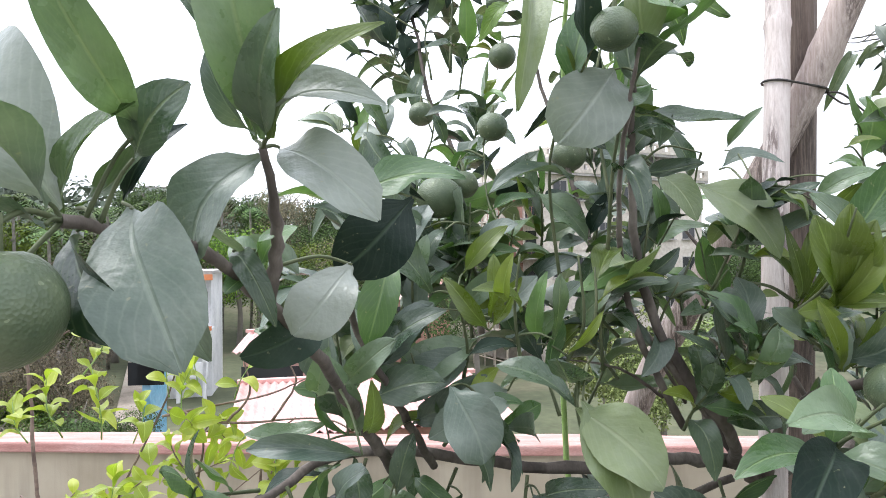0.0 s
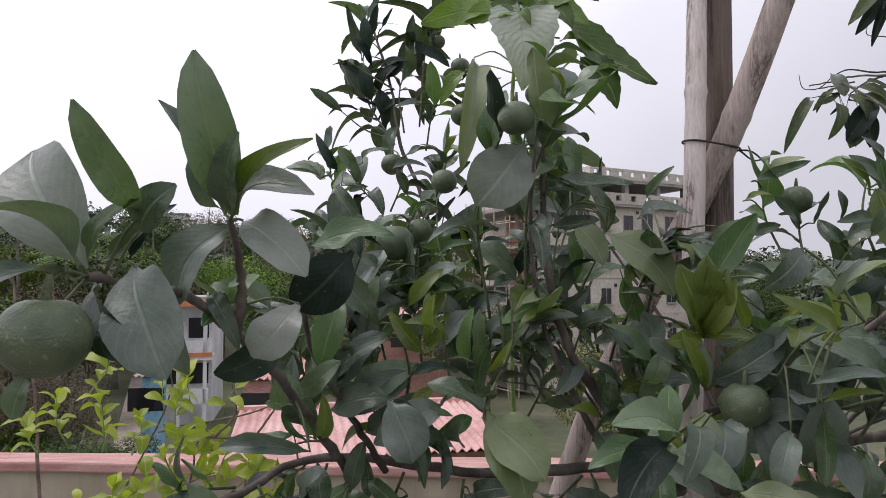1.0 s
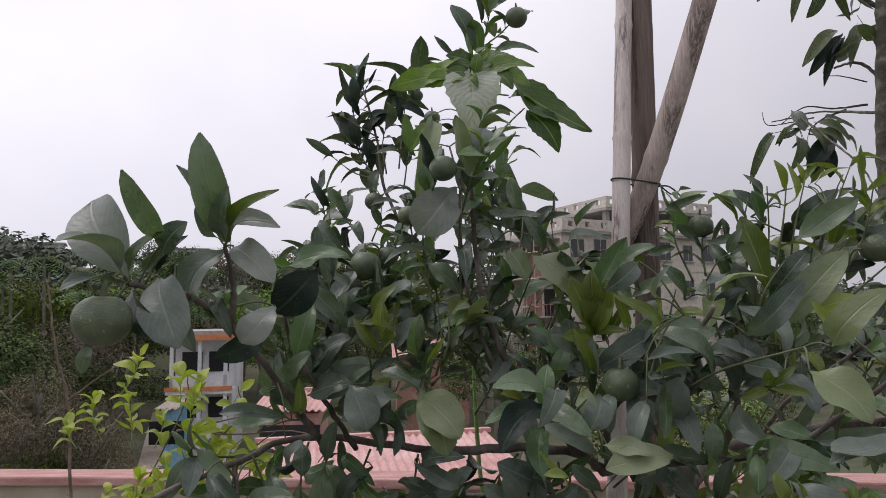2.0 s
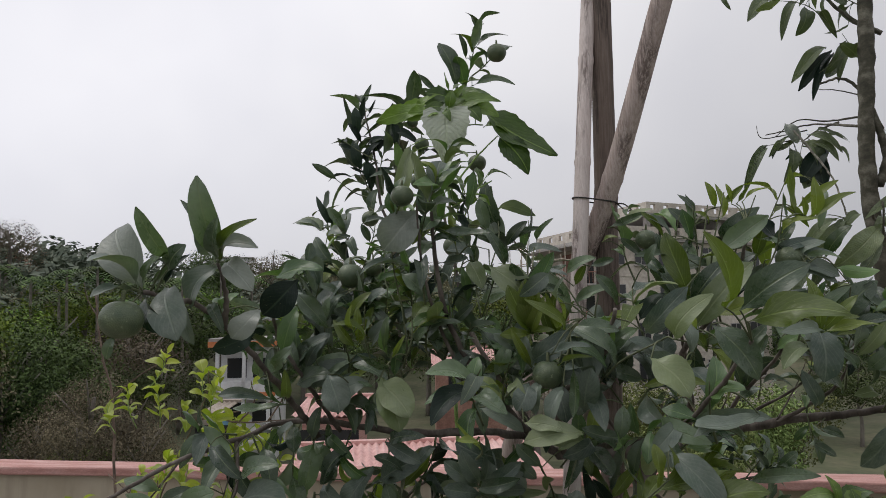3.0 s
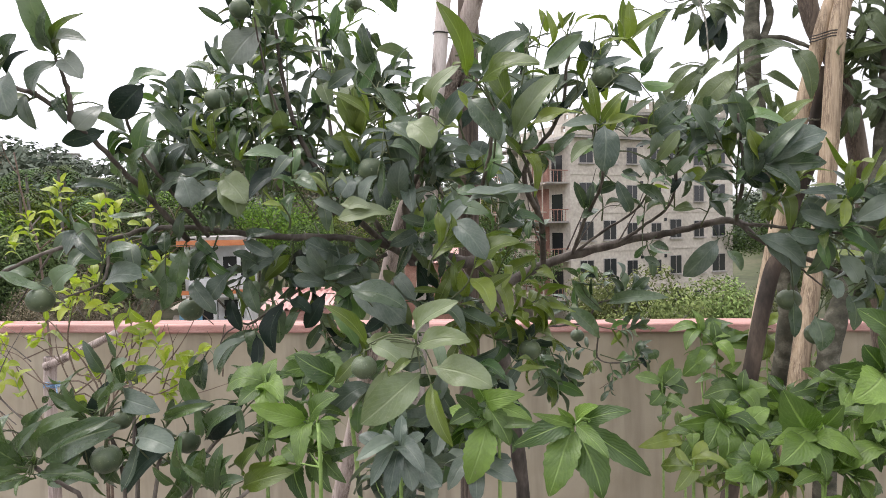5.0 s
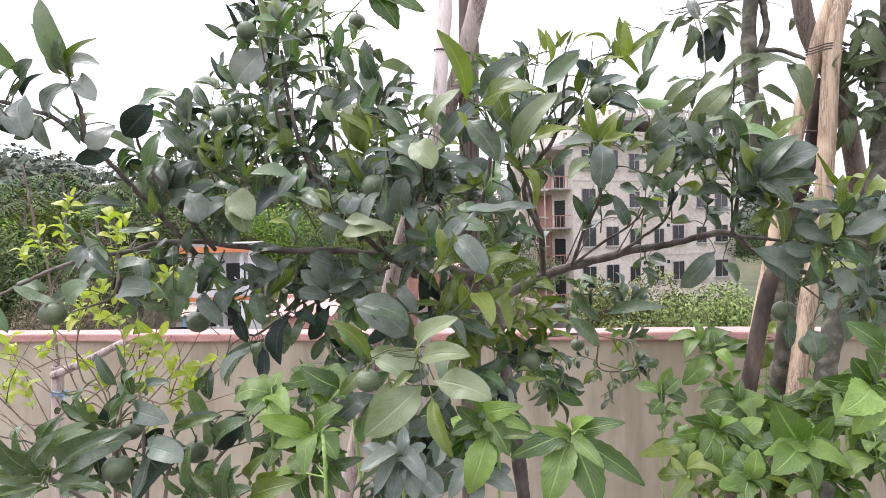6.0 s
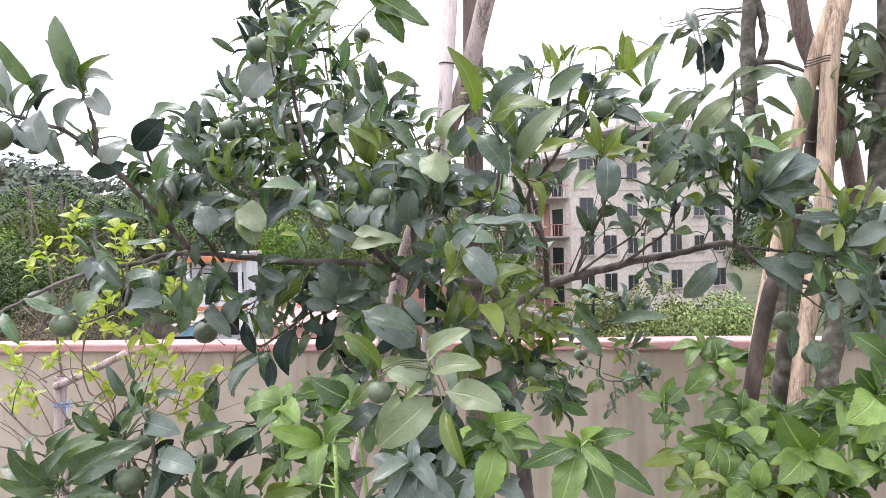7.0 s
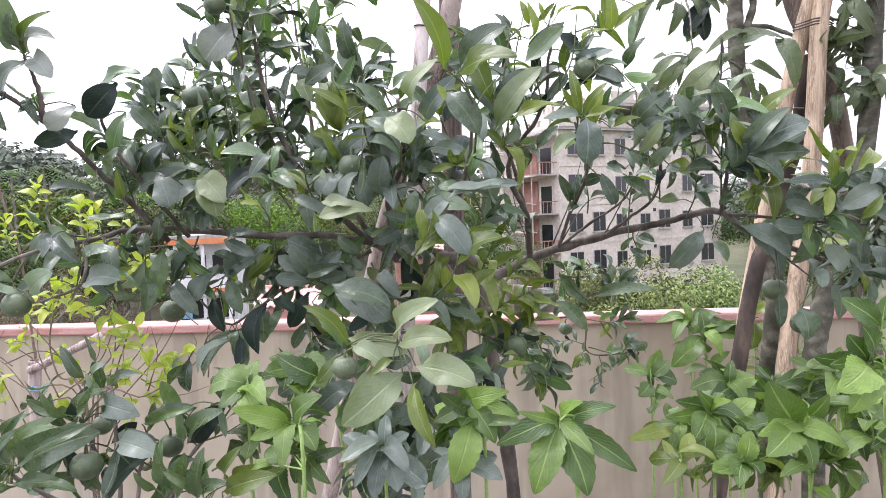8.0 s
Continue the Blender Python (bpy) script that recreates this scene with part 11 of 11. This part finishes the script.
ribbed.bush((2.472, 2.3, 2.108), (0.122, 0.15, 0.283), 10, 6, 0.12, GUAVA, 0.5)
ribbed.limb(0.006, 0.002, (2.269, 3, 2.753), (2.109, 3, 2.739), (1.952, 3, 2.75), (1.832, 3, 2.665), name="twig")
ribbed.limb(0.004, 0.0015, (1.998, 3, 2.694), (1.874, 3, 2.671), (1.762, 3, 2.663), (1.738, 3, 2.734), name="twig")
ribbed.limb(0.004, 0.0015, (1.968, 3, 2.65), (1.858, 3, 2.632), (1.785, 3, 2.618), name="twig")
ribbed.limb(0.006, 0.003, (2.161, 3, 2.729), (2.052, 3, 2.691), (1.976, 3, 2.637), name="twig")
ribbed.limb(0.004, 0.0015, (2.277, 3, 2.875), (2.16, 3, 2.909), (2.066, 3, 2.923), (2.073, 3, 2.985), name="twig")
ribbed.leaf((1.788, 3, 2.621), (1.624, 2.99, 2.362), GUAVA, face=(0.14, -0.86, 0.71), wide=0.5, shape=1)
ribbed.leaf((1.915, 3, 2.669), (1.787, 2.963, 2.543), GUAVA, face=(-0.15, -0.63, 0.42), wide=0.35, shape=2)
ribbed.leaf((1.997, 3, 2.673), (2.158, 2.965, 2.561), GUAVA, face=(-0.07, -0.91, 0.22), wide=0.6, shape=0)
ribbed.leaf((2.038, 3, 2.682), (2.178, 2.957, 2.624), GUAVA, face=(-0.13, -0.92, 0.37), wide=0.5, shape=5)
ribbed.leaf((1.792, 2.8, 3.368), (1.667, 2.767, 3.224), GUAVA, face=(-0.25, -0.82, 0.55), wide=1, shape=0)
ribbed.leaf((1.912, 2.8, 3.332), (1.798, 2.794, 3.13), GUAVA, face=(-0.3, -0.84, 0.17), wide=0.6, shape=1)
ribbed.leaf((1.953, 2.8, 3.306), (1.914, 2.785, 3.133), GUAVA, face=(0.33, -0.76, 0.74), wide=1, shape=2)
ribbed.leaf((2.155, 2.8, 3.184), (2.03, 2.756, 3.126), GUAVA, face=(-0.28, -0.86, 0.68), wide=0.6, shape=4)
ribbed.leaf((2.142, 2.8, 3.105), (2.026, 2.769, 2.913), GUAVA, face=(0.09, -0.67, 0.21), wide=0.6, shape=2)
ribbed.leaf((2.145, 2.8, 3.045), (2.051, 2.772, 2.877), GUAVA, face=(-0.21, -0.78, 0.28), wide=0.6, shape=1)
ribbed.leaf((1.536, 2.8, 3.385), (1.564, 2.773, 3.293), GUAVA, face=(-0.28, -0.93, 0.2), wide=0.7, shape=1)
ribbed.leaf((1.631, 1.85, 2.039), (1.495, 1.839, 1.933), GUAVA, face=(-0.24, -0.76, 0.56), wide=0.8, shape=4)
ribbed.leaf((1.637, 1.84, 2.033), (1.52, 1.83, 1.902), GUAVA, face=(-0.01, -0.87, 0.47), wide=0.7, shape=2)
ribbed.leaf((1.581, 1.9, 1.845), (1.575, 1.881, 1.791), GUAVA, face=(-0.03, -0.77, 0.65), wide=1, shape=1)
ribbed.leaf((1.863, 1.82, 2.087), (1.681, 1.81, 2.053), GUAVA, face=(0.14, -0.86, 0.71), wide=0.7, shape=1)
ribbed.leaf((1.77, 1.8, 2.056), (1.962, 1.763, 2.082), GUAVA, face=(-0.15, -0.63, 0.42), wide=0.75, shape=2)
ribbed.leaf((1.933, 1.78, 2.083), (2.007, 1.745, 1.886), GUAVA, face=(-0.07, -0.91, 0.22), wide=0.85, shape=0)
ribbed.leaf((1.772, 1.84, 2.004), (1.855, 1.797, 2.069), GUAVA, face=(-0.13, -0.92, 0.37), wide=0.7, shape=5)
ribbed.leaf((1.617, 1.85, 2.047), (1.464, 1.817, 1.897), GUAVA, face=(-0.25, -0.82, 0.55), wide=0.5, shape=0)
ribbed.leaf((1.637, 1.85, 2.046), (1.581, 1.844, 1.929), GUAVA, face=(-0.3, -0.84, 0.17), wide=0.7, shape=1)
ribbed.leaf((1.742, 1.8, 2.013), (1.585, 1.785, 1.843), GUAVA, face=(0.33, -0.76, 0.74), wide=0.8, shape=2)
ribbed.leaf((1.744, 1.82, 1.985), (1.668, 1.776, 1.829), GUAVA, face=(-0.28, -0.86, 0.68), wide=0.8, shape=4)
ribbed.leaf((1.772, 1.84, 1.948), (1.825, 1.809, 1.824), GUAVA, face=(0.09, -0.67, 0.21), wide=0.8, shape=2)
ribbed.leaf((1.858, 1.85, 2.003), (1.972, 1.822, 1.914), GUAVA, face=(-0.21, -0.78, 0.28), wide=0.6, shape=1)
ribbed.leaf((1.855, 1.86, 1.989), (1.868, 1.833, 1.857), GUAVA, face=(-0.28, -0.93, 0.2), wide=0.7, shape=1)
ribbed.leaf((1.912, 1.88, 1.938), (1.955, 1.869, 1.851), GUAVA, face=(-0.24, -0.76, 0.56), wide=0.8, shape=4)
ribbed.leaf((1.902, 1.9, 1.919), (1.902, 1.89, 1.819), GUAVA, face=(-0.01, -0.87, 0.47), wide=0.8, shape=2)
ribbed.leaf((1.583, 1.92, 1.935), (1.41, 1.901, 1.768), GUAVA, face=(-0.03, -0.77, 0.65), wide=1.1, shape=1)
ribbed.leaf((1.584, 1.9, 1.897), (1.531, 1.874, 1.793), GUAVA, face=(-0.18, -0.95, 0.71), wide=0.9, shape=0)
ribbed.leaf((1.554, 1.88, 2.056), (1.506, 1.85, 2.033), GUAVA, face=(-0.01, -0.71, 0.41), wide=1.2, shape=5)
ribbed.leaf((1.696, 1.86, 2.064), (1.607, 1.837, 2.004), GUAVA, face=(0.34, -0.61, 0.58), wide=0.9, shape=1)
ribbed.leaf((1.792, 1.9, 2.05), (1.732, 1.855, 1.929), GUAVA, face=(-0.17, -0.72, 0.26), wide=0.8, shape=5)
ribbed.leaf((1.902, 3, 2.608), (1.861, 2.97, 2.404), GUAVA, face=(0.21, -0.64, 0.21), wide=0.8, shape=0)
ribbed.leaf((1.971, 3, 2.611), (2.032, 2.981, 2.399), GUAVA, face=(0.34, -0.83, 0.32), wide=1.1, shape=1)
ribbed.leaf((2.009, 3, 2.628), (2.132, 2.952, 2.513), GUAVA, face=(-0.27, -0.98, 0.61), wide=0.8, shape=0)
ribbed.leaf((1.928, 2.98, 2.585), (1.969, 2.964, 2.435), GUAVA, face=(0.26, -0.71, 0.3), wide=0.8, shape=4)
ribbed.leaf((1.961, 3.02, 2.644), (2.074, 2.985, 2.468), GUAVA, face=(-0.12, -0.89, 0.69), wide=0.9, shape=0)
ribbed.leaf((1.94, 3, 2.654), (1.807, 2.97, 2.566), GUAVA, face=(0.07, -0.98, 0.6), wide=0.7, shape=4)
ribbed.leaf((2.394, 2.3, 2.164), (2.534, 2.267, 2.206), GUAVA, face=(-0.21, -0.8, 0.3), wide=0.6, shape=2)
ribbed.leaf((2.424, 2.3, 2.132), (2.567, 2.271, 2.093), GUAVA, face=(0.19, -0.73, 0.7), wide=0.5, shape=4)
ribbed.leaf((2.417, 2.35, 2.075), (2.448, 2.343, 1.952), GUAVA, face=(0.1, -0.77, 0.61), wide=1, shape=0)
ribbed.leaf((2.425, 2.3, 2.394), (2.567, 2.283, 2.326), GUAVA, face=(-0.28, -0.68, 0.57), wide=0.8, shape=0)
ribbed.leaf((2.535, 2.3, 2.383), (2.592, 2.285, 2.279), GUAVA, face=(-0.01, -0.65, 0.69), wide=0.9, shape=0)
ribbed.leaf((2.3, 2.6, 2.489), (2.268, 2.561, 2.411), GUAVA, face=(-0.17, -0.75, 0.41), wide=0.9, shape=0)
# about half of these leaves get their backlit darkness from a darker leaf colour
ribbed.leaf((2.096, 3, 2.611), (1.943, 2.965, 2.393), SHADED, face=(-0.12, -0.89, 0.69), wide=0.9, shape=0)
ribbed.leaf((2.046, 3, 2.578), (1.987, 2.97, 2.359), GUAVA, face=(0.07, -0.98, 0.6), wide=1.1, shape=4)
ribbed.leaf((2.013, 3, 2.562), (2.059, 2.967, 2.373), SHADED, face=(-0.21, -0.8, 0.3), wide=1, shape=2)
ribbed.leaf((1.953, 3, 2.553), (1.993, 2.971, 2.376), GUAVA, face=(0.19, -0.73, 0.7), wide=0.8, shape=4)
ribbed.leaf((2.071, 3, 2.652), (2.204, 2.993, 2.617), GUAVA, face=(0.1, -0.77, 0.61), wide=0.6, shape=0)
ribbed.leaf((2.07, 3, 2.635), (2.153, 2.983, 2.565), SHADED, face=(-0.28, -0.68, 0.57), wide=0.6, shape=0)
ribbed.leaf((2.122, 3, 2.596), (2.193, 2.985, 2.503), GUAVA, face=(-0.01, -0.65, 0.69), wide=0.7, shape=0)
ribbed.leaf((2.043, 2.8, 3.074), (1.855, 2.761, 2.875), GUAVA, face=(-0.17, -0.75, 0.41), wide=0.6, shape=0)
ribbed.leaf((2.068, 2.8, 3.057), (1.886, 2.775, 2.837), SHADED, face=(-0.29, -0.92, 0.25), wide=0.5, shape=0)
ribbed.leaf((2.077, 2.8, 3.04), (1.928, 2.766, 2.784), SHADED, face=(-0.19, -0.86, 0.54), wide=0.4, shape=1)
ribbed.leaf((2.091, 2.8, 3.017), (2.034, 2.752, 2.887), GUAVA, face=(0.07, -0.93, 0.57), wide=1.1, shape=4)
ribbed.leaf((1.871, 3, 2.624), (1.796, 2.977, 2.54), SHADED, face=(-0.16, -0.79, 0.71), wide=0.5, shape=1)
ribbed.leaf((1.933, 3, 2.582), (1.873, 2.991, 2.53), SHADED, face=(0.13, -0.97, 0.48), wide=0.4, shape=0)
ribbed.leaf((1.887, 3, 2.738), (1.934, 2.955, 2.615), SILVER, face=(-0.3, -0.94, 0.22), wide=1, shape=0)
ribbed.done()

# ---- a branch that hangs in over the terrace ----
guava = Plant("shade_tree", (-2.3, 1.0, FLOOR), "slender tree with drooping light green leaves beside the terrace", "tree", 35)
guava.limb(0.03, 0.012, (-1.631, 1.0, FLOOR), (-1.664, 1, 0.9), (-1.726, 1, 1.521), (-1.664, 0.98, 1.878), (-1.503, 0.95, 2.054), name="trunk")
guava.limb(0.008, 0.003, (-1.717, 1, 1.86), (-1.443, 0.95, 1.908), (-1.232, 0.92, 1.882), (-1.063, 0.9, 1.863))
guava.limb(0.008, 0.003, (-1.72, 1, 1.669), (-1.46, 0.95, 1.726), (-1.297, 0.92, 1.703), (-1.176, 0.9, 1.662))
guava.limb(0.008, 0.003, (-1.693, 1, 1.022), (-1.427, 0.95, 1.069), (-1.243, 0.92, 1.067))
guava.shoot((-1.443, 0.95, 1.908), (-1.063, 0.9, 1.863), 6, 0.1, FRESH, open_=80, face=0.2)
guava.shoot((-1.486, 0.95, 1.727), (-1.165, 0.9, 1.681), 10, 0.1, FRESH, open_=80, face=0.2)
guava.shoot((-1.369, 0.94, 1.685), (-1.152, 0.9, 1.643), 6, 0.1, FRESH, open_=80, face=0.2)
guava.shoot((-1.427, 0.95, 1.069), (-1.173, 0.9, 1.066), 9, 0.1, FRESH, open_=80, face=0.2)
guava.shoot((-1.445, 0.95, 0.93), (-1.235, 0.92, 0.897), 8, 0.1, FRESH, open_=80, face=0.2)
guava.done()
